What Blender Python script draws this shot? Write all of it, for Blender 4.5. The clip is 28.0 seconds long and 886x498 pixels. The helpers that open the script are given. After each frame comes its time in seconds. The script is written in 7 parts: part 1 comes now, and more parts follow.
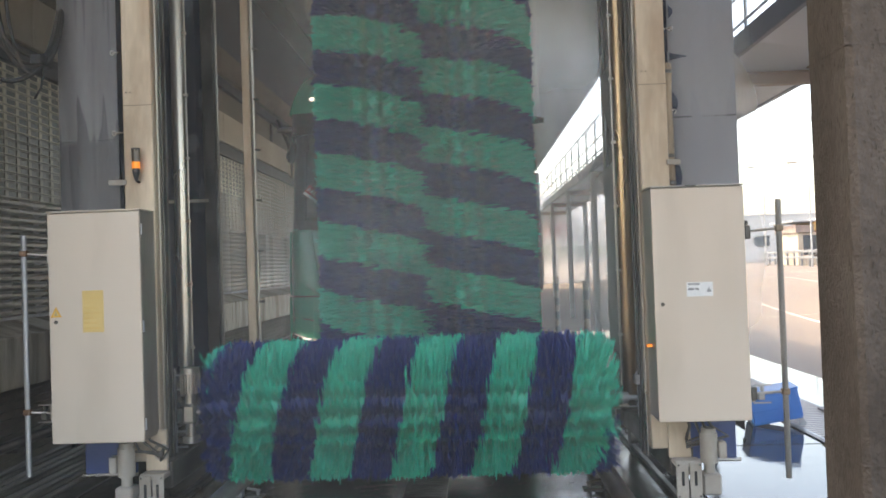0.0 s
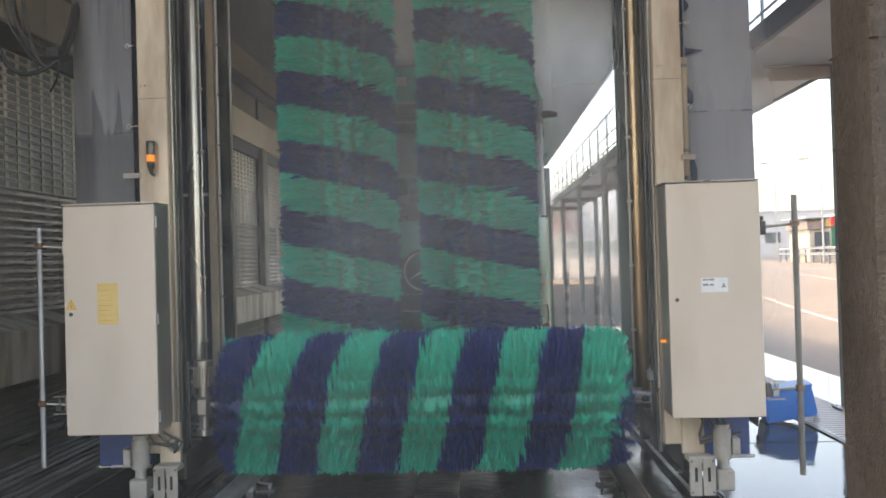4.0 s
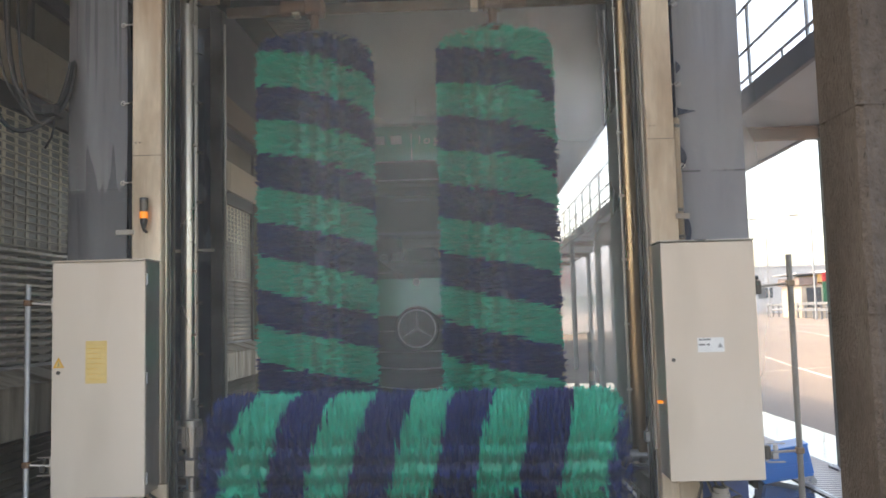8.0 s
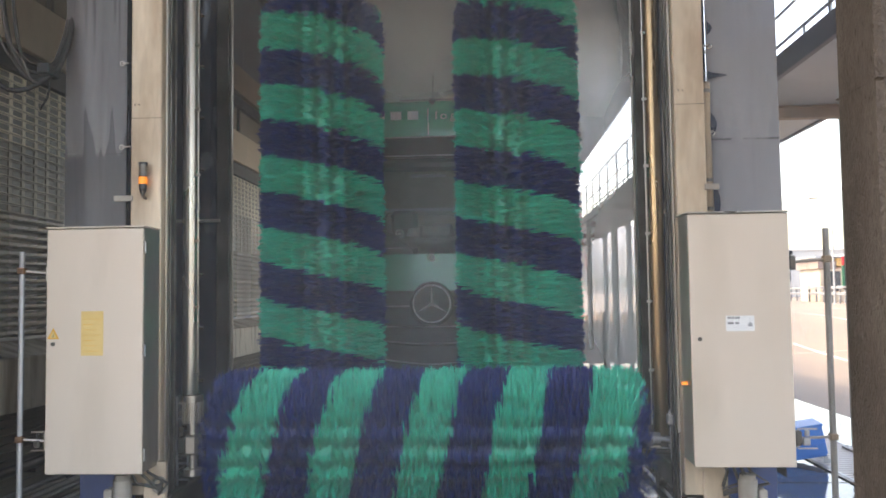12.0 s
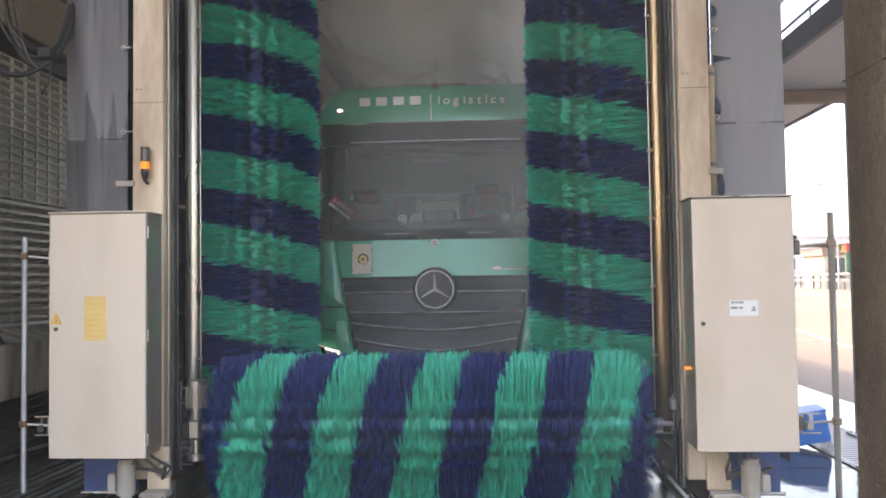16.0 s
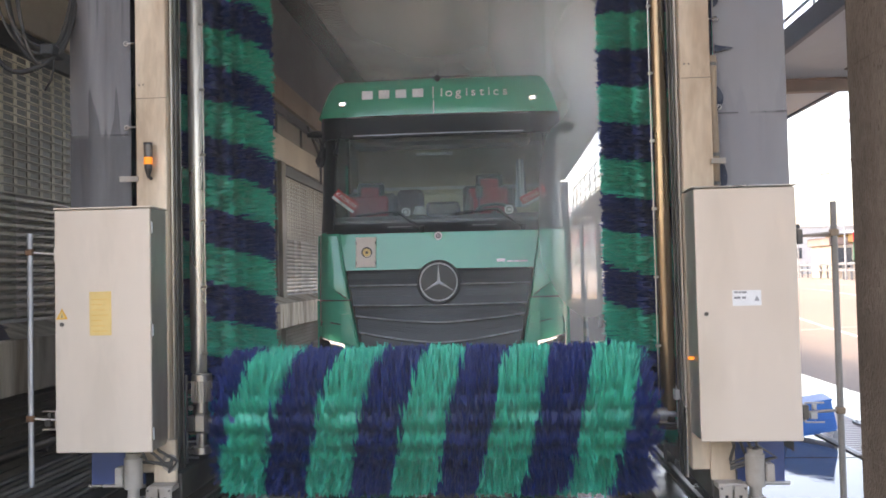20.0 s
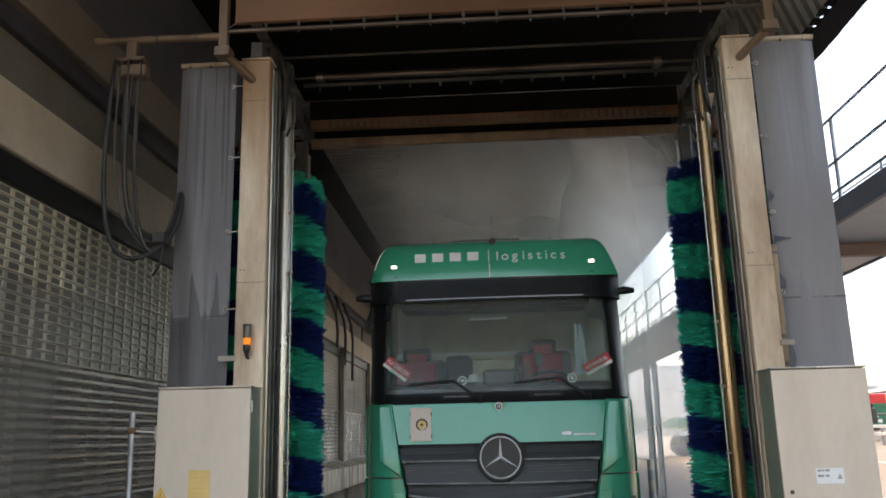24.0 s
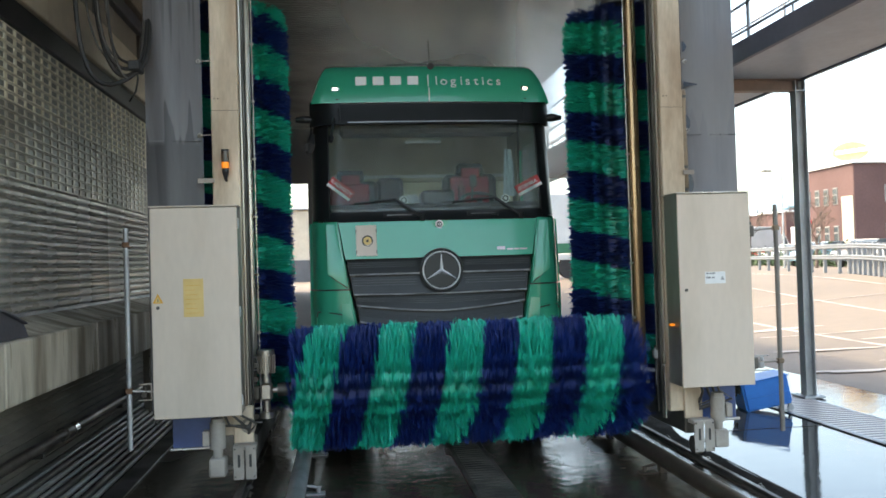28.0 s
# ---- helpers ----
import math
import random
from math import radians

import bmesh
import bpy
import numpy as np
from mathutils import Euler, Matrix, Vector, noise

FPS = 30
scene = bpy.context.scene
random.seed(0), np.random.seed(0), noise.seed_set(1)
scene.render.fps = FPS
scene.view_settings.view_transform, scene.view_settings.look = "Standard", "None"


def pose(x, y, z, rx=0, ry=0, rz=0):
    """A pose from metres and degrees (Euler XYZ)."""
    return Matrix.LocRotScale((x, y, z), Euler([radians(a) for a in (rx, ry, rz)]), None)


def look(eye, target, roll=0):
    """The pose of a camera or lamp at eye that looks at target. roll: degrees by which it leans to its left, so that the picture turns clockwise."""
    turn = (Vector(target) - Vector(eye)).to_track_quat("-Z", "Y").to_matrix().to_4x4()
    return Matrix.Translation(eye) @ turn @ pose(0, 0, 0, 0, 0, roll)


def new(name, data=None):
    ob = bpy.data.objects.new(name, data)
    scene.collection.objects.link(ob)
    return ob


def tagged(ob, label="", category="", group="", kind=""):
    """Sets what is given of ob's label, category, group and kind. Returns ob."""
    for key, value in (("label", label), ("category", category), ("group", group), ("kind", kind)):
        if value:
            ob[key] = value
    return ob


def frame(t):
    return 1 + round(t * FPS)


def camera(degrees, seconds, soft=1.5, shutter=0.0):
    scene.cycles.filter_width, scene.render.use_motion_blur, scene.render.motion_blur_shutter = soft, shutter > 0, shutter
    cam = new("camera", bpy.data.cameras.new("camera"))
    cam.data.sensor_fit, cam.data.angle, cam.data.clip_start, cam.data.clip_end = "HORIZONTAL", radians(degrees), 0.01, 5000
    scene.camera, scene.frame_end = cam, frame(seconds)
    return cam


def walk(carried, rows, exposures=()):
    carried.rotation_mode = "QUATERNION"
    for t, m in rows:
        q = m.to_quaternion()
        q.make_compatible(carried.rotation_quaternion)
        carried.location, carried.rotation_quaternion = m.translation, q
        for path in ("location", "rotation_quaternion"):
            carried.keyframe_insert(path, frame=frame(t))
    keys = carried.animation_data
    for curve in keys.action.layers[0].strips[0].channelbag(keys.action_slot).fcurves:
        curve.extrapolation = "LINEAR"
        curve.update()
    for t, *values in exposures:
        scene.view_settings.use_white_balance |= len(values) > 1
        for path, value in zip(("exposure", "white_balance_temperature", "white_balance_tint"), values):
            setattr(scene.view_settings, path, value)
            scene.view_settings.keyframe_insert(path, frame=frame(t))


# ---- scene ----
# the hand-held camera: seconds, x, y, z, yaw to the left, pitch up, roll
PATH = [
    (0.0, 0.605, -8.203, 1.815, 2.03, 1.14, -1.92),
    (0.5, 0.585, -8.194, 1.819, 1.81, 1.05, -1.88),
    (1.0, 0.597, -8.185, 1.817, 1.86, 1.0, -1.89),
    (1.5, 0.577, -8.182, 1.811, 2.47, 0.96, -1.81),
    (2.0, 0.586, -8.168, 1.814, 2.78, 0.91, -1.75),
    (2.5, 0.576, -8.168, 1.817, 2.75, 0.86, -1.67),
    (3.0, 0.574, -8.164, 1.808, 2.73, 0.89, -1.66),
    (3.5, 0.574, -8.164, 1.809, 2.71, 0.88, -1.66),
    (5.5, 0.556, -8.171, 1.831, 2.4, 0.61, -1.63),
    (6.0, 0.567, -8.186, 1.851, 2.25, 1.84, -1.7),
    (6.5, 0.568, -8.193, 1.871, 2.05, 4.69, -1.74),
    (7.0, 0.575, -8.192, 1.853, 2.13, 4.67, -1.69),
    (7.5, 0.569, -8.191, 1.849, 2.12, 4.59, -1.56),
    (8.0, 0.561, -8.193, 1.843, 2.07, 4.54, -1.45),
    (8.5, 0.57, -8.19, 1.846, 2.14, 4.42, -1.38),
    (9.0, 0.561, -8.183, 1.833, 2.11, 4.44, -1.36),
    (9.5, 0.562, -8.186, 1.839, 2.1, 4.21, -1.32),
    (10.0, 0.559, -8.179, 1.835, 2.09, 3.78, -1.16),
    (10.5, 0.576, -8.173, 1.813, 2.39, 3.56, -0.88),
    (11.0, 0.562, -8.186, 1.799, 3.16, 3.37, -0.69),
    (11.5, 0.57, -8.191, 1.801, 3.29, 3.21, -0.7),
    (12.0, 0.571, -8.201, 1.798, 3.24, 3.19, -0.76),
    (12.5, 0.58, -8.199, 1.796, 3.29, 3.21, -0.77),
    (14.5, 0.576, -8.184, 1.802, 3.2, 2.75, -0.74),
    (15.0, 0.572, -8.179, 1.797, 3.16, 2.66, -0.72),
    (15.5, 0.582, -8.178, 1.784, 3.22, 2.54, -0.7),
    (16.0, 0.576, -8.175, 1.782, 3.5, 2.31, -0.79),
    (16.5, 0.578, -8.176, 1.78, 4.21, 2.3, -0.9),
    (17.0, 0.584, -8.166, 1.772, 4.24, 2.14, -1.04),
    (17.5, 0.596, -8.133, 1.769, 4.21, 1.93, -1.18),
    (18.0, 0.6, -8.145, 1.775, 4.31, 1.95, -1.37),
    (18.5, 0.593, -8.16, 1.78, 4.18, 2.01, -1.35),
    (19.0, 0.595, -8.158, 1.787, 4.14, 1.97, -1.3),
    (19.5, 0.592, -8.167, 1.784, 3.95, 2.04, -1.27),
    (20.0, 0.598, -8.174, 1.778, 3.92, 1.83, -1.27),
    (20.5, 0.618, -8.181, 1.776, 3.91, 0.88, -1.35),
    (22.5, 0.403, -8.037, 1.775, 4.25, -1.71, -1.38),
    (23.0, 0.246, -7.99, 1.811, 4.04, 3.72, -1.24),
    (23.5, 0.128, -7.867, 1.859, 3.96, 8.55, -1.72),
    (24.0, -0.077, -7.827, 1.899, 2.95, 12.86, -1.37),
    (24.5, -0.322, -7.932, 1.883, -1.47, 15.87, -1.46),
    (25.0, -0.478, -8.114, 1.861, -4.14, 15.55, -2.25),
    (25.5, -0.595, -8.31, 1.82, -4.28, 11.89, -2.5),
    (26.0, -0.726, -8.422, 1.763, -4.14, 5.4, -2.51),
    (26.5, -0.93, -8.453, 1.747, -4.89, 1.41, -1.91),
    (27.0, -0.978, -8.417, 1.754, -5.85, 1.11, -1.53),
    (27.5, -0.955, -8.272, 1.756, -6.53, 1.11, -1.55),
    (28.0, -0.955, -8.153, 1.785, -6.96, 0.96, -1.75),
]


def aim(x, y, z, yaw, pitch, roll):
    a, b = radians(yaw), radians(pitch)
    way = Vector((-math.sin(a) * math.cos(b), math.cos(a) * math.cos(b), math.sin(b)))
    return look((x, y, z), Vector((x, y, z)) + way, roll)


cam = camera(56.35, 28.0, 1.7, 0.14)
EXPOSURE = [(0.0, 2.74, 8150, 11), (6.0, 2.68, 8200, 12), (10.0, 2.74, 8200, 13), (12.0, 2.9, 8150, 14), (15.0, 2.92, 8200, 16), (16.0, 3.05, 8150, 17), (18.0, 3.17, 8050, 18), (21.0, 2.9, 8050, 18), (23.0, 2.79, 8050, 13), (24.0, 2.62, 8000, 11), (25.0, 2.87, 7400, 8), (26.0, 2.74, 7550, 6), (28.0, 2.74, 7500, 4)]
walk(cam, [(r[0], aim(*r[1:])) for r in PATH], EXPOSURE)

# ---- daylight: a bright hazy sky and a warm sun from behind the hall's closed side ----
world = bpy.data.worlds.new("daylight")
scene.world = world
world.use_nodes = True
wn = world.node_tree
sky = wn.nodes.new("ShaderNodeTexSky")
sky.sky_type, sky.sun_disc = "NISHITA", False
sky.sun_elevation, sky.sun_rotation = radians(57), radians(288)
sky.air_density, sky.dust_density, sky.ozone_density = 1.0, 4.0, 1.0
wn.nodes["Background"].inputs["Strength"].default_value = 0.15
wn.links.new(sky.outputs["Color"], wn.nodes["Background"].inputs["Color"])
sun = new("sun", bpy.data.lights.new("sun", "SUN"))
sun.data.energy, sun.data.angle, sun.data.color = 0.75, radians(0.6), (1.0, 0.93, 0.82)
sun.matrix_world = look((0, 0, 30), (0 + math.cos(radians(18)), -math.sin(radians(18)), 30 - math.tan(radians(57))))


# ---- materials ----
def mat(name, base, rough=0.5, metal=0.0, other=None, scale=3.0, amount=0.5, bump=0.0, bump_scale=40.0, rough_var=0.0,
        stretch=(1, 1, 1), per_piece=0.0, coat=0.0, grain=0.25, edges=(0.38, 0.66), per_island=0.0):
    """A surface with stains at one scale, grain at a finer one, uneven gloss and fine relief."""
    m = bpy.data.materials.new(name)
    m.use_nodes = True
    nt = m.node_tree
    n, link = nt.nodes, nt.links.new
    bsdf = n["Principled BSDF"]
    bsdf.inputs["Metallic"].default_value = metal
    bsdf.inputs["Coat Weight"].default_value = coat
    bsdf.inputs["Coat Roughness"].default_value = 0.08
    co = n.new("ShaderNodeTexCoord")
    mp = n.new("ShaderNodeMapping")
    mp.inputs["Scale"].default_value = stretch
    link(co.outputs["Object"], mp.inputs["Vector"])
    big = n.new("ShaderNodeTexNoise")
    big.inputs["Scale"].default_value, big.inputs["Detail"].default_value = scale, 6
    fine = n.new("ShaderNodeTexNoise")
    fine.inputs["Scale"].default_value, fine.inputs["Detail"].default_value = scale * 14, 4
    link(mp.outputs["Vector"], big.inputs["Vector"])
    link(mp.outputs["Vector"], fine.inputs["Vector"])
    ramp = n.new("ShaderNodeValToRGB")
    ramp.color_ramp.elements[0].position, ramp.color_ramp.elements[1].position = edges
    link(big.outputs["Fac"], ramp.inputs["Fac"])
    dark = other or tuple(c * 0.55 for c in base)
    mix = n.new("ShaderNodeMix")
    mix.data_type = "RGBA"
    mix.inputs["A"].default_value = (*base, 1)
    mix.inputs["B"].default_value = (*[b + (d - b) * amount for b, d in zip(base, dark)], 1)
    link(ramp.outputs["Color"], mix.inputs["Factor"])
    hsv = n.new("ShaderNodeHueSaturation")
    add = n.new("ShaderNodeMath")
    add.operation = "MULTIPLY_ADD"
    add.inputs[1].default_value, add.inputs[2].default_value = grain, 1 - grain / 2
    link(fine.outputs["Fac"], add.inputs[0])
    value = add.outputs[0]
    if per_piece:
        info = n.new("ShaderNodeObjectInfo")
        more = n.new("ShaderNodeMath")
        more.operation = "MULTIPLY_ADD"
        more.inputs[1].default_value = per_piece
        link(info.outputs["Random"], more.inputs[0])
        link(value, more.inputs[2])
        value = more.outputs[0]
    if per_island:
        geo = n.new("ShaderNodeNewGeometry")
        more = n.new("ShaderNodeMath")
        more.operation = "MULTIPLY_ADD"
        more.inputs[1].default_value = per_island
        link(geo.outputs["Random Per Island"], more.inputs[0])
        link(value, more.inputs[2])
        value = more.outputs[0]
    link(value, hsv.inputs["Value"])
    link(mix.outputs["Result"], hsv.inputs["Color"])
    link(hsv.outputs["Color"], bsdf.inputs["Base Color"])
    if rough_var:
        rr = n.new("ShaderNodeMapRange")
        rr.inputs["To Min"].default_value, rr.inputs["To Max"].default_value = rough - rough_var, rough + rough_var
        rr.inputs["From Min"].default_value, rr.inputs["From Max"].default_value = 0.35, 0.65
        link(big.outputs["Fac"], rr.inputs["Value"])
        link(rr.outputs["Result"], bsdf.inputs["Roughness"])
    else:
        bsdf.inputs["Roughness"].default_value = rough
    if bump:
        bn = n.new("ShaderNodeTexNoise")
        bn.inputs["Scale"].default_value, bn.inputs["Detail"].default_value = bump_scale, 5
        link(mp.outputs["Vector"], bn.inputs["Vector"])
        bp = n.new("ShaderNodeBump")
        bp.inputs["Strength"].default_value, bp.inputs["Distance"].default_value = bump, 0.02
        link(bn.outputs["Fac"], bp.inputs["Height"])
        link(bp.outputs["Normal"], bsdf.inputs["Normal"])
    return m


def glow(name, color, strength, base=(0.8, 0.8, 0.8)):
    m = bpy.data.materials.new(name)
    m.use_nodes = True
    b = m.node_tree.nodes["Principled BSDF"]
    b.inputs["Base Color"].default_value = (*base, 1)
    b.inputs["Emission Color"].default_value = (*color, 1)
    b.inputs["Emission Strength"].default_value = strength
    return m


def pane(name, tint, rough=0.02, clear=0.9, ior=1.5, film=0.0):
    """Clear glass: mostly see-through, mirror-like at a glancing angle; film: how much a pale coat of runny water and
    reflected haze clouds it.
    """
    m = bpy.data.materials.new(name)
    m.use_nodes = True
    n, link = m.node_tree.nodes, m.node_tree.links.new
    out = n["Material Output"]
    n.remove(n["Principled BSDF"])
    tr, gl, mx, fr = (n.new("ShaderNode" + k) for k in ("BsdfTransparent", "BsdfGlossy", "MixShader", "Fresnel"))
    tr.inputs["Color"].default_value = (*[c * clear for c in tint], 1)
    gl.inputs["Roughness"].default_value = rough
    fr.inputs["IOR"].default_value = ior
    link(fr.outputs[0], mx.inputs[0])
    link(tr.outputs[0], mx.inputs[1])
    link(gl.outputs[0], mx.inputs[2])
    surface = mx.outputs[0]
    if film:
        co, mp, noise, ramp, di, cover = (n.new("ShaderNode" + k) for k in ("TexCoord", "Mapping", "TexNoise", "MapRange", "BsdfDiffuse", "MixShader"))
        mp.inputs["Scale"].default_value = (9, 9, 1.2)
        noise.inputs["Scale"].default_value, noise.inputs["Detail"].default_value = 1.4, 5
        ramp.inputs["From Min"].default_value, ramp.inputs["From Max"].default_value = 0.35, 0.7
        ramp.inputs["To Min"].default_value, ramp.inputs["To Max"].default_value = 0.6 * film, 1.6 * film
        di.inputs["Color"].default_value = (0.75, 0.8, 0.76, 1)
        link(co.outputs["Object"], mp.inputs["Vector"])
        link(mp.outputs["Vector"], noise.inputs["Vector"])
        link(noise.outputs["Fac"], ramp.inputs["Value"])
        link(ramp.outputs["Result"], cover.inputs[0])
        link(surface, cover.inputs[1])
        link(di.outputs[0], cover.inputs[2])
        surface = cover.outputs[0]
    link(surface, out.inputs["Surface"])
    return m


def mist(name, density):
    """Fine spray: a mostly clear, patchy veil that thins out towards its rim."""
    m = bpy.data.materials.new(name)
    m.use_nodes = True
    n, link = m.node_tree.nodes, m.node_tree.links.new
    n.remove(n["Principled BSDF"])
    tr, di, tl, add, mx = (n.new("ShaderNode" + k) for k in ("BsdfTransparent", "BsdfDiffuse", "BsdfTranslucent", "AddShader", "MixShader"))
    di.inputs["Color"].default_value = tl.inputs["Color"].default_value = (0.5, 0.5, 0.49, 1)
    link(di.outputs[0], add.inputs[0])
    link(tl.outputs[0], add.inputs[1])
    co = n.new("ShaderNodeTexCoord")
    noise = n.new("ShaderNodeTexNoise")
    noise.inputs["Scale"].default_value, noise.inputs["Detail"].default_value = 0.7, 2
    link(co.outputs["Object"], noise.inputs["Vector"])
    sep = n.new("ShaderNodeSeparateXYZ")
    link(co.outputs["Generated"], sep.inputs[0])
    def rim(out):
        a = n.new("ShaderNodeMath")
        a.operation = "PINGPONG"
        a.inputs[1].default_value = 0.5
        link(out, a.inputs[0])
        r = n.new("ShaderNodeMapRange")
        r.interpolation_type = "SMOOTHSTEP"
        r.inputs["From Max"].default_value = 0.36
        link(a.outputs[0], r.inputs["Value"])
        return r.outputs["Result"]
    patch = n.new("ShaderNodeMapRange")
    patch.interpolation_type = "SMOOTHSTEP"
    patch.inputs["From Min"].default_value, patch.inputs["From Max"].default_value = 0.22, 0.78
    patch.inputs["To Min"].default_value, patch.inputs["To Max"].default_value = 0.55 * density, 1.15 * density
    link(noise.outputs["Fac"], patch.inputs["Value"])
    p, q = n.new("ShaderNodeMath"), n.new("ShaderNodeMath")
    p.operation = q.operation = "MULTIPLY"
    link(rim(sep.outputs["X"]), p.inputs[0])
    link(rim(sep.outputs["Z"]), p.inputs[1])
    link(p.outputs[0], q.inputs[0])
    link(patch.outputs["Result"], q.inputs[1])
    link(q.outputs[0], mx.inputs[0])
    link(tr.outputs[0], mx.inputs[1])
    link(add.outputs[0], mx.inputs[2])
    link(mx.outputs[0], n["Material Output"].inputs["Surface"])
    return m


M_FRONTMIST = mist("front_spray_veil", 0.16)
M_MIST = mist("spray_veil", 0.19)
M_HALLMIST = mist("drifting_spray_veil", 0.43)
M_GAPMIST = mist("bright_spray_veil", 0.6)
M_SIDEMIST = mist("backlit_spray_veil", 0.42)
M_PLUMEMIST = mist("rising_spray_veil", 0.48)
M_GLAREVEIL = mist("added_glare_veil", 0.62)
M_THINMIST = mist("thin_spray_glare_veil", 0.032)
M_CONCRETE_FLOOR = mat("wet_concrete", (0.06, 0.048, 0.035), 0.17, 0, (0.022, 0.018, 0.014), 0.9, 0.9, 0.3, 9, 0.14, grain=0.6)
M_YARD = mat("yard_concrete", (0.145, 0.112, 0.083), 0.75, 0, (0.105, 0.082, 0.062), 0.25, 0.8, 0.15, 30, grain=0.35)
M_MATTEDARK = mat("matte_dark_floor", (0.022, 0.019, 0.016), 0.75, 0, (0.012, 0.01, 0.009), 2.5, 0.9, 0.5, 30, 0.15)
M_MATTEDARK.node_tree.nodes["Principled BSDF"].inputs["Specular IOR Level"].default_value = 0.02
M_WETYARD = mat("wet_paving", (0.05, 0.051, 0.052), 0.07, 0, (0.026, 0.026, 0.027), 0.7, 0.9, 0.1, 5, 0.05)
M_PILLAR = mat("weathered_concrete", (0.1, 0.079, 0.063), 0.85, 0, (0.05, 0.038, 0.029), 1.4, 0.9, 1.0, 55, 0.08, (1.3, 1.3, 0.9), grain=0.9)
M_LEDGE = mat("stained_concrete", (0.5, 0.43, 0.33), 0.45, 0, (0.19, 0.145, 0.1), 1.3, 0.9, 0.3, 25, 0.2, (1, 3.2, 0.45), grain=0.5, edges=(0.42, 0.6))
M_BEIGE = mat("beige_render", (0.54, 0.47, 0.365), 0.7, 0, (0.4, 0.335, 0.255), 0.8, 0.8, 0.15, 30)
M_CORNICE = mat("brown_grey_render", (0.25, 0.215, 0.165), 0.7, 0, (0.17, 0.14, 0.105), 0.8, 0.8, 0.15, 30)
M_DARKWALL = mat("dark_cladding", (0.12, 0.115, 0.105), 0.6, 0, (0.06, 0.056, 0.05), 1.0, 0.8, 0.1, 20)
M_GREYPANEL = mat("grey_panel", (0.1, 0.104, 0.112), 0.55, 0, (0.065, 0.065, 0.07), 0.7, 0.8)
M_TAUPE = mat("taupe_panel", (0.22, 0.2, 0.165), 0.6, 0, (0.14, 0.125, 0.1), 0.8, 0.8)
M_ROOF = mat("corrugated_sheet", (0.2, 0.19, 0.175), 0.6, 0.1, (0.11, 0.104, 0.095), 0.9, 0.8, rough_var=0.12)
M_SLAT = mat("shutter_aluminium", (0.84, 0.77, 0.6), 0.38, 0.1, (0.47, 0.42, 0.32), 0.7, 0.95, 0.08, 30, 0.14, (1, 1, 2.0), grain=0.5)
M_MIDSLAT = mat("duller_slat", (0.53, 0.48, 0.385), 0.34, 0.15, (0.26, 0.235, 0.19), 0.8, 0.95, 0.08, 30, 0.14, (1, 1, 2.0), grain=0.5)
M_LOWSLAT = mat("dark_glossy_slat", (0.34, 0.32, 0.275), 0.26, 0.25, (0.18, 0.165, 0.135), 0.8, 0.95, 0.08, 30, 0.12, (1, 1, 2.0), grain=0.5)
M_STEEL = mat("stainless_steel", (0.62, 0.58, 0.52), 0.32, 0.85, (0.4, 0.35, 0.29), 1.2, 0.9, 0.05, 60, 0.12, (1, 1, 0.3))
M_COLUMN = mat("scaled_stainless", (0.63, 0.515, 0.38), 0.5, 0.3, (0.4, 0.295, 0.2), 1.6, 0.9, 0.1, 50, 0.12, (2, 2, 0.5), grain=0.4)
M_COLUMNBROWN = mat("browned_stainless", (0.63, 0.515, 0.38), 0.5, 0.3, (0.4, 0.295, 0.2), 1.6, 0.9, 0.1, 50, 0.12, (2, 2, 0.5), grain=0.4)
M_DARKSTEEL = mat("dirty_dark_steel", (0.13, 0.12, 0.105), 0.42, 0.6, (0.05, 0.046, 0.04), 2.0, 0.8, 0.1, 40, 0.12)
M_WETPIPE = mat("scuffed_wet_steel", (0.34, 0.33, 0.3), 0.42, 0.35, (0.15, 0.14, 0.125), 1.2, 0.9, 0.1, 40, 0.15, (1, 0.4, 1), grain=0.5)
M_GALV = mat("galvanised_steel", (0.45, 0.46, 0.47), 0.45, 0.75, (0.28, 0.28, 0.28), 2.5, 0.7, 0.05, 50, 0.12)
M_COPPER = mat("brown_scaled_pipe", (0.44, 0.3, 0.17), 0.33, 0.8, (0.2, 0.12, 0.06), 1.5, 0.9, 0.08, 40, 0.1, (3, 3, 0.4))
M_RUSTBEAM = mat("rust_brown_beam", (0.2, 0.1, 0.05), 0.6, 0.1, (0.09, 0.042, 0.02), 0.8, 0.9, 0.15, 40, 0.1, (0.7, 1, 2))
M_BOX = mat("cream_enamel", (0.64, 0.54, 0.435), 0.38, 0, (0.46, 0.375, 0.275), 1.1, 0.8, 0.03, 18, 0.08, (1.6, 1, 0.5), grain=0.14, edges=(0.5, 0.8))
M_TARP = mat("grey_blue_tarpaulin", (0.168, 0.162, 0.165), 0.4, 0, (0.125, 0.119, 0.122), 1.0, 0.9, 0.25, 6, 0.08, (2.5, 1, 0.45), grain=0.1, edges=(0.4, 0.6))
# the open side's tarpaulin is paler and less stained
M_TARPPALE = mat("warm_grey_tarpaulin", (0.21, 0.205, 0.212), 0.4, 0, (0.18, 0.175, 0.18), 1.0, 0.9, 0.25, 5, 0.08, (1.6, 1, 0.5), grain=0.1, edges=(0.35, 0.65))
M_OLDPIPE = mat("brown_stained_steel", (0.21, 0.145, 0.095), 0.5, 0.3, (0.12, 0.075, 0.045), 1.6, 0.9, 0.1, 50, 0.12, (2, 2, 0.7), grain=0.4)


M_OLDSTEEL = mat("tarnished_brown_steel", (0.12, 0.095, 0.075), 0.4, 0.6, (0.05, 0.038, 0.03), 1.8, 0.9, 0.1, 40, 0.12)


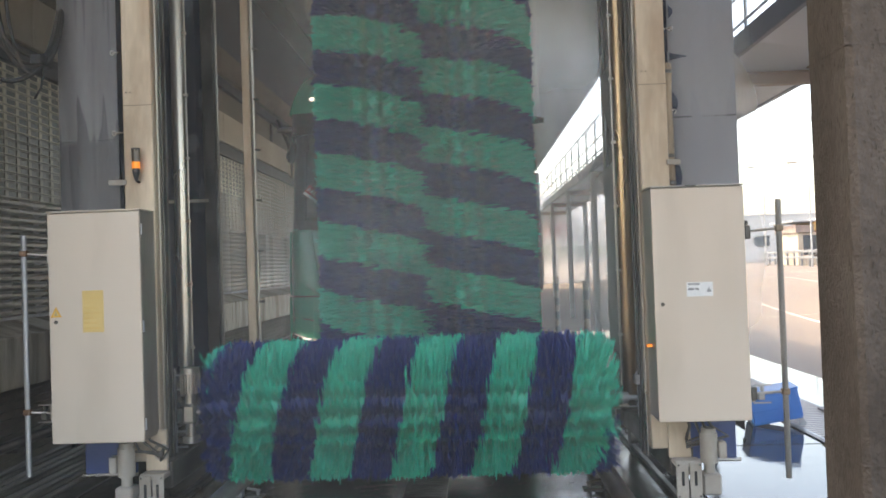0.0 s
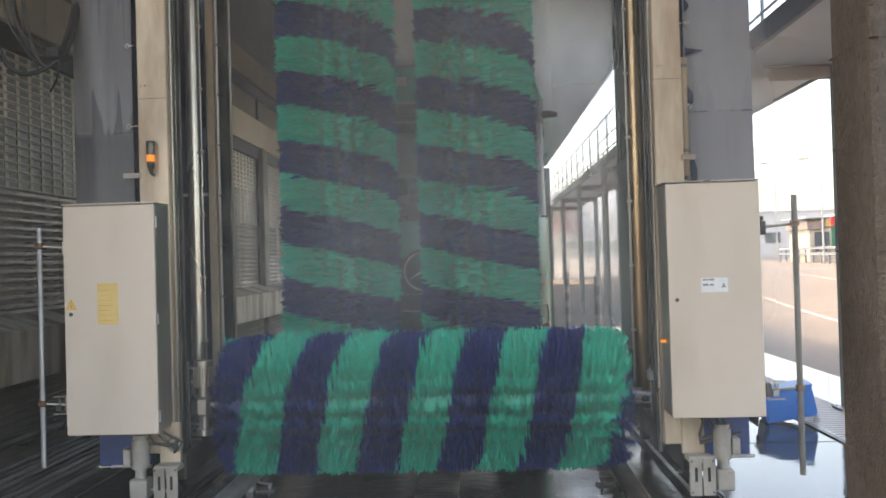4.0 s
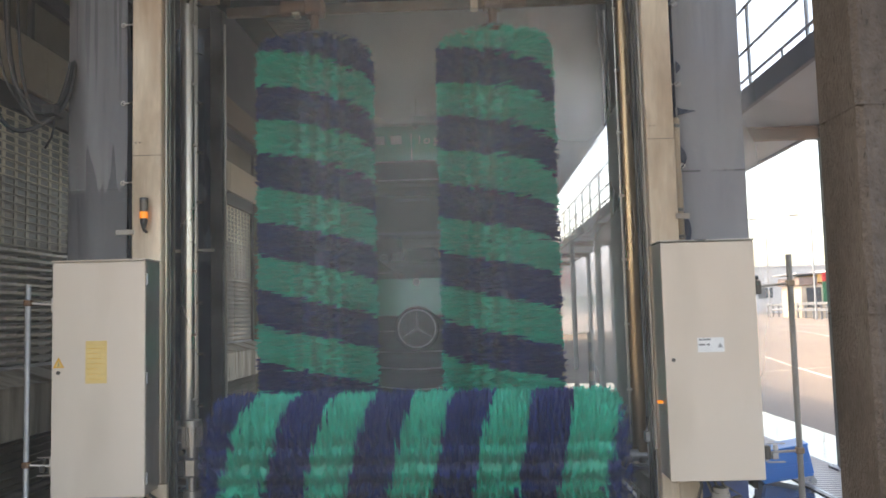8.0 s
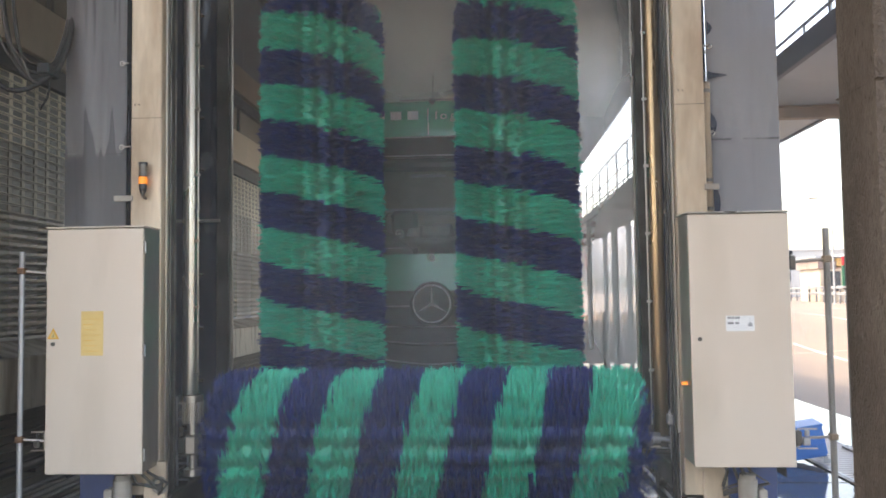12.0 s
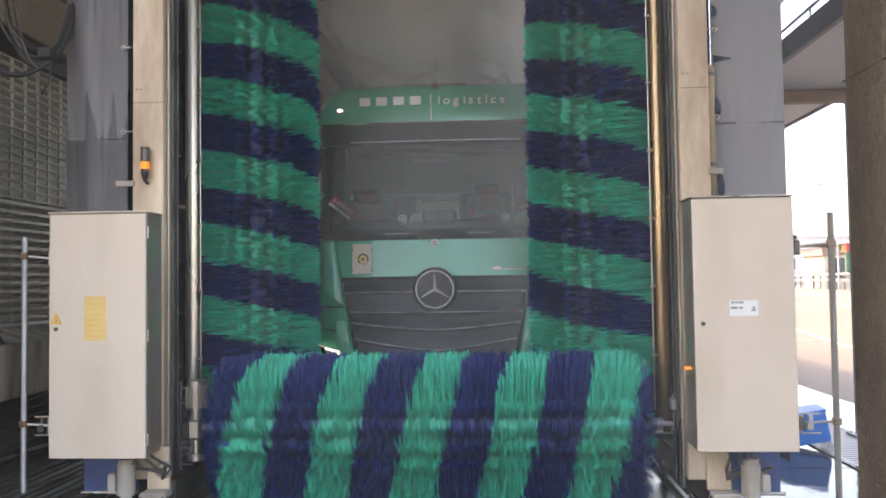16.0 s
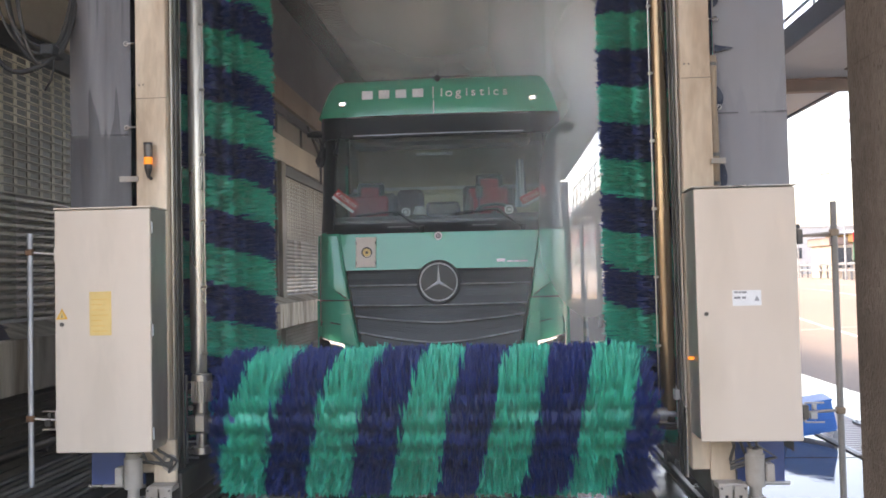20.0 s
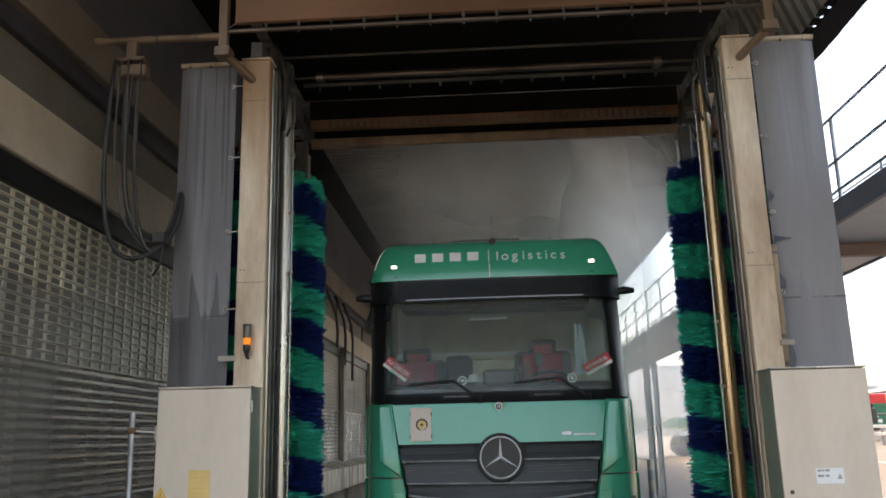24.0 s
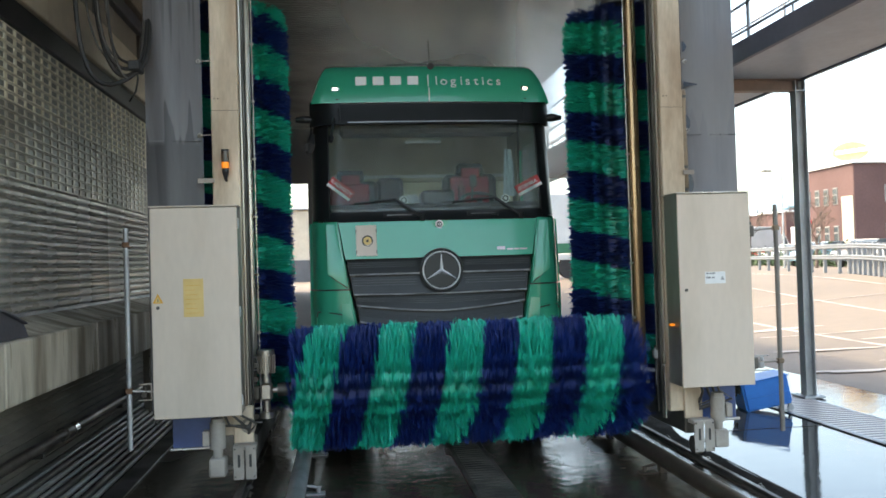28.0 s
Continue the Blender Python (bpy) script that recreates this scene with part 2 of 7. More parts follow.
def brown_top(m, low, high, color):
    """Brown that reaches down from the top, with an uneven lower edge."""
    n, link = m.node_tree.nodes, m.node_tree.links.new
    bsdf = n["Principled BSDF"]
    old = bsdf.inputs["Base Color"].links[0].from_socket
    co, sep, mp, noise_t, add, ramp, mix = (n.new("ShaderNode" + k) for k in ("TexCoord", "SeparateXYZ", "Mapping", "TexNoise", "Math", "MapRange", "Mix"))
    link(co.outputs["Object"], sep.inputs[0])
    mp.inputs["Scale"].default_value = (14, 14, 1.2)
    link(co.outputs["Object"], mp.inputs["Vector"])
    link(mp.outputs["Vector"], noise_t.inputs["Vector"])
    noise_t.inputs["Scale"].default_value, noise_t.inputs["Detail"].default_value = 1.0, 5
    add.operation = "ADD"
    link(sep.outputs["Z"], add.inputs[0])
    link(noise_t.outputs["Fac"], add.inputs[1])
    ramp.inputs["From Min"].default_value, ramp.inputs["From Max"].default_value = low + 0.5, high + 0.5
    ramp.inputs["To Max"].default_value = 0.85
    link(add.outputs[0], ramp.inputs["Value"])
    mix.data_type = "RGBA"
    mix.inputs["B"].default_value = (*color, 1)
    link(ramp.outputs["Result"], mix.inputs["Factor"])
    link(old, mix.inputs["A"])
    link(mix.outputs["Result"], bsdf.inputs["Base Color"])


def soak(m, amount, level, reach):
    """Water stains on a hung sheet: dark fingers creeping up from a seam and dark runs from the top."""
    n, link = m.node_tree.nodes, m.node_tree.links.new
    bsdf = n["Principled BSDF"]
    old = bsdf.inputs["Base Color"].links[0].from_socket
    co, sep, wide, thin = (n.new("ShaderNode" + k) for k in ("TexCoord", "SeparateXYZ", "TexNoise", "TexNoise"))
    link(co.outputs["Object"], sep.inputs[0])
    for t, sc, st in ((wide, 5.0, (1.8, 0.0, 0.12)), (thin, 11.0, (3.0, 0.0, 0.05))):
        mp = n.new("ShaderNodeMapping")
        mp.inputs["Scale"].default_value = st
        link(co.outputs["Object"], mp.inputs["Vector"])
        link(mp.outputs["Vector"], t.inputs["Vector"])
        t.inputs["Scale"].default_value, t.inputs["Detail"].default_value = sc, 2
    def ramp(src, a, b, lo, hi):
        r = n.new("ShaderNodeMapRange")
        r.interpolation_type = "SMOOTHSTEP"
        for k, v in zip(("From Min", "From Max", "To Min", "To Max"), (a, b, lo, hi)):
            r.inputs[k].default_value = v
        link(src, r.inputs["Value"])
        return r.outputs["Result"]
    def calc(op, a, b):
        q = n.new("ShaderNodeMath")
        q.operation = op
        for k, v in enumerate((a, b)):
            if isinstance(v, float):
                q.inputs[k].default_value = v
            else:
                link(v, q.inputs[k])
        return q.outputs[0]
    z = sep.outputs["Z"]
    top = calc("ADD", ramp(wide.outputs["Fac"], 0.42, 0.68, 0.0, reach), level)
    rise = calc("MULTIPLY", ramp(calc("SUBTRACT", top, z), -0.01, 0.05, 0.0, 1.0), ramp(z, level - 0.9, level - 0.02, 0.35, 1.0))
    fall = calc("MULTIPLY", ramp(thin.outputs["Fac"], 0.53, 0.6, 0.0, 0.8), ramp(calc("SUBTRACT", z, calc("MULTIPLY", wide.outputs["Fac"], 1.4)), 2.6, 3.5, 0.0, 1.0))
    wet = calc("MAXIMUM", rise, fall)
    dark = n.new("ShaderNodeMix")
    dark.data_type, dark.blend_type = "RGBA", "MULTIPLY"
    dark.inputs["B"].default_value = (amount, amount, amount * 1.03, 1)
    link(wet, dark.inputs["Factor"])
    link(old, dark.inputs["A"])
    link(dark.outputs["Result"], bsdf.inputs["Base Color"])


brown_top(M_COLUMNBROWN, 3.7, 4.7, (0.27, 0.145, 0.065))
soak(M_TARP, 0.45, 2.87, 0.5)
soak(M_TARPPALE, 0.9, 2.87, 0.35)
M_TANWRAP = mat("yellowed_wrap", (0.3, 0.22, 0.14), 0.7, 0, (0.1, 0.07, 0.045), 2.5, 0.9, 0.4, 18, 0.1, (2, 2, 0.6), grain=0.5)
M_NAVY = mat("dark_navy_sheet", (0.02, 0.028, 0.05), 0.22, 0, (0.035, 0.04, 0.055), 1.5, 0.8, 0.3, 7, 0.1, (1, 1.5, 0.5))
M_BLUESHEET = mat("blue_splash_sheet", (0.06, 0.1, 0.26), 0.3, 0, (0.04, 0.06, 0.15), 2.0, 0.8)
M_WHITEPAINT = mat("dull_white_paint", (0.4, 0.36, 0.31), 0.5, 0, (0.22, 0.18, 0.14), 3.0, 0.8, 0.08, 60)
M_YELLOW = mat("yellow_notice", (0.74, 0.53, 0.2), 0.5, 0, (0.66, 0.44, 0.14), 6, 0.8, grain=0.1)
M_WARN = mat("warning_orange", (0.8, 0.4, 0.03), 0.5)
M_BLACK = mat("black_plastic", (0.018, 0.018, 0.019), 0.4, 0, (0.01, 0.01, 0.01), 4, 0.8)
M_RUBBER = mat("black_hose", (0.03, 0.03, 0.03), 0.55, 0, (0.015, 0.015, 0.015), 4, 0.8)
M_CABLE = mat("grey_cable", (0.075, 0.068, 0.06), 0.5, 0, (0.045, 0.04, 0.035), 4, 0.8)
M_AMBER = glow("amber_lens", (1.0, 0.28, 0.02), 0.1, (0.85, 0.25, 0.02))
M_SMOKED = mat("smoked_lens", (0.1, 0.07, 0.05), 0.15)
M_BRISTLE_G = mat("teal_bristle", (0.007, 0.47, 0.33), 0.36, 0, (0.005, 0.41, 0.285), 5, 0.8, grain=0.2, per_island=0.38)
M_BRISTLE_B = mat("navy_bristle", (0.004, 0.022, 0.145), 0.5, 0, (0.003, 0.015, 0.1), 5, 0.8, grain=0.2, per_island=0.35)
M_TRUCK = mat("green_lacquer", (0.036, 0.36, 0.215), 0.26, 0, (0.03, 0.32, 0.19), 1.2, 0.6, coat=0.6, grain=0.04)
M_GRILLE = mat("dark_grey_plastic", (0.013, 0.016, 0.015), 0.42, 0, (0.018, 0.02, 0.02), 5, 0.7, 0.05, 90)
M_PUNCHED = mat("punched_grey_mesh", (0.1, 0.104, 0.104), 0.4, 0, (0.04, 0.04, 0.04), 3, 0.9)
M_SLATGREY = mat("satin_grey_trim", (0.4, 0.405, 0.4), 0.28, 0.3, (0.08, 0.08, 0.08), 5, 0.7)
M_CHROME = mat("chrome", (0.78, 0.79, 0.8), 0.1, 1.0, (0.7, 0.7, 0.7), 6, 0.5, grain=0.05)
M_GLASS = pane("windscreen_glass", (0.9, 0.95, 0.92), 0.2, 0.97, 1.36, 0.042)
M_VISOR = mat("wet_black_trim", (0.014, 0.015, 0.016), 0.32, 0, (0.01, 0.011, 0.011), 4, 0.8)
M_VISOR.node_tree.nodes["Principled BSDF"].inputs["Specular IOR Level"].default_value = 0.25
M_ARM = mat("satin_chrome", (0.62, 0.63, 0.63), 0.35, 0.55, (0.5, 0.5, 0.5), 6, 0.5, grain=0.05)
M_PALECLOTH = mat("pale_blue_cloth", (0.5, 0.58, 0.62), 0.85, 0, (0.36, 0.42, 0.47), 5, 0.8)
M_CLEAR = pane("clear_glass", (0.92, 0.95, 0.95))
M_WHITELETTER = mat("white_lettering", (0.8, 0.8, 0.78), 0.4, grain=0.05)
M_REDCLOTH = mat("red_seat_cloth", (0.3, 0.014, 0.03), 0.8, 0, (0.19, 0.01, 0.02), 8, 0.8)
M_DARKCLOTH = mat("dark_trim_cloth", (0.03, 0.03, 0.032), 0.8, 0, (0.018, 0.018, 0.02), 8, 0.8)
M_TANTRIM = mat("beige_cab_lining", (0.46, 0.43, 0.34), 0.8, 0, (0.36, 0.33, 0.26), 4, 0.8)
M_BUNK = mat("cream_bunk_panel", (0.62, 0.57, 0.42), 0.7, 0, (0.5, 0.45, 0.33), 2, 0.8)
M_REDPLATE = mat("red_plate", (0.6, 0.03, 0.03), 0.45, grain=0.05)
M_LAMPGLOW = glow("marker_lamp", (1.0, 0.9, 0.7), 0.9)
M_DRL = glow("daytime_lamp", (1.0, 0.97, 0.9), 0.6)
M_TYRE = mat("tyre_rubber", (0.022, 0.022, 0.022), 0.75, 0, (0.035, 0.033, 0.03), 6, 0.8, 0.2, 60)
M_BINBLUE = mat("blue_plastic", (0.012, 0.19, 0.6), 0.4, 0, (0.01, 0.14, 0.46), 3, 0.7)
M_LINE = mat("road_paint", (0.42, 0.38, 0.33), 0.6, 0, (0.2, 0.16, 0.125), 1.5, 0.8)
M_BRICK = mat("red_brick", (0.12, 0.066, 0.06), 0.85, 0, (0.095, 0.05, 0.045), 0.5, 0.8, grain=0.4)
M_FRAMEWHITE = mat("white_frame", (0.75, 0.75, 0.73), 0.5)
M_DULLFRAME = mat("weathered_frame", (0.26, 0.25, 0.24), 0.55)
M_WINDOW = mat("dark_window", (0.06, 0.075, 0.085), 0.08)
M_ROOFGLASS = mat("glass_roof", (0.2, 0.32, 0.36), 0.12)
M_TRAILER = mat("white_trailer_side", (0.55, 0.55, 0.54), 0.4, 0, (0.45, 0.45, 0.43), 0.8, 0.7, grain=0.06)
M_GREENBAND = mat("dark_green_band", (0.02, 0.14, 0.07), 0.45)
M_REDSHAPE = mat("red_lettering", (0.65, 0.03, 0.04), 0.45)
M_CARGREY = mat("grey_car_paint", (0.16, 0.18, 0.2), 0.25, 0.4, coat=0.5)
M_CARBLUE = mat("pale_blue_car_paint", (0.25, 0.42, 0.5), 0.25, 0.3, coat=0.5)
M_CARWHITE = mat("white_car_paint", (0.72, 0.72, 0.7), 0.25, 0, coat=0.5)
M_CARRED = mat("red_car_paint", (0.5, 0.04, 0.04), 0.25, 0, coat=0.5)
M_BARK = mat("bark", (0.12, 0.09, 0.07), 0.9, 0, (0.07, 0.05, 0.04), 5, 0.8, 0.4, 30)
M_SIGNYELLOW = mat("yellow_sign", (0.8, 0.52, 0.2), 0.5, grain=0.05)
M_HEDGE = mat("hedge_leaves", (0.05, 0.085, 0.035), 0.8, 0, (0.025, 0.045, 0.02), 6, 0.9, grain=0.5)
# edge beams darker, underside lighter: shade and ground bounce put into paint
M_EDGEBEAM = mat("shaded_blue_beam_paint", (0.17, 0.18, 0.23), 0.5, 0.1, (0.12, 0.12, 0.15), 0.9, 0.8, 0.05, 30)
M_POLE = mat("dull_grey_pole", (0.2, 0.19, 0.175), 0.45, 0.4, (0.13, 0.12, 0.105), 2.0, 0.8)
M_POST = mat("dull_zinc_post", (0.4, 0.4, 0.385), 0.5, 0.2, (0.27, 0.265, 0.25), 2.0, 0.8, 0.05, 40)
M_DECKUNDER = mat("bounce_lit_deck_paint", (0.5, 0.55, 0.61), 0.5, 0.1, (0.4, 0.44, 0.5), 0.9, 0.8, 0.05, 30)
M_HOLEBACK = mat("dusty_shutter_film", (0.2, 0.19, 0.165), 0.3, 0, (0.11, 0.1, 0.085), 1.0, 0.8)
M_LOUVRE = mat("brown_louvre", (0.24, 0.205, 0.16), 0.55, 0, (0.13, 0.11, 0.085), 1.2, 0.8, rough_var=0.1)
M_HATCH = mat("dull_slate_steel", (0.085, 0.083, 0.1), 0.45, 0.2, (0.05, 0.046, 0.05), 2.5, 0.8, 0.1, 30)
M_BARRIER = mat("weathered_zinc", (0.19, 0.2, 0.21), 0.5, 0.3, (0.2, 0.2, 0.2), 1.5, 0.8)
M_DULLBLACK = mat("dull_black_sheet", (0.011, 0.01, 0.009), 0.9, 0, (0.017, 0.015, 0.013), 2, 0.8)
M_DULLBLACK.node_tree.nodes["Principled BSDF"].inputs["Specular IOR Level"].default_value = 0.05
M_REDOXIDE = mat("red_oxide_steel", (0.33, 0.24, 0.2), 0.6, 0.2, (0.2, 0.16, 0.14), 1.5, 0.8)


# ---- shapes ----
class Shape:
    """Collects the faces of one mesh."""

    def __init__(self):
        self.v, self.f, self.m, self.s = [], [], [], []

    def add(self, verts, faces, mat=0, smooth=False):
        o = len(self.v)
        self.v += [tuple(p) for p in verts]
        self.f += [tuple(o + i for i in f) for f in faces]
        self.m += [mat] * len(faces)
        self.s += [smooth] * len(faces)
        return self

    def box(self, x0, x1, y0, y1, z0, z1, c=0.004, mat=0, turn=None):
        """A box with bevelled edges; turn: a matrix for its points."""
        cx, cy, cz = (x0 + x1) / 2, (y0 + y1) / 2, (z0 + z1) / 2
        h = (abs(x1 - x0) / 2, abs(y1 - y0) / 2, abs(z1 - z0) / 2)
        c = min(c, min(h) * 0.45)
        verts, idx = [], {}
        for a in (-1, 1):
            for b in (-1, 1):
                for d in (-1, 1):
                    for k in range(3):
                        p = [s * (h[i] - (0 if i == k else c)) for i, s in enumerate((a, b, d))]
                        idx[a, b, d, k] = len(verts)
                        verts.append(Vector((cx + p[0], cy + p[1], cz + p[2])))
        faces, S = [], (-1, 1)
        for s in S:
            faces.append([idx[s, *q, 0] for q in ((-1, -1), (1, -1), (1, 1), (-1, 1))])
            faces.append([idx[q[0], s, q[1], 1] for q in ((-1, -1), (1, -1), (1, 1), (-1, 1))])
            faces.append([idx[q[0], q[1], s, 2] for q in ((-1, -1), (1, -1), (1, 1), (-1, 1))])
        for a in S:
            for b in S:
                faces.append([idx[a, b, -1, 0], idx[a, b, 1, 0], idx[a, b, 1, 1], idx[a, b, -1, 1]])
                faces.append([idx[a, -1, b, 0], idx[a, 1, b, 0], idx[a, 1, b, 2], idx[a, -1, b, 2]])
                faces.append([idx[-1, a, b, 1], idx[1, a, b, 1], idx[1, a, b, 2], idx[-1, a, b, 2]])
                for d in S:
                    faces.append([idx[a, b, d, k] for k in range(3)])
        mid = Vector((cx, cy, cz))
        for f in faces:
            p = [verts[i] for i in f]
            if (p[1] - p[0]).cross(p[2] - p[0]).dot(sum(p, Vector()) / len(p) - mid) < 0:
                f.reverse()
        if turn is not None:
            verts = [turn @ p for p in verts]
        return self.add(verts, faces, mat)

    def rod(self, p, q, r, n=10, mat=0, r2=None, caps=True):
        p, q = Vector(p), Vector(q)
        d = (q - p).normalized()
        a = d.orthogonal().normalized()
        b = d.cross(a)
        ring = [a * math.cos(2 * math.pi * i / n) + b * math.sin(2 * math.pi * i / n) for i in range(n)]
        e = r if r2 is None else r2
        verts = [p + r * u for u in ring] + [q + e * u for u in ring]
        self.add(verts, [(i, (i + 1) % n, n + (i + 1) % n, n + i) for i in range(n)], mat, True)
        if caps:
            self.add(verts, [tuple(range(n - 1, -1, -1)), tuple(range(n, 2 * n))], mat)
        return self

    def pipe(self, pts, r, n=8, mat=0):
        """A bent tube along points."""
        pts = [Vector(p) for p in pts]
        verts, faces = [], []
        a = (pts[1] - pts[0]).orthogonal().normalized()
        for i, p in enumerate(pts):
            d = (pts[min(i + 1, len(pts) - 1)] - pts[max(i - 1, 0)]).normalized()
            a = (a - d * a.dot(d)).normalized()
            b = d.cross(a)
            verts += [p + r * (a * math.cos(2 * math.pi * k / n) + b * math.sin(2 * math.pi * k / n)) for k in range(n)]
        for i in range(len(pts) - 1):
            for k in range(n):
                faces.append((i * n + k, i * n + (k + 1) % n, (i + 1) * n + (k + 1) % n, (i + 1) * n + k))
        faces += [tuple(range(n - 1, -1, -1)), tuple(range(len(verts) - n, len(verts)))]
        return self.add(verts, faces, mat, True)

    def prism(self, poly, axis, a, b, mat=0):
        """A flat outline, two coordinates a point, drawn out along an axis from a to b."""
        def put(u, w, t):
            return {"x": (t, u, w), "y": (u, t, w), "z": (u, w, t)}[axis]
        n = len(poly)
        verts = [put(*p, a) for p in poly] + [put(*p, b) for p in poly]
        faces = [tuple(range(n)), tuple(range(2 * n - 1, n - 1, -1))]
        faces += [(i, n + i, n + (i + 1) % n, (i + 1) % n) for i in range(n)]
        return self.add(verts, faces, mat)

    def sheet(self, fn, nu, nv, mat=0, smooth=True):
        """A surface fn(u, v), u and v from 0 to 1."""
        verts = [fn(i / nu, j / nv) for j in range(nv + 1) for i in range(nu + 1)]
        w = nu + 1
        return self.add(verts, [(j * w + i, j * w + i + 1, (j + 1) * w + i + 1, (j + 1) * w + i) for j in range(nv) for i in range(nu)], mat, smooth)

    def ring(self, centre, normal, radius, r, n=40, k=8, mat=0):
        centre, d = Vector(centre), Vector(normal).normalized()
        a = d.orthogonal().normalized()
        b = d.cross(a)
        pts = []
        for i in range(n):
            u = a * math.cos(2 * math.pi * i / n) + b * math.sin(2 * math.pi * i / n)
            pts += [centre + u * (radius + r * math.cos(2 * math.pi * j / k)) + d * r * math.sin(2 * math.pi * j / k) for j in range(k)]
        return self.add(pts, [(i * k + j, i * k + (j + 1) % k, ((i + 1) % n) * k + (j + 1) % k, ((i + 1) % n) * k + j) for i in range(n) for j in range(k)], mat, True)

    def mesh(self, name, mats):
        me = bpy.data.meshes.new(name)
        me.from_pydata(self.v, [], self.f)
        for m in mats if isinstance(mats, (list, tuple)) else [mats]:
            me.materials.append(m)
        me.polygons.foreach_set("material_index", self.m)
        me.polygons.foreach_set("use_smooth", self.s)
        me.update()
        return me


def part(name, shape, material, parent=None, label="", kind=""):
    ob = new(name, shape.mesh(name, material) if isinstance(shape, Shape) else shape)
    ob.parent = parent
    return tagged(ob, label, kind=kind)


def lettering(text, size, depth=0.003, align="LEFT", spacing=1.0):
    """The mesh of a line of text in the x-z plane, facing -y."""
    cu = bpy.data.curves.new("text", "FONT")
    cu.body, cu.size, cu.extrude, cu.align_x, cu.space_character = text, size, depth, align, spacing
    ob = new("text", cu)
    me = bpy.data.meshes.new_from_object(ob.evaluated_get(bpy.context.evaluated_depsgraph_get()))
    bpy.data.objects.remove(ob)
    me.transform(pose(0, 0, 0, 90))
    return me


def lerp_rows(keys, t):
    for (a, u), (b, w) in zip(keys, keys[1:]):
        if t <= b:
            k = max(0.0, (t - a) / (b - a))
            return u + (w - u) * k
    return keys[-1][1]


def rise(x, y):
    """The yard climbs gently away from the wash hall."""
    k = min(1.0, max(0.0, (math.hypot(x - 2, max(y - 6, 0)) - 6) / 16)) if x > 2 or y > 6 else 0.0
    return 0.93 * k * k * (3 - 2 * k)


# ---- ground, floor and hall ----
def build_ground():
    xs = [-600, -200, -60, -20, -8, 0, 2, 4, 6, 8, 10, 12, 14, 16, 18, 20, 22, 24, 27, 30, 40, 60, 100, 200, 600]
    ys = [-600, -200, -60, -30, -14, -6, 0, 4, 6, 8, 10, 12, 14, 16, 18, 20, 22, 24, 26, 28, 30, 34, 40, 60, 100, 200, 600]
    s = Shape()
    w = len(xs)
    verts = [(x, y, rise(x, y) - 0.03) for y in ys for x in xs]
    s.add(verts, [(j * w + i, j * w + i + 1, (j + 1) * w + i + 1, (j + 1) * w + i) for j in range(len(ys) - 1) for i in range(w - 1)], 0, True)
    g = part("ground", s, M_YARD, label="sunlit pale concrete truck yard rising gently", kind="structure")
    # faded long bay lines and slab joints
    for x0, x1, y, width in ((9.0, 9.25, (1, 30), 0.12), (12.2, 12.9, (-2, 34), 0.1), (15.2, 17.2, (4, 40), 0.12)):
        k = Shape()
        k.sheet(lambda u, v: (x0 + (x1 - x0) * v + width * (u - 0.5), y[0] + (y[1] - y[0]) * v,
                              rise(x0 + (x1 - x0) * v + width * (u - 0.5), y[0] + (y[1] - y[0]) * v) - 0.012), 1, 40)
        part("road_line", k, M_LINE, g, "worn white road line")
    for y in (3.0, 8.5, 14.0):
        k = Shape()
        k.sheet(lambda u, v: (7.8 + 8 * u, y + 0.09 * (v - 0.5), rise(7.8 + 8 * u, y) - 0.01), 16, 1)
        part("road_line", k, M_LINE, g)
    # thin puddles: the sky's bright reflection put in as pale paint
    for cx, cy, a, b, lean in ((7.7, 6.0, 1.1, 0.1, 0.0), (8.9, 9.75, 0.9, 0.14, 0.1), (6.6, 3.4, 0.7, 0.12, -0.05), (10.8, 7.3, 1.4, 0.12, 0.05), (8.4, 4.4, 0.9, 0.07, 0.1)):
        k = Shape()
        ring = []
        for i in range(28):
            q = i * 2 * math.pi / 28
            r = 1 + 0.22 * math.sin(3 * q + cx) + 0.14 * math.sin(7 * q + cy)
            x = cx + a * r * math.cos(q)
            y = cy + b * r * math.sin(q) + lean * math.cos(q)
            ring.append((x, y, rise(x, y) - 0.008))
        k.add(ring, [tuple(range(28))])
        part("puddle_shine", k, M_LINE, g, "puddle with the sky's pale reflection painted on")
    return g


build_ground()

floor = part("floor", Shape().box(-3.46, 2.3, -14, 25, -0.25, 0.0, 0.01), M_CONCRETE_FLOOR, label="dark wet concrete wash hall floor", kind="structure")
apron = part("pavement", Shape().box(2.303, 5.6, -14, 25, -0.25, 0.002, 0.01), M_WETYARD, label="wet grey concrete apron with puddles", kind="structure")
# dark strip along the rail, its edge uneven, wider towards the far end
dark_edge = Shape()
dark_edge.sheet(lambda u, v: (2.13 + (0.15 + 0.035 * math.sin(11 * v * 9) * math.sin(3.1 * v * 9) + 0.36 * max(0.0, min(1.0, (36 * v - 13.6) * 0.8))) * u, -14 + 36 * v, 0.0065 - 0.003 * u), 3, 240)
part("dark_strip", dark_edge, M_MATTEDARK, apron, "dark matte strip beside the rail")
for y in (-3.6, -0.18, 3.3, 6.8):
    part("slab_joint", Shape().box(2.75, 3.88, y - 0.006, y + 0.006, 0.002, 0.0045, 0.001), M_MATTEDARK, apron)


M_BAR = mat("pale_grating_bar", (0.55, 0.5, 0.46), 0.45, 0.2, (0.42, 0.28, 0.24), 0.6, 0.8)


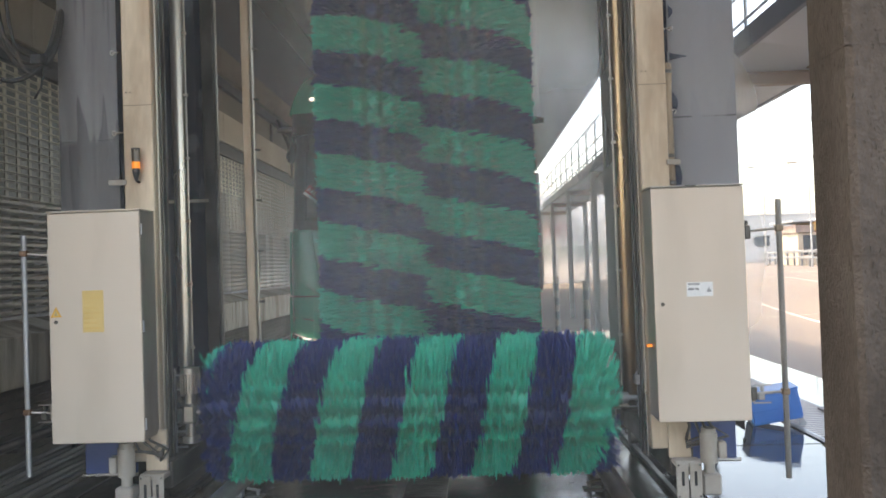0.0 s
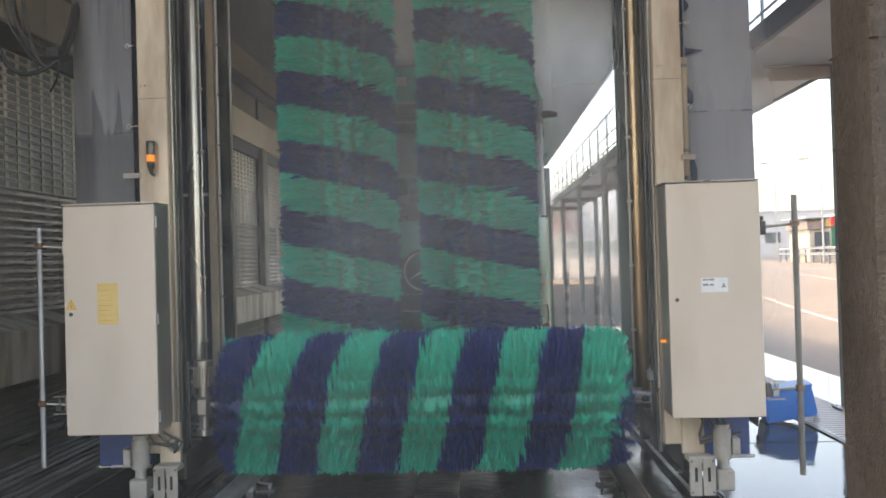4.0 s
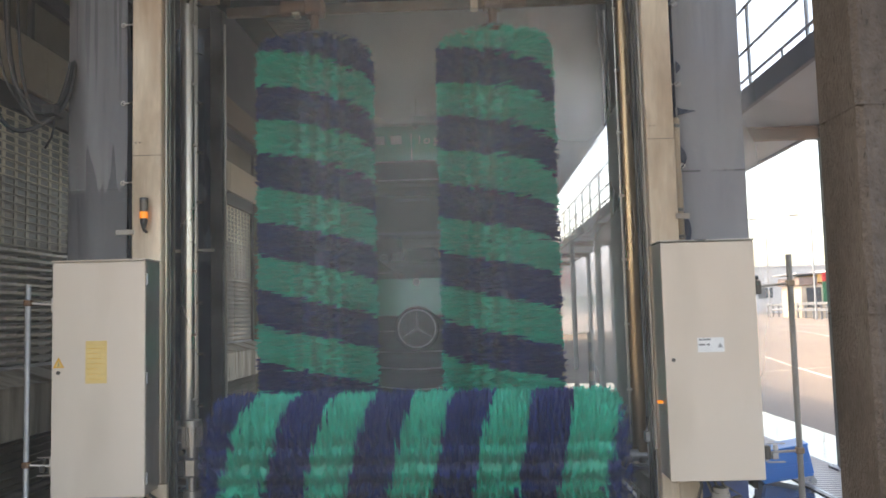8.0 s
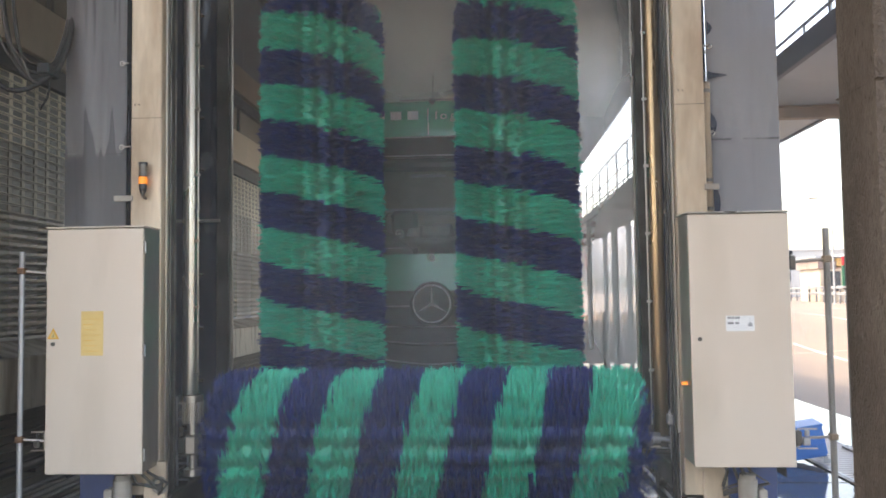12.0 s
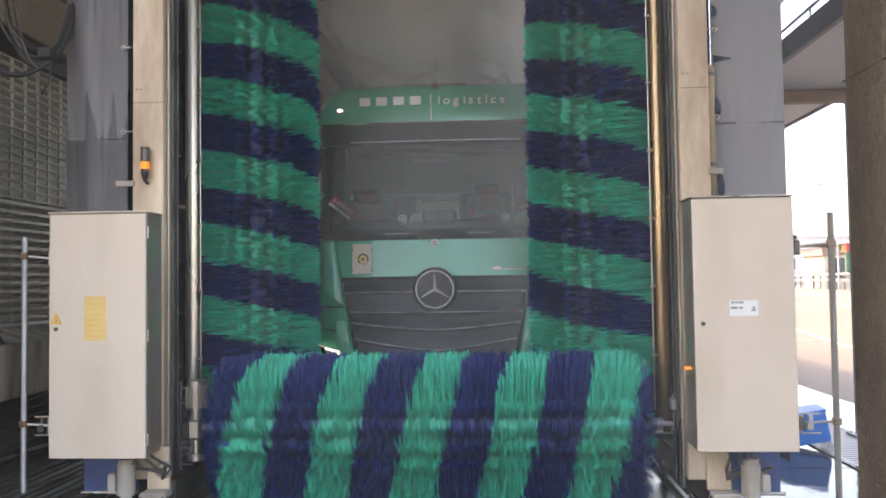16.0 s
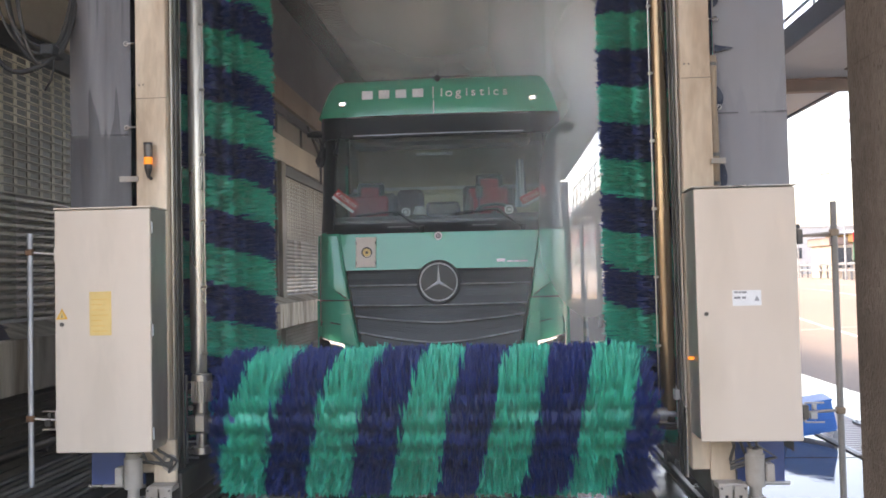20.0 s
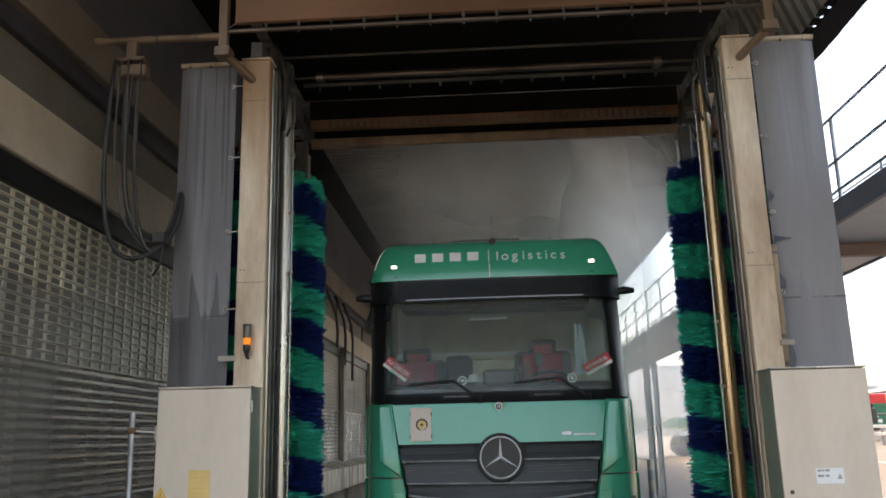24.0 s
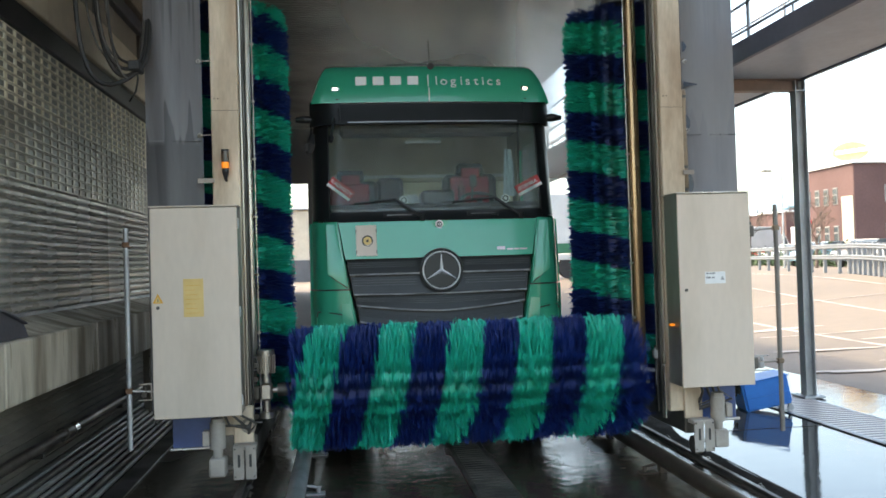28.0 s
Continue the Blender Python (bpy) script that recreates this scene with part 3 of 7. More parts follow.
def gully(x0, x1, y0, y1, pitch, parent, near):
    """A drain channel with a frame and cross bars; the bars between the two near y values are single pieces."""
    k = Shape()
    k.box(x0 - 0.03, x0, y0, y1, 0.003, 0.012, 0.002).box(x1, x1 + 0.03, y0, y1, 0.003, 0.012, 0.002)
    part("drain_frame", k, M_GALV, parent)
    part("drain_bed", Shape().box(x0, x1, y0, y1, 0.0025, 0.005, 0.001), M_BLACK, parent)
    bar = Shape().box(x0, x1, -0.026, 0.026, 0.005, 0.01, 0.002).mesh("drain_bar", M_BAR)
    rest, y = Shape(), y0 + pitch / 2
    while y < y1:
        if near[0] < y < near[1]:
            b = part("drain_bar", bar, None, parent)
            b.location.y = y
        else:
            rest.box(x0, x1, y - 0.026, y + 0.026, 0.005, 0.01, 0.002)
        y += pitch
    part("far_drain_bars", rest, M_BAR, parent, kind="stuff")


drain = tagged(new("floor_drain"), "long galvanised drain grating set in the wet apron", "drain", kind="structure")
gully(3.97, 4.6, -3.0, 6.2, 0.1, drain, (-1.6, 6.4))
part("kerb_line", Shape().box(3.885, 3.935, -3.2, 12.0, 0.003, 0.016, 0.004), M_DARKSTEEL, drain, "dark steel edge beside the grating")

centre_drain = tagged(new("centre_drain"), "dark slotted steel drain cover along the bay", "drain", kind="structure")
for i in range(16):
    k = Shape().box(0.0, 0.34, -6 + i * 0.75, -5.26 + i * 0.75, 0.0, 0.012, 0.004)
    for j in range(9):
        k.box(0.04, 0.3, -5.97 + i * 0.75 + j * 0.08, -5.945 + i * 0.75 + j * 0.08, 0.012, 0.018, 0.002)
    part("drain_cover", k, M_DARKSTEEL, centre_drain)


def wheel_guide(x):
    top = tagged(new("wheel_guide"), "scuffed steel pipe wheel guide on bolted feet", "wheel guide", "wheel guides")
    part("guide_pipe", Shape().rod((x, -6.5, 0.12), (x, 18, 0.12), 0.07, 16), M_GALV if x < 0 else M_OLDSTEEL, top)
    side = 1 if x < 0 else -1
    for i in range(14):
        y = -5.6 + i * 1.35
        k = Shape().box(x - 0.03, x + 0.03, y - 0.04, y + 0.04, 0.0, 0.1, 0.004)
        k.box(x + side * 0.05, x + side * 0.2, y - 0.045, y + 0.045, 0.0, 0.014, 0.003).rod((x + side * 0.15, y, 0), (x + side * 0.15, y, 0.06), 0.016, 6)
        k.rod((x + side * 0.06, y, 0.07), (x + side * 0.17, y, 0.05), 0.012, 6)
        part("foot", k, M_GALV if x < 0 else M_OLDSTEEL, top)
    return top


wheel_guide(-1.34)
wheel_guide(1.62)


def gantry_rail(x):
    top = tagged(new("gantry_rail"), "dark flat-bottom rail sunk in the wet floor", "rail", "gantry rails")
    k = Shape().box(x - 0.05, x + 0.05, -6.5, 20, 0.0, 0.012, 0.003).box(x - 0.02, x + 0.02, -6.5, 20, 0.012, 0.045, 0.004)
    part("rail", k, M_DARKSTEEL, top)
    for i in range(18):
        y = -5.8 + i * 0.9
        part("rail_clip", Shape().box(x + 0.03, x + 0.075, y - 0.025, y + 0.025, 0.012, 0.03, 0.003).rod((x + 0.055, y, 0.03), (x + 0.055, y, 0.045), 0.01, 6), M_DARKSTEEL, top)


gantry_rail(-1.8)
gantry_rail(2.08)

# closed side: plinth ledge, shutters, lintel, bands of render and panels
Y0, Y1 = -4.6, 25.0
wall_left = part("wall_left", Shape().box(-4.1, -3.62, Y0, Y1, -0.1, 7.3, 0.01), M_DARKWALL, label="dark closed side wall of the wash hall", kind="structure")
for i in range(15):
    y = Y0 + i * 1.97
    part("ledge_block", Shape().box(-3.6, -3.08, y + 0.004, y + 1.966, 0.94, 1.36, 0.012).prism([(-3.6, 1.36), (-3.16, 1.36), (-3.5, 1.47), (-3.6, 1.47)], "y", y + 0.004, y + 1.966),
         M_LEDGE, wall_left, "streaked concrete ledge" if i == 2 else "")
    part("render_band", Shape().box(-3.62, -3.42, y + 0.003, y + 1.967, 3.972, 4.46, 0.01), M_BEIGE, wall_left)
    part("upper_panel", Shape().box(-3.64, -3.6, y + 0.03, y + 1.94, 4.47, 4.985, 0.008), M_TAUPE, wall_left)
    part("panel_mullion", Shape().box(-3.62, -3.56, y - 0.03, y + 0.03, 4.464, 4.948, 0.006), M_DARKWALL, wall_left)
    part("cornice", Shape().box(-3.62, -3.44, y + 0.002, y + 1.968, 5.12, 5.56, 0.01), M_CORNICE, wall_left)
    part("soffit_panel", Shape().prism([(-3.62, 5.562), (-3.5, 5.562), (-3.46, 7.1), (-3.62, 7.1)], "y", y + 0.002, y + 1.968), M_GREYPANEL, wall_left)
part("lintel", Shape().box(-3.62, -3.46, Y0, Y1, 3.76, 3.97, 0.01), M_BLACK, wall_left)
part("dark_band", Shape().box(-3.62, -3.52, Y0, Y1, 4.95, 5.118, 0.008), M_HATCH, wall_left)
for i in range(13):
    z = 0.05 + i * 0.07
    part("lower_louvre", Shape().prism([(-3.6, z), (-3.5, z - 0.02), (-3.49, z - 0.005), (-3.59, z + 0.05)], "y", Y0, 20.0), M_LOUVRE, wall_left)

PITCH = 0.0755
HOLE_ROWS, ROWS = 16, 30


def slat_mesh(width, holes):
    """One shutter slat, with a row of windows pierced through it or plain with a rounded rib."""
    s = Shape()
    if holes:
        n = max(1, round(width / 0.2))
        w = width / n
        s.box(-0.004, 0.006, 0, width, 0.001, 0.014, 0.003).box(-0.004, 0.006, 0, width, 0.061, PITCH - 0.006, 0.003)
        for i in range(n + 1):
            a, b = max(0, i * w - 0.027), min(width, i * w + 0.027)
            s.box(-0.003, 0.006, a, b, 0.0135, 0.0615, 0.002)
    else:
        s.prism([(-0.012, 0.0), (0.004, 0.002), (0.013, 0.024), (0.013, 0.05), (0.004, PITCH - 0.006), (-0.012, PITCH - 0.004)], "y", 0, width)
    return s.mesh("slat", {0: M_LOWSLAT, 1: M_MIDSLAT, 2: M_SLAT}[holes])


# old: duller slats and film, standing in for the unlit depth
def shutter(y0, y1, old=False):
    top = tagged(new("rolling_shutter"), "grimy aluminium rolling shutter with pierced upper slats", "rolling shutter", "rolling shutters")
    top.location = (-3.5, y0, 1.49)
    kinds = [slat_mesh(y1 - y0, k) for k in (0, 1, 2)]
    for i in range(ROWS):
        # plain lower slats are darkest, pierced ones duller, the top eight palest
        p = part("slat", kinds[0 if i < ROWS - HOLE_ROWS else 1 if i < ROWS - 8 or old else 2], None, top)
        p.location.z = i * PITCH
    part("bottom_bar", Shape().box(-0.03, 0.03, 0, y1 - y0, -0.03, 0.0, 0.004), M_GALV, top, "bright wet bottom bar")
    for y in (-0.08, y1 - y0):
        part("guide_channel", Shape().box(-0.05, 0.05, y, y + 0.08, -0.03, 2.28, 0.005), M_DARKSTEEL, top)
    part("back_cloth", Shape().box(-0.05, -0.0065, 0, y1 - y0, 0.0, 2.27, 0.002), M_LOUVRE if old else M_HOLEBACK, top)
    return top


# deeper in, shutters and pilasters take darker colours for the dim hall
for a, b in ((-4.4, 6.7), (7.2, 11.0), (11.4, 15.2)):
    shutter(a, b, a > 0)
for y in (-4.55, 6.95, 11.2, 15.4):
    part("pilaster", Shape().box(-3.6, -3.38, y - 0.14, y + 0.14, 1.37, 3.97, 0.01), M_BEIGE if y < 0 else M_LOUVRE, wall_left)

# roof: corrugated flat part, a sloping lining and the eave on the open side
def corrugated(fn, n):
    s = Shape()
    prof = [(0, 0), (0.35, 0), (0.5, 1), (0.85, 1)]
    us = [(i + p[0]) / n for i in range(n) for p in prof] + [1.0]
    hs = [p[1] for i in range(n) for p in prof] + [0]
    verts = [fn(u, v, h) for v in (0, 1) for u, h in zip(us, hs)]
    w = len(us)
    return s.add(verts, [(i, i + 1, w + i + 1, w + i) for i in range(w - 1)])


# roof runs on unseen past the camera, to keep sky off the windscreen
RY0, RY1 = -9.0, 24.0
ceiling = Shape()
for piece in (corrugated(lambda u, v, h: (-3.5 + 5.75 * v, RY0 + (RY1 - RY0) * u, 7.1 + 0.06 * h), 200),
              corrugated(lambda u, v, h: (2.25 + 0.62 * v + 0.03 * h, RY0 + (RY1 - RY0) * u, 7.1 - 1.72 * v + 0.015 * h), 200)):
    ceiling.add(piece.v, piece.f)
# near-black strip: the roof's unlit margin, put in as colour
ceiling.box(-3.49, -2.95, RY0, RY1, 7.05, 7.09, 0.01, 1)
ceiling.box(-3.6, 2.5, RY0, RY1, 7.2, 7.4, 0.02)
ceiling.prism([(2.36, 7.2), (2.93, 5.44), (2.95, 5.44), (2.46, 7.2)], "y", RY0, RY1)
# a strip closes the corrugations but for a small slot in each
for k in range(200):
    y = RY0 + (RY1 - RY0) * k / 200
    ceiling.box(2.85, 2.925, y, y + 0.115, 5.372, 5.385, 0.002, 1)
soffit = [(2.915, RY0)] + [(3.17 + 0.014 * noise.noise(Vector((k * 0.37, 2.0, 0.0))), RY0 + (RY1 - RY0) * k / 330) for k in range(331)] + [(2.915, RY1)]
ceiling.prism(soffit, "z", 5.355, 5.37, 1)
part("ceiling", ceiling, [M_ROOF, M_DULLBLACK], label="dark corrugated metal roof of the wash hall", kind="structure")

wall_end = tagged(new("wall_end"), "far end wall of the wash hall with a bright exit", kind="structure")
part("wall_panel", Shape().box(-3.6, -2.95, 24.0, 24.3, -0.1, 7.2, 0.01), M_GREYPANEL, wall_end)
part("wall_panel", Shape().box(-2.2, -1.2, 24.0, 24.3, -0.1, 4.998, 0.01), M_GREYPANEL, wall_end)
part("wall_panel", Shape().box(2.35, 3.3, 24.0, 24.3, -0.1, 5.3, 0.01), M_GREYPANEL, wall_end)
part("wall_panel", Shape().box(-2.948, 2.35, 24.0, 24.3, 5.0, 7.2, 0.01), M_GREYPANEL, wall_end)

# entrance pillar beside the camera's view
pillar = Shape()
pillar.box(2.235, 2.95, -4.62, -4.2, -0.02, 6.4, 0.025)
for z in (0.9, 1.8, 2.7, 3.6, 4.5):
    pillar.box(2.231, 2.954, -4.624, -4.196, z, z + 0.006, 0.001)
pil = part("entrance_pillar", pillar, M_PILLAR, label="brown weathered concrete entrance pillar with drip marks", kind="structure")
rng = random.Random(5)
pits = Shape()
for i in range(650):
    x, z = rng.uniform(2.25, 2.94), 3.6 * rng.random() ** 1.7 + 0.05
    h, w = rng.uniform(0.006, 0.034), rng.uniform(0.002, 0.005)
    lean = rng.uniform(-0.006, 0.006)
    pits.prism([(x, z + h), (x + w, z + h * 0.8), (x + w * 0.8 + lean, z), (x + lean, z + h * 0.15)], "y", -4.6225, -4.6185)
for i in range(220):
    y, z = rng.uniform(-4.6, -4.22), 3.6 * rng.random() ** 1.7 + 0.05
    h, w = rng.uniform(0.006, 0.034), rng.uniform(0.002, 0.005)
    pits.prism([(y, z + h), (y + w, z + h * 0.8), (y + w * 0.8, z), (y, z + h * 0.15)], "x", 2.2335, 2.2365)
part("drip_marks", pits, mat("pit_dirt", (0.06, 0.047, 0.037), 0.9), pil, "dark drip-shaped pits", kind="stuff")
part("pipe_stub", Shape().rod((2.1, -4.4, 4.25), (2.3, -4.4, 4.25), 0.03), M_REDOXIDE, pil)

# things along the closed side
def ledge_clutter():
    tray = tagged(new("steel_hatch"), "black sloping steel hatch lying on the ledge", "hatch")
    k = Shape().prism([(-2.75, 1.365), (-2.12, 1.365), (-2.2, 1.45), (-2.6, 1.56), (-2.75, 1.56)], "x", -3.5, -3.12)
    part("hatch_body", k, M_HATCH, tray)
    part("lid", Shape().prism([(-2.78, 1.562), (-2.59, 1.562), (-2.19, 1.452), (-2.19, 1.462), (-2.585, 1.575), (-2.78, 1.575)], "x", -3.52, -3.1), M_HATCH, tray)
    part("catch", Shape().box(-3.34, -3.28, -2.16, -2.12, 1.38, 1.43, 0.005), M_STEEL, tray)
    hose = tagged(new("supply_pipe"), "grey supply pipe with a bright clamp along the plinth", "pipe")
    part("pipe_run", Shape().rod((-3.4, -8, 0.4), (-3.4, 14, 0.4), 0.045, 12), M_OLDSTEEL, hose)
    part("clamp", Shape().rod((-3.4, -0.42, 0.4), (-3.4, -0.3, 0.4), 0.06, 12), M_CHROME, hose, "bright clamp ring")
    part("coupling", Shape().rod((-3.4, -0.62, 0.4), (-3.4, -0.45, 0.4), 0.065, 8), M_DARKSTEEL, hose)
    for i in range(8):
        y = -6 + i * 2.4
        part("pipe_bracket", Shape().box(-3.5, -3.36, y, y + 0.05, 0.32, 0.36, 0.004), M_DARKSTEEL, hose)
    for i in range(9):
        x, z, r = -2.94 - 0.055 * i, 0.03 + 0.022 * i, (0.024, 0.03, 0.02)[i % 3]
        k = tagged(new("floor_pipe"), "wet scuffed steel pipe lying along the wall foot", "pipe", "floor pipes")
        part("pipe_run", Shape().rod((x, -7, z), (x + 0.03, 12, z), r, 10), (M_WETPIPE, M_DARKSTEEL, M_WETPIPE)[i % 3], k)
        for y in (-5.5, -2.3, 0.9, 4.1):
            part("pipe_saddle", Shape().box(x - r - 0.01, x + r + 0.01, y + 0.11 * i, y + 0.11 * i + 0.04, 0.0, z, 0.003), M_DARKSTEEL, k)
    part("floor_strip", Shape().box(-2.9, -2.72, -8, 14, 0.0, 0.02, 0.004), M_DARKSTEEL, floor)


ledge_clutter()


def plinth_posts():
    """Short steel channels that carry the ledge, with brackets between them."""
    for i in range(5):
        y = -2.55 + i * 4.4
        t = tagged(new("ledge_post"), "dark steel channel carrying the concrete ledge", "post", "ledge posts")
        k = Shape().prism([(-3.29, y), (-3.22, y), (-3.22, y + 0.012), (-3.278, y + 0.012), (-3.278, y + 0.07), (-3.22, y + 0.07), (-3.22, y + 0.082), (-3.29, y + 0.082)], "z", 0.0, 0.935)
        part("channel", k, M_LOUVRE, t)
        for j in range(6):
            part("bolt", Shape().rod((-3.22, y + 0.006, 0.15 + 0.13 * j), (-3.21, y + 0.006, 0.15 + 0.13 * j), 0.012, 6), M_DARKSTEEL, t)
        part("foot_plate", Shape().box(-3.36, -3.16, y - 0.04, y + 0.15, 0.0, 0.015, 0.003), M_DARKSTEEL, t)


plinth_posts()


# ---- the travelling wash gantry; its origin is on the floor under the cabinet fronts ----
gantry = tagged(new("wash_gantry"), "tall travelling truck wash gantry with striped brushes", "wash gantry")
rng = random.Random(11)


def brush_mesh(length, along_x, seed, radius, lead, lag, start=0.0, splay=(0.06, 0.06), stir=1.0):
    """A spinning roller: dark shaft, packed inner body and tufts of straight bristles that stand out from it,
    set in twenty rows so that the two-colour spiral climbs in small steps. lag: how far the tips trail, in radians; stir: how unruly they are."""
    g = np.random.default_rng(seed)
    rows_round, pitch_z, per = 20, 0.018, 15
    step = 2 * math.pi / rows_round
    r_core, r_base = radius * 0.76, radius * 0.66
    s = Shape()
    s.rod((0, 0, -0.14), (0, 0, length + 0.14), 0.06, 14, 2)

    def green(z, row):
        return ((z + start) / lead + (row + 0.5) / rows_round) % 1 < 0.5
    # inner body, one strip of short panels a row
    nz = int(length / 0.02)
    for row in range(rows_round):
        o = len(s.v)
        for j in range(nz + 1):
            for k in (0, 1):
                a = (row + k) * step
                s.v.append((r_core * math.cos(a), r_core * math.sin(a), length * j / nz))
        for j in range(nz):
            b = o + 2 * j
            s.f.append((b, b + 1, b + 3, b + 2))
            s.m.append(0 if green(length * (j + 0.5) / nz, row) else 1)
            s.s.append(False)
    for z, turn in ((0.0, 1), (length, -1)):
        o = len(s.v)
        s.v += [(r_core * math.cos(i * step), r_core * math.sin(i * step), z) for i in range(rows_round)]
        s.f.append(tuple(range(o, o + rows_round))[::-turn])
        s.m.append(1)
        s.s.append(False)
    # tufts: each has its own lean and reach, shared by its bristles
    count = int(length / pitch_z)
    tz = np.tile((np.arange(count) + 0.5) * length / count, rows_round)
    row = np.repeat(np.arange(rows_round), count)
    tufts = len(tz)
    tz = np.clip(tz + g.normal(0, 0.003, tufts) + (row % 2) * pitch_z / 2, 0.002, length - 0.002)
    colour = np.where((((tz + start) / lead + (row + 0.5) / rows_round) % 1) < 0.5, 0, 1)
    ta = (row + 0.5) * step + g.normal(0, 0.022, tufts)
    lean_a, lean_z = g.normal(0, 0.09 * stir, tufts), g.normal(0, 0.004, tufts)
    reach = g.normal(0, 0.013 * stir, tufts)
    n = tufts * per
    def each(v):
        return np.repeat(v, per)
    stray = g.random(n) < 0.06 * stir
    a = each(ta) + g.normal(0, 0.02, n)
    bend = each(lean_a) + g.normal(0, 0.11 * stir, n) + lag * (1 + g.normal(0, 0.15, n)) + stray * g.normal(0, 0.08, n)
    z = each(tz) + g.normal(0, 0.004, n)
    dz = each(lean_z) + g.normal(0, 0.004, n) + stray * g.normal(0, 0.018, n)
    near, far = np.clip((0.22 - z) / 0.22, 0, 1), np.clip((z - length + 0.22) / 0.22, 0, 1)
    dz = dz + (far * splay[1] - near * splay[0]) * (0.6 + 0.8 * g.random(n)) * 1.6
    tip = radius + each(reach) + g.normal(0, 0.009, n) + 0.02 * stray - 0.04 * (near ** 3 + far ** 3)
    half = g.uniform(0.0025, 0.0055, n)
    across = g.uniform(0, math.pi, n)
    rows = []
    for u in (0.0, 0.55, 1.0):
        r = r_base + (tip - r_base) * u
        ang = a + bend * u ** 1.6
        zz = z + dz * u ** 1.4
        w = half * (1.15 - 0.35 * u)
        wz, wt = w * np.sin(across), w * np.cos(across) / np.maximum(r, 0.05)
        for side in (-1, 1):
            rows.append(np.stack([r * np.cos(ang + side * wt), r * np.sin(ang + side * wt), zz + side * wz], -1))
    o = len(s.v)
    s.v += [tuple(p) for p in np.stack(rows, 1).reshape(-1, 3).tolist()]
    quads = (o + 6 * np.arange(n))[:, None, None] + np.array([[0, 1, 3, 2], [2, 3, 5, 4]])[None]
    s.f += [tuple(q) for q in quads.reshape(-1, 4).tolist()]
    s.m += np.repeat(each(colour), 2).tolist()
    s.s += [True] * (2 * n)
    if along_x:
        s.v = [(p[2], p[0], p[1]) for p in s.v]
    return s.mesh("brush_roller", [M_BRISTLE_G, M_BRISTLE_B, M_DARKSTEEL])


def cabinet(x0, x1, z0, z1, y1, left):
    cab = part("control_cabinet", Shape().box(x0 + 0.004, x1 - 0.004, 0.022, y1, z0 + 0.004, z1, 0.006), M_STEEL, gantry, "steel switch cabinet with a cream enamel door")
    part("door", Shape().box(x0, x1, 0.0, 0.02, z0, z1 - 0.006, 0.007), M_BOX, cab, "cream enamel door")
    part("rain_lip", Shape().box(x0 - 0.006, x1 + 0.006, -0.006, y1 + 0.004, z1 + 0.001, z1 + 0.012, 0.003), M_STEEL if not left else M_BOX, cab)
    lx, lz = (x0 + 0.05, 1.5) if left else (x0 + 0.055, 1.491)
    part("lock", Shape().rod((lx, -0.008, lz), (lx, 0.0, lz), 0.014, 12).rod((lx, -0.012, lz), (lx, -0.006, lz), 0.006, 8), M_DARKSTEEL, cab)
    if left:
        k = Shape().prism([(-2.44 + 0.005, 1.535), (-2.44 + 0.087, 1.535), (-2.44 + 0.046, 1.61)], "y", -0.0025, -0.0005)
        tri = part("warning_sign", k, M_WARN, cab, "orange triangular warning sign")
        part("sign_field", Shape().prism([(-2.418, 1.543), (-2.37, 1.543), (-2.394, 1.588)], "y", -0.0035, -0.0026), M_YELLOW, tri)
        part("sign_bolt", Shape().prism([(-2.398, 1.548), (-2.39, 1.548), (-2.393, 1.578)], "y", -0.0045, -0.0036), M_BLACK, tri)
        note = part("notice", Shape().box(-2.2, -2.046, -0.004, -0.0005, 1.421, 1.72, 0.001), M_YELLOW, cab, "faded yellow notice sheet")
        for i in range(7):
            part("print_line", Shape().box(-2.185, -2.07 - 0.02 * (i % 3), -0.005, -0.0042, 1.45 + i * 0.036, 1.453 + i * 0.036, 0.0002), M_WARN, note)
        for z in (0.75, 1.45, 2.15):
            part("hinge", Shape().rod((x1 + 0.004, 0.03, z - 0.04), (x1 + 0.004, 0.03, z + 0.04), 0.008, 8), M_GALV, cab)
    else:
        note = part("label_plate", Shape().box(2.09, 2.272, -0.004, -0.0005, 1.54, 1.64, 0.001), M_WHITELETTER, cab, "white label with small print")
        for i, (a, b) in enumerate(((2.1, 2.125), (2.13, 2.145), (2.15, 2.18), (2.1, 2.14), (2.15, 2.175))):
            part("print_line", Shape().box(a, b, -0.005, -0.0042, 1.62 - 0.035 * (i // 3), 1.634 - 0.035 * (i // 3), 0.0002), M_SLATGREY, note)
        part("print_triangle", Shape().prism([(2.225, 1.57), (2.262, 1.57), (2.2435, 1.605)], "y", -0.005, -0.0042), M_SLATGREY, note)
        part("indicator", Shape().box(1.835, 1.875, 0.15, 0.19, 1.18, 1.2, 0.002), M_AMBER, cab, "lit orange indicator")
        part("side_sensor", Shape().box(2.505, 2.55, 0.05, 0.1, 1.98, 2.06, 0.005), M_BLACK, cab)
    return cab


cabinet(-2.445, -1.775, 0.628, 2.285, 0.29, True)
cabinet(1.866, 2.508, 0.668, 2.308, 0.4, False)


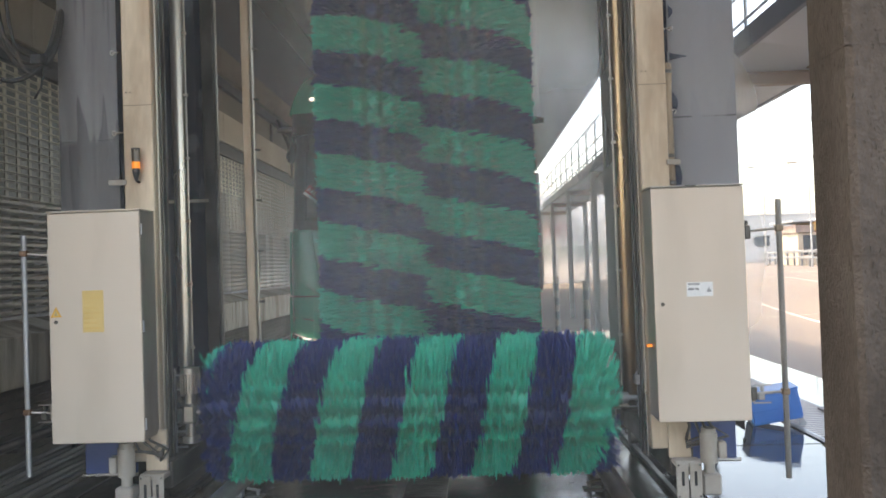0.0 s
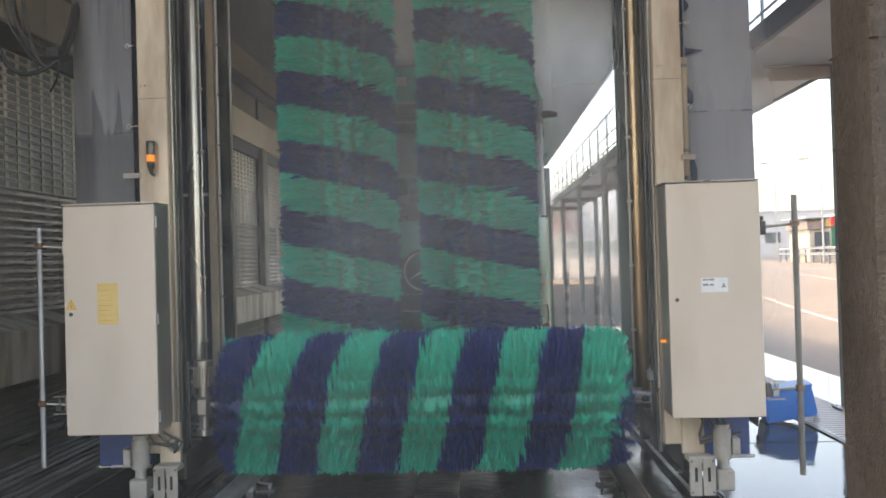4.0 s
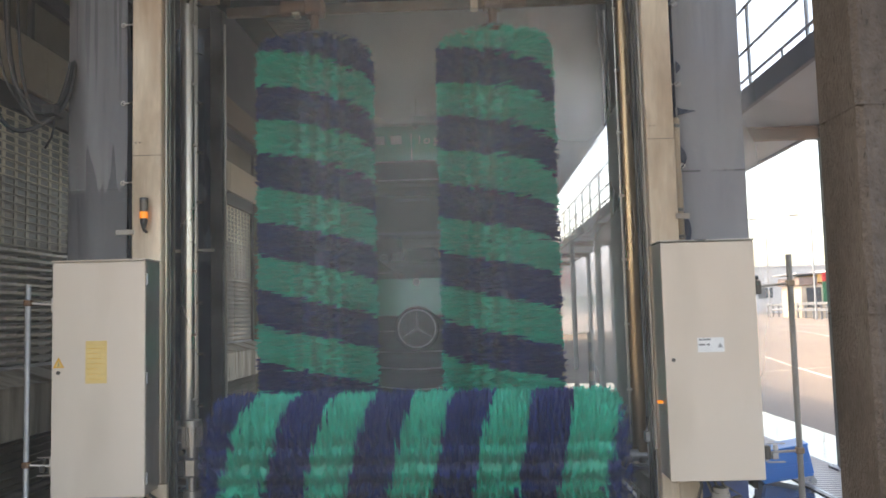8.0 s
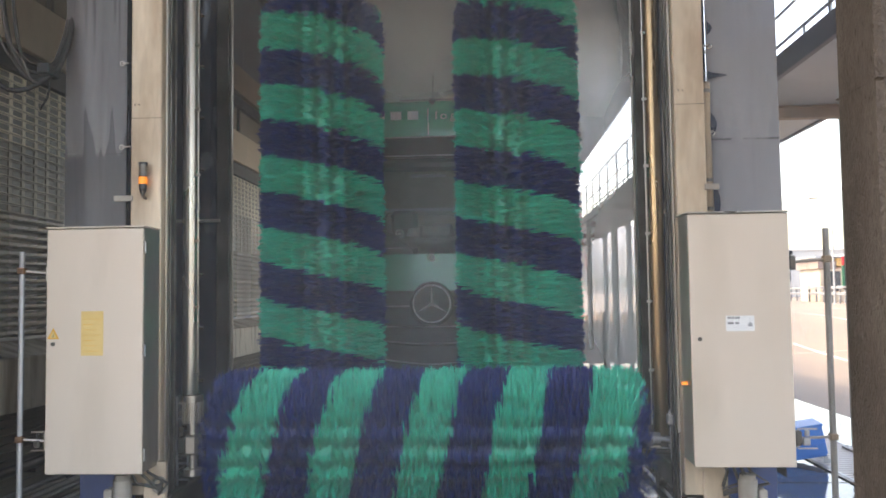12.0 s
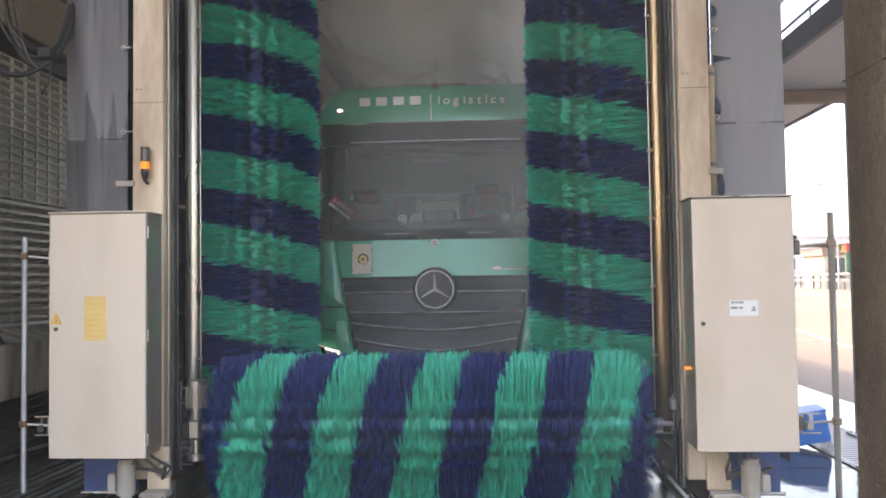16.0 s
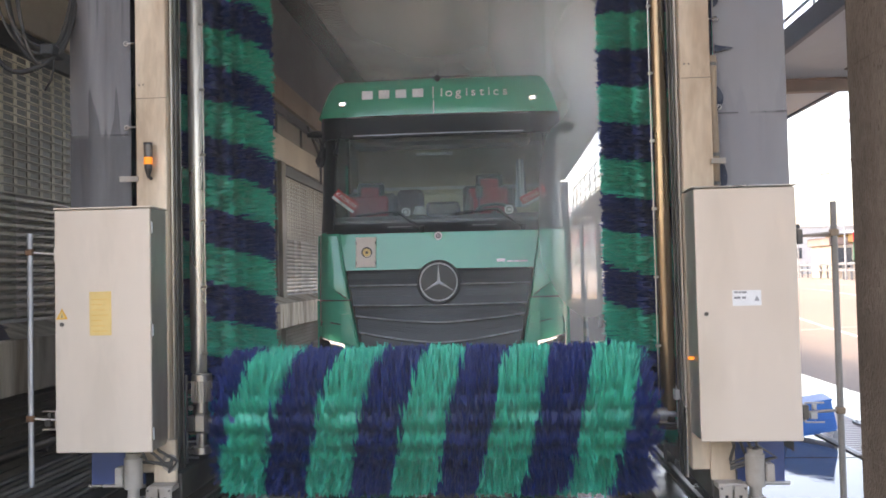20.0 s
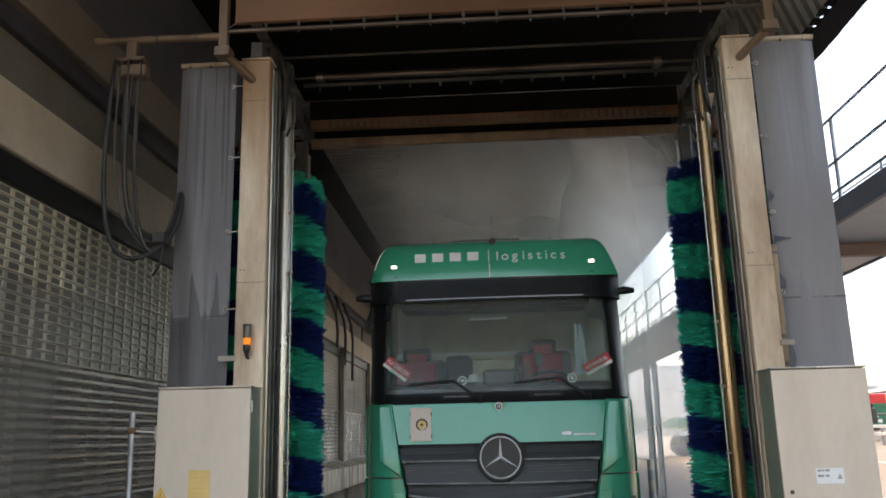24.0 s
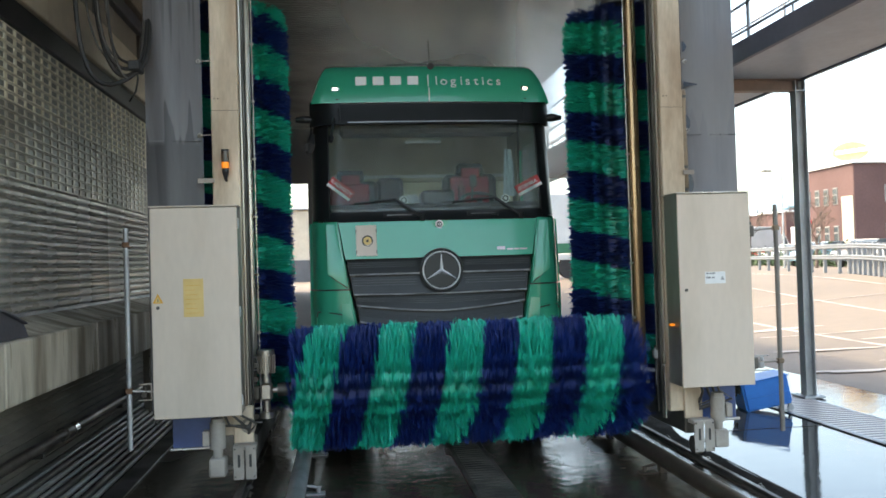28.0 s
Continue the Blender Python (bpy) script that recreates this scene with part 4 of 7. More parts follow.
def leg(side):
    """One leg: front and rear columns, guide rails, side sheet, tarpaulin and running gear. side: -1 closed side, 1 open side."""
    L = side < 0
    fx0, fx1 = (-2.0, -1.775) if L else (1.868, 2.075)
    col = part("front_column", Shape().box(fx0, fx1, 0.3, 0.46, 0.42, 4.96, 0.008), M_COLUMNBROWN if L else M_COLUMN, gantry, "scale-stained stainless front column")
    for z in (1.7, 3.2, 4.7):
        part("joint_strip", Shape().box(fx0 - 0.001, fx1 + 0.001, 0.2985, 0.3, z - 0.1, z - 0.096, 0.0004), M_DARKSTEEL, col)
        for dx in (0.03, 0.06):
            part("rivet", Shape().rod((fx0 + dx, 0.296, z), (fx0 + dx, 0.3, z), 0.006, 8), M_DARKSTEEL, col)
    part("cap_plate", Shape().box(fx0 - 0.01, fx1 + 0.01, 0.29, 0.47, 4.962, 4.975, 0.003), M_COLUMN, col)
    ix = fx1 if L else fx0
    d = 1 if L else -1
    part("guide_rail", Shape().box(ix + d * 0.006, ix + d * 0.02, 0.36, 0.44, 0.35, 4.9, 0.003), M_STEEL, gantry)
    part("guide_channel", Shape().box(ix + d * 0.022, ix + d * 0.036, 0.4, 0.5, 0.35, 4.9, 0.004), M_DARKSTEEL, gantry)
    part("chain", Shape().rod((ix + d * 0.045, 0.46, 0.4), (ix + d * 0.045, 0.46, 4.85), 0.006, 6), M_DARKSTEEL, gantry)
    rx = -1.95 if L else 2.0
    part("rear_column", Shape().box(rx - 0.06, rx + 0.06, 2.2, 2.31, 0.25, 4.95, 0.008), M_DARKSTEEL, gantry, "dirty dark rear column")
    part("rear_guide", Shape().rod((rx + d * 0.085, 2.22, 0.4), (rx + d * 0.085, 2.22, 4.8), 0.012, 8), M_STEEL, gantry)
    sx = -2.54 if L else 2.605
    side_sheet = Shape()
    side_sheet.sheet(lambda u, v: (sx + 0.012 * math.sin(9 * u + 3 * v) * math.sin(5 * v), 0.47 + 1.8 * u, 0.5 + 4.3 * v), 12, 20)
    part("side_sheet", side_sheet, M_NAVY, gantry, "wet dark navy splash sheet")
    b0, b1 = (sx, rx - 0.06) if L else (rx + 0.06, sx)
    back_sheet = Shape()
    for f in (0, 1):
        back_sheet.sheet(lambda u, v: (b0 + (b1 - b0) * (1 - u if f else u), 2.31 + 0.006 * f + 0.01 * math.sin(9 * u + 2 * v), 0.45 + 4.35 * v), 10, 20)
    part("back_sheet", back_sheet, M_NAVY, gantry, "wet dark navy splash sheet")
    # round lift tube
    px, py = (-1.79, 0.92) if L else (1.85, 0.95)
    tube = part("lift_tube", Shape().rod((px, py, 1.06 if L else 0.72), (px, py, 4.84), 0.056, 20), M_STEEL if L else M_COPPER, gantry, "bright stainless tube" if L else "brown scaled tube")
    part("tube_cap", Shape().rod((px, py, 4.84), (px, py, 4.87), 0.062, 20), M_STEEL, tube)
    foot = part("tube_foot", Shape().rod((px, py, 0.6), (px, py, 0.76 if not L else 1.08), 0.045, 14).rod((px, py, 0.585), (px, py, 0.615), 0.08, 18), M_STEEL if L else M_DARKSTEEL, tube)
    part("flange_ring", Shape().ring((px, py, 0.632), (0, 0, 1), 0.072, 0.008, 20, 6), M_GALV, foot)
    part("wire", Shape().rod((px + d * 0.075, py - 0.03, 0.8), (px + d * 0.075, py - 0.03, 4.85), 0.006, 6), M_STEEL, tube)
    for i in range(7):
        part("wire_clip", Shape().box(px + d * 0.05, px + d * 0.09, py - 0.045, py - 0.02, 1.2 + i * 0.52, 1.22 + i * 0.52, 0.002), M_STEEL, tube)
    part("tube_bracket", Shape().prism([(px - d * 0.1, 4.75), (px - d * 0.02, 4.75), (px - d * 0.02, 4.42)], "y", py - 0.04, py + 0.04), M_COLUMN, gantry)
    part("top_hose", Shape().pipe([(px + d * 0.02, py - 0.06, 4.5), (px + d * 0.1, py - 0.1, 4.62), (px + d * 0.09, py - 0.1, 4.85), (px - d * 0.02, py - 0.05, 5.0)], 0.012), M_CABLE, gantry)
    part("cross_stay", Shape().box(*((-2.52, -1.97) if L else (2.02, 2.58)), 2.18, 2.198, 2.515, 2.545, 0.003), M_WHITEPAINT, gantry)
    # tarpaulin hung from a rod
    tx0, tx1 = (-2.546, -2.085) if L else (2.125, 2.615)
    rod_z = 5.0
    rodpart = part("tarp_rod", Shape().rod((fx0 - 0.02 if L else fx1 + 0.02, 0.44, rod_z), (tx0 - 0.02 if L else tx1 + 0.02, 0.44, rod_z), 0.022, 12), M_COLUMN, gantry)
    sh = Shape()
    for face in (0, 1):
        sh.sheet(lambda u, v: (tx0 + (tx1 - tx0) * (1 - u if face else u),
                               0.4 + 0.006 * face + 0.008 * math.sin(7 * u + 2.2 * v) + 0.006 * math.sin(3 * v + 11 * u) - 0.01 * math.sin(math.pi * u),
                               0.62 + (rod_z - 0.05 - 0.62) * v), 14, 50)
    tarp = part("tarpaulin", sh, M_TARP if L else M_TARPPALE, gantry, "grey-blue splash tarpaulin with water streaks")
    part("seam", Shape().box(tx0 + 0.006, tx1 - 0.006, 0.385, 0.388, 2.86, 2.872, 0.001), M_TARP, tarp)
    if not L:
        for z, w, h in ((2.97, 0.05, 0.1), (3.32, 0.13, 0.035), (3.66, 0.035, 0.05), (2.42, 0.06, 0.16)):
            curve = [(tx0 + 0.004 + w * math.sin(math.pi * i / 12) ** (1 if h > 0.04 else 3), z - h + 2 * h * i / 12) for i in range(13)]
            part("worn_patch", Shape().prism(curve, "y", 0.381, 0.385), M_NAVY, tarp, "dark wet worn patch")
    for i in range(7):
        z = 1.05 + i * 0.62
        a, b = (tx1 - 0.02, fx0) if L else (fx1, tx0 + 0.02)
        part("lacing", Shape().rod((a, 0.385, z), (b, 0.38, z + 0.004), 0.005, 6).ring(((tx1 - 0.02) if L else (tx0 + 0.02), 0.384, z), (0, 1, 0), 0.016, 0.004, 14, 6), M_STEEL, tarp)
    for i in range(3):
        x = tx0 + 0.06 + i * (tx1 - tx0 - 0.12) / 2
        part("hook", Shape().rod((x, 0.41, rod_z - 0.05), (x, 0.43, rod_z), 0.008, 6), M_STEEL, rodpart)
    if not L:
        # dark filler behind the gap, added so no daylight shows through
        part("gap_filler", Shape().box(2.07, 2.13, 0.45, 0.458, 0.62, 4.94, 0.002), M_NAVY, gantry, "dark strip added to fill the gap beside the column")
        wrap = part("wrapped_pipe", Shape().pipe([(2.098, 0.365, 2.32), (2.1, 0.362, 2.7), (2.094, 0.366, 2.95), (2.1, 0.363, 3.22), (2.1, 0.37, 3.26)], 0.034, 12), M_TANWRAP, gantry, "yellowed wrapped pipe beside the column")
        for z in (2.36, 2.56, 3.19):
            part("strap", Shape().rod((2.098, 0.364, z), (2.098, 0.364, z + 0.025), 0.039, 12), M_DARKSTEEL, wrap)
    part("short_stay", Shape().box(*((tx1 - 0.03, fx0 + 0.02) if L else (fx1 - 0.02, tx0 + 0.03)), 0.28, 0.3, 2.5, 2.54, 0.003), M_WHITEPAINT, gantry)
    part("blue_sheet", Shape().box(*((-2.38, -1.98) if L else (2.12, 2.5)), 0.36, 0.375, 0.32, 0.66, 0.004), M_BLUESHEET, gantry, "blue plastic splash sheet")
    part("skirt_bar", Shape().rod((-2.4, 0.36, 0.315) if L else (2.08, 0.36, 0.315), (-1.98, 0.36, 0.315) if L else (2.53, 0.36, 0.315), 0.013), M_STEEL, gantry)
    # running gear
    bx = -1.775 if L else 2.085
    sill = part("sole_beam", Shape().box(bx - 0.085, bx + 0.085, 0.3, 2.35, 0.22, 0.42, 0.01), M_DARKSTEEL, gantry, "dark sole beam over the rail")
    part("corner_plate", Shape().box(bx - 0.1, bx + 0.06, 0.26, 0.3, 0.36, 0.66, 0.006), M_COLUMN, sill)
    for y in (0.28, 2.2):
        part("wheel", Shape().rod((bx - 0.035, y, 0.125), (bx + 0.035, y, 0.125), 0.08, 18), M_DARKSTEEL, sill)
    plate = Shape().box(bx - 0.09, bx - 0.006, 0.1, 0.115, 0.1, 0.36, 0.004).box(bx + 0.006, bx + 0.09, 0.1, 0.115, 0.1, 0.36, 0.004)
    plate.box(bx - 0.092, bx + 0.092, 0.115, 0.24, 0.33, 0.37, 0.006)
    wh = part("wheel_guard", plate, M_WHITEPAINT, sill, "slotted white steel wheel guard")
    for dx in (-0.045, 0.045):
        part("slot", Shape().box(bx + dx - 0.01, bx + dx + 0.01, 0.0975, 0.0995, 0.2, 0.3, 0.001), M_BLACK, wh)
    for dx in (-0.075, 0.075):
        for z in (0.125, 0.345):
            part("bolt", Shape().rod((bx + dx, 0.094, z), (bx + dx, 0.1, z), 0.008, 6), M_DARKSTEEL, wh)
    mx = bx - 0.22 if L else bx + 0.17
    mo = part("drive_motor", Shape().rod((mx, 0.2, 0.34), (mx, 0.2, 0.55), 0.062, 16).rod((mx, 0.2, 0.55), (mx, 0.2, 0.585), 0.052, 16), M_WHITEPAINT, sill, "dull white upright drive motor")
    part("gearbox", Shape().box(mx - 0.065, mx + 0.065, 0.13, 0.27, 0.12, 0.27, 0.012).rod((mx, 0.2, 0.26), (mx, 0.2, 0.35), 0.04, 12), M_WHITEPAINT, mo)
    part("terminal_box", Shape().box(mx - 0.115 if L else mx + 0.06, mx - 0.06 if L else mx + 0.115, 0.15, 0.24, 0.37, 0.49, 0.008), M_WHITEPAINT, mo)
    part("shaft", Shape().rod((mx, 0.2, 0.19), (bx, 0.28, 0.14), 0.015, 8), M_STEEL, mo)
    for i in range(4):
        x = bx - 0.24 + 0.06 * i if L else bx + 0.02 + 0.05 * i
        part("cable", Shape().pipe([(x, 0.2, 0.66), (x + 0.02, 0.2, 0.6), (x + 0.05 * i, 0.22, 0.52), (bx + 0.02, 0.24, 0.5 - 0.02 * i), (bx + 0.05, 0.28, 0.56)], 0.011, 6), M_CABLE, mo)
    if L:
        part("cable_eye", Shape().ring((bx + 0.02, 0.255, 0.5), (0, 1, 0), 0.05, 0.012, 20, 6), M_WHITEPAINT, sill)
    # guard pole before the leg
    qx = -2.63 if L else 2.75
    q0, q1 = (0.4, 2.13) if L else (0.26, 2.2)
    pole = part("feeler_pole", Shape().rod((qx, 0.02, q0), (qx, 0.02, q1), 0.02, 12), M_GALV if L else M_POLE, gantry, "thin galvanised feeler pole")
    for z in (2.0, 0.86):
        inner = -2.44 if L else 2.51
        part("pole_arm", Shape().rod((qx, 0.02, z), (inner, 0.06, z - 0.02), 0.009, 8).rod((inner - 0.03 * side * -1, 0.05, z - 0.07), (inner - 0.03 * side * -1, 0.05, z + 0.03), 0.008, 6), M_STEEL, pole)
        part("pole_clamp", Shape().box(qx - 0.026, qx + 0.026, -0.005, 0.045, z - 0.022, z + 0.022, 0.006), M_RUSTBEAM if L else M_TANWRAP, pole)
    if not L:
        for z in (1.98, 0.85):
            part("switch_block", Shape().box(2.516, 2.556, 0.02, 0.08, z - 0.05, z + 0.045, 0.006), M_DARKSTEEL, pole)
    k = Shape()
    a, b = (-2.565, -2.465) if L else (2.535, 2.66)
    e = b if L else a
    k.box(a, b, 0.04, 0.052, 0.775, 0.785, 0.002).box(a, b, 0.04, 0.052, 0.9, 0.91, 0.002).box(e - 0.01, e, 0.04, 0.052, 0.785, 0.9, 0.002)
    part("switch_frame", k, M_STEEL if L else M_POST, pole)
    part("limit_switch", Shape().box((a + b) / 2 - 0.03, (a + b) / 2 + 0.015, 0.03, 0.07, 0.8, 0.85, 0.006).rod(((a + b) / 2, 0.05, 0.86), ((a + b) / 2, 0.05, 0.895), 0.016, 10), M_DARKSTEEL if L else M_POST, pole)


leg(-1)
leg(1)


def portal_head():
    head = part("head_beam", Shape().box(-2.0, 2.105, 0.05, 0.075, 5.165, 5.515, 0.008), M_RUSTBEAM, gantry, "rust-brown sheet metal head beam")
    part("lower_flange", Shape().box(-2.0, 2.105, 0.0755, 0.1, 5.165, 5.19, 0.006), M_RUSTBEAM, head)
    part("upper_flange", Shape().box(-2.0, 2.105, 0.0755, 0.34, 5.49, 5.515, 0.006), M_RUSTBEAM, head)
    part("spray_bar", Shape().rod((-2.1, 0.06, 5.095), (2.16, 0.06, 5.1), 0.02, 10), M_OLDSTEEL, gantry, "front spray bar with nozzles")
    for i in range(15):
        x = -1.75 + i * 0.262
        part("nozzle", Shape().rod((x, 0.06, 5.06), (x, 0.06, 5.15), 0.01, 6).rod((x, 0.06, 5.12), (x, 0.06, 5.165), 0.014, 6), M_DARKSTEEL, head)
    for sx, x in ((-1, -2.09), (1, 2.16)):
        post = part("head_post", Shape().box(x - 0.035, x + 0.035, 0.03, 0.1, 4.94, 5.52, 0.006), M_OLDPIPE, gantry)
        part("post_top", Shape().box(min(x, x - sx * 0.14), max(x, x - sx * 0.14), 0.04, 0.09, 5.48, 5.52, 0.004), M_OLDPIPE, post)
        part("post_foot", Shape().box(x - 0.06, x + 0.06, 0.02, 0.16, 4.88, 4.96, 0.006), M_OLDPIPE, post)
        part("post_gusset", Shape().rod((x - sx * 0.02, 0.09, 4.9), (x - sx * 0.2, 0.36, 4.76), 0.035, 8), M_OLDPIPE, post)
        part("post_diagonal", Shape().rod((x - sx * 0.02, 0.07, 5.12), (x - sx * 0.28, 0.09, 5.3), 0.008, 6), M_DARKSTEEL, post)
        sideb = part("side_beam", Shape().box(x - sx * 0.2 - 0.05, x - sx * 0.2 + 0.05, 0.3, 2.35, 4.98, 5.12, 0.008), M_DARKSTEEL, gantry)
        for i in range(5):
            part("beam_rib", Shape().box(x - sx * 0.2 - 0.06, x - sx * 0.2 + 0.06, 0.45 + 0.33 * i, 0.47 + 0.33 * i, 4.96, 5.14, 0.003), M_DARKSTEEL, sideb)
        part("pulley", Shape().rod((x - sx * 0.34, 0.95, 5.14), (x - sx * 0.3, 0.95, 5.14), 0.07, 16), M_STEEL, sideb)
        part("valve_block", Shape().box(x - sx * 0.32 - 0.05, x - sx * 0.32 + 0.05, 0.7, 0.86, 5.0, 5.13, 0.006), M_DARKSTEEL, sideb)
        for i in range(3):
            part("head_cable", Shape().pipe([(x - sx * 0.3, 0.5 + 0.1 * i, 5.2), (x - sx * 0.36, 0.6 + 0.1 * i, 5.0), (x - sx * 0.34, 0.7, 4.7 - 0.1 * i), (x - sx * 0.3, 0.75, 4.5)], 0.012, 6), M_RUBBER, sideb)
    part("top_sheet", Shape().box(-1.95, 2.05, 0.34, 2.35, 5.46, 5.48, 0.004), M_DULLBLACK, gantry, "dark cover sheet over the portal")
    part("rear_sheet", Shape().box(-1.9, 2.0, 2.36, 2.375, 4.96, 5.46, 0.004), M_DULLBLACK, gantry, "dark sheet closing the portal's back")
    part("tie_rod", Shape().rod((-1.9, 1.0, 5.31), (1.95, 1.0, 5.31), 0.014, 8), M_DARKSTEEL, gantry)
    lift = part("lift_shaft", Shape().rod((-1.55, 1.0, 5.1), (1.55, 1.0, 5.105), 0.03, 14).rod((-1.85, 1.0, 5.1), (1.9, 1.0, 5.105), 0.014, 8), M_OLDSTEEL, gantry, "brown lifting shaft")
    for x in (-1.5, 1.5):
        part("shaft_collar", Shape().rod((x - 0.03, 1.0, 5.1), (x + 0.03, 1.0, 5.1), 0.055, 14), M_DARKSTEEL, lift)
    roof_bar = part("roof_spray_bar", Shape().rod((-1.7, 1.2, 5.12), (1.85, 1.2, 5.12), 0.022, 10), M_DARKSTEEL, gantry, "roof spray bar")
    for i in range(12):
        part("nozzle", Shape().rod((-1.55 + i * 0.28, 1.2, 5.06), (-1.55 + i * 0.28, 1.2, 5.12), 0.012, 6), M_DARKSTEEL, roof_bar)
    tr = part("trolley_beam", Shape().box(-1.8, 1.9, 1.95, 2.03, 4.98, 5.08, 0.006), M_RUSTBEAM, gantry, "rusty toothed trolley beam")
    for i in range(48):
        part("tooth", Shape().box(-1.6 + i * 0.07, -1.565 + i * 0.07, 1.935, 1.95, 4.985, 5.05, 0.003), M_DARKSTEEL, tr)
    part("rear_beam", Shape().box(-1.85, 1.95, 2.22, 2.28, 4.88, 4.98, 0.006), M_OLDPIPE, gantry)
    # cable trolley arm with hanging loops
    arm = part("cable_arm", Shape().rod((-3.13, 0.06, 5.06), (-2.1, 0.06, 5.055), 0.032, 12), M_OLDPIPE, gantry, "pipe arm carrying the trailing cables")
    for x in (-2.62, -2.3):
        part("arm_clip", Shape().rod((x - 0.012, 0.06, 5.06), (x + 0.012, 0.06, 5.06), 0.04, 12), M_DARKSTEEL, arm)
    part("cable_saddle", Shape().box(-2.95, -2.7, 0.0, 0.12, 4.86, 4.89, 0.005).box(-2.86, -2.78, 0.02, 0.1, 4.89, 5.03, 0.006).box(-2.88, -2.68, -0.02, 0.1, 4.72, 4.82, 0.012), M_OLDPIPE, arm)
    clamp = Vector((-2.56, 0.2, 3.44))
    part("cable_clamp", Shape().box(clamp.x - 0.05, clamp.x + 0.04, 0.12, 0.3, 3.4, 3.48, 0.01), M_RUBBER, arm)
    for i in range(7):
        x, y = -2.92 + 0.035 * i, -0.02 + 0.03 * (i % 3)
        p = [Vector((x, y, 4.86)), Vector((x - 0.1 + 0.04 * (i % 4), y, 3.55 + 0.12 * (i % 3))), Vector((x - 0.02 + 0.05 * (i % 3), y + 0.05, 3.02 + 0.13 * ((i * 3) % 5))), clamp + Vector((0, 0.02 * (i % 3), 0.015 * (i - 3)))]
        q = [p[3], p[3] + (p[3] - p[2]) * 0.35, Vector((-2.5 - 0.04 * (i % 2), 0.5, 3.9)), Vector((-2.58, 0.56 + 0.03 * (i % 4), 4.6))]
        pts = []
        for c in (p, q):
            for j in range(0 if c is p else 1, 17):
                u = j / 16
                pts.append(c[0] * (1 - u) ** 3 + c[1] * (3 * u * (1 - u) ** 2) + c[2] * (3 * u * u * (1 - u)) + c[3] * u ** 3)
        part("trailing_cable", Shape().pipe(pts, (0.018, 0.009, 0.02, 0.01, 0.016, 0.012, 0.007)[i], 8), M_CABLE if i % 2 else M_RUBBER, arm)
    part("loose_end", Shape().pipe([clamp, clamp + Vector((0.01, 0, -0.1)), clamp + Vector((-0.01, 0, -0.2)), clamp + Vector((-0.06, 0, -0.28))], 0.008, 6), M_RUBBER, arm)


portal_head()


def beacon():
    b = part("beacon", Shape().rod((-1.887, 0.25, 2.585), (-1.887, 0.25, 2.615), 0.028, 14).rod((-1.887, 0.25, 2.52), (-1.887, 0.25, 2.585), 0.008, 14, 0, 0.028).rod((-1.887, 0.25, 2.53), (-1.887, 0.3, 2.52), 0.012, 8), M_BLACK, gantry, "signal beacon with a lit amber lens")
    part("amber_lens", Shape().rod((-1.887, 0.25, 2.615), (-1.887, 0.25, 2.665), 0.03, 16), M_AMBER, b)
    part("clear_lens", Shape().rod((-1.887, 0.25, 2.667), (-1.887, 0.25, 2.755), 0.03, 16), M_SMOKED, b)
    part("lens_cap", Shape().rod((-1.887, 0.25, 2.757), (-1.887, 0.25, 2.77), 0.032, 16), M_BLACK, b)


beacon()

# cross brush at the front
HB = (-1.397, 0.56, 0.739)
cross_brush = part("cross_brush", brush_mesh(2.96, True, 3, 0.522, 0.6, -0.12, 0.115, (0.02, 0.04), 0.75), None, gantry, "cross brush in teal and navy spiral stripes")
cross_brush.location = HB


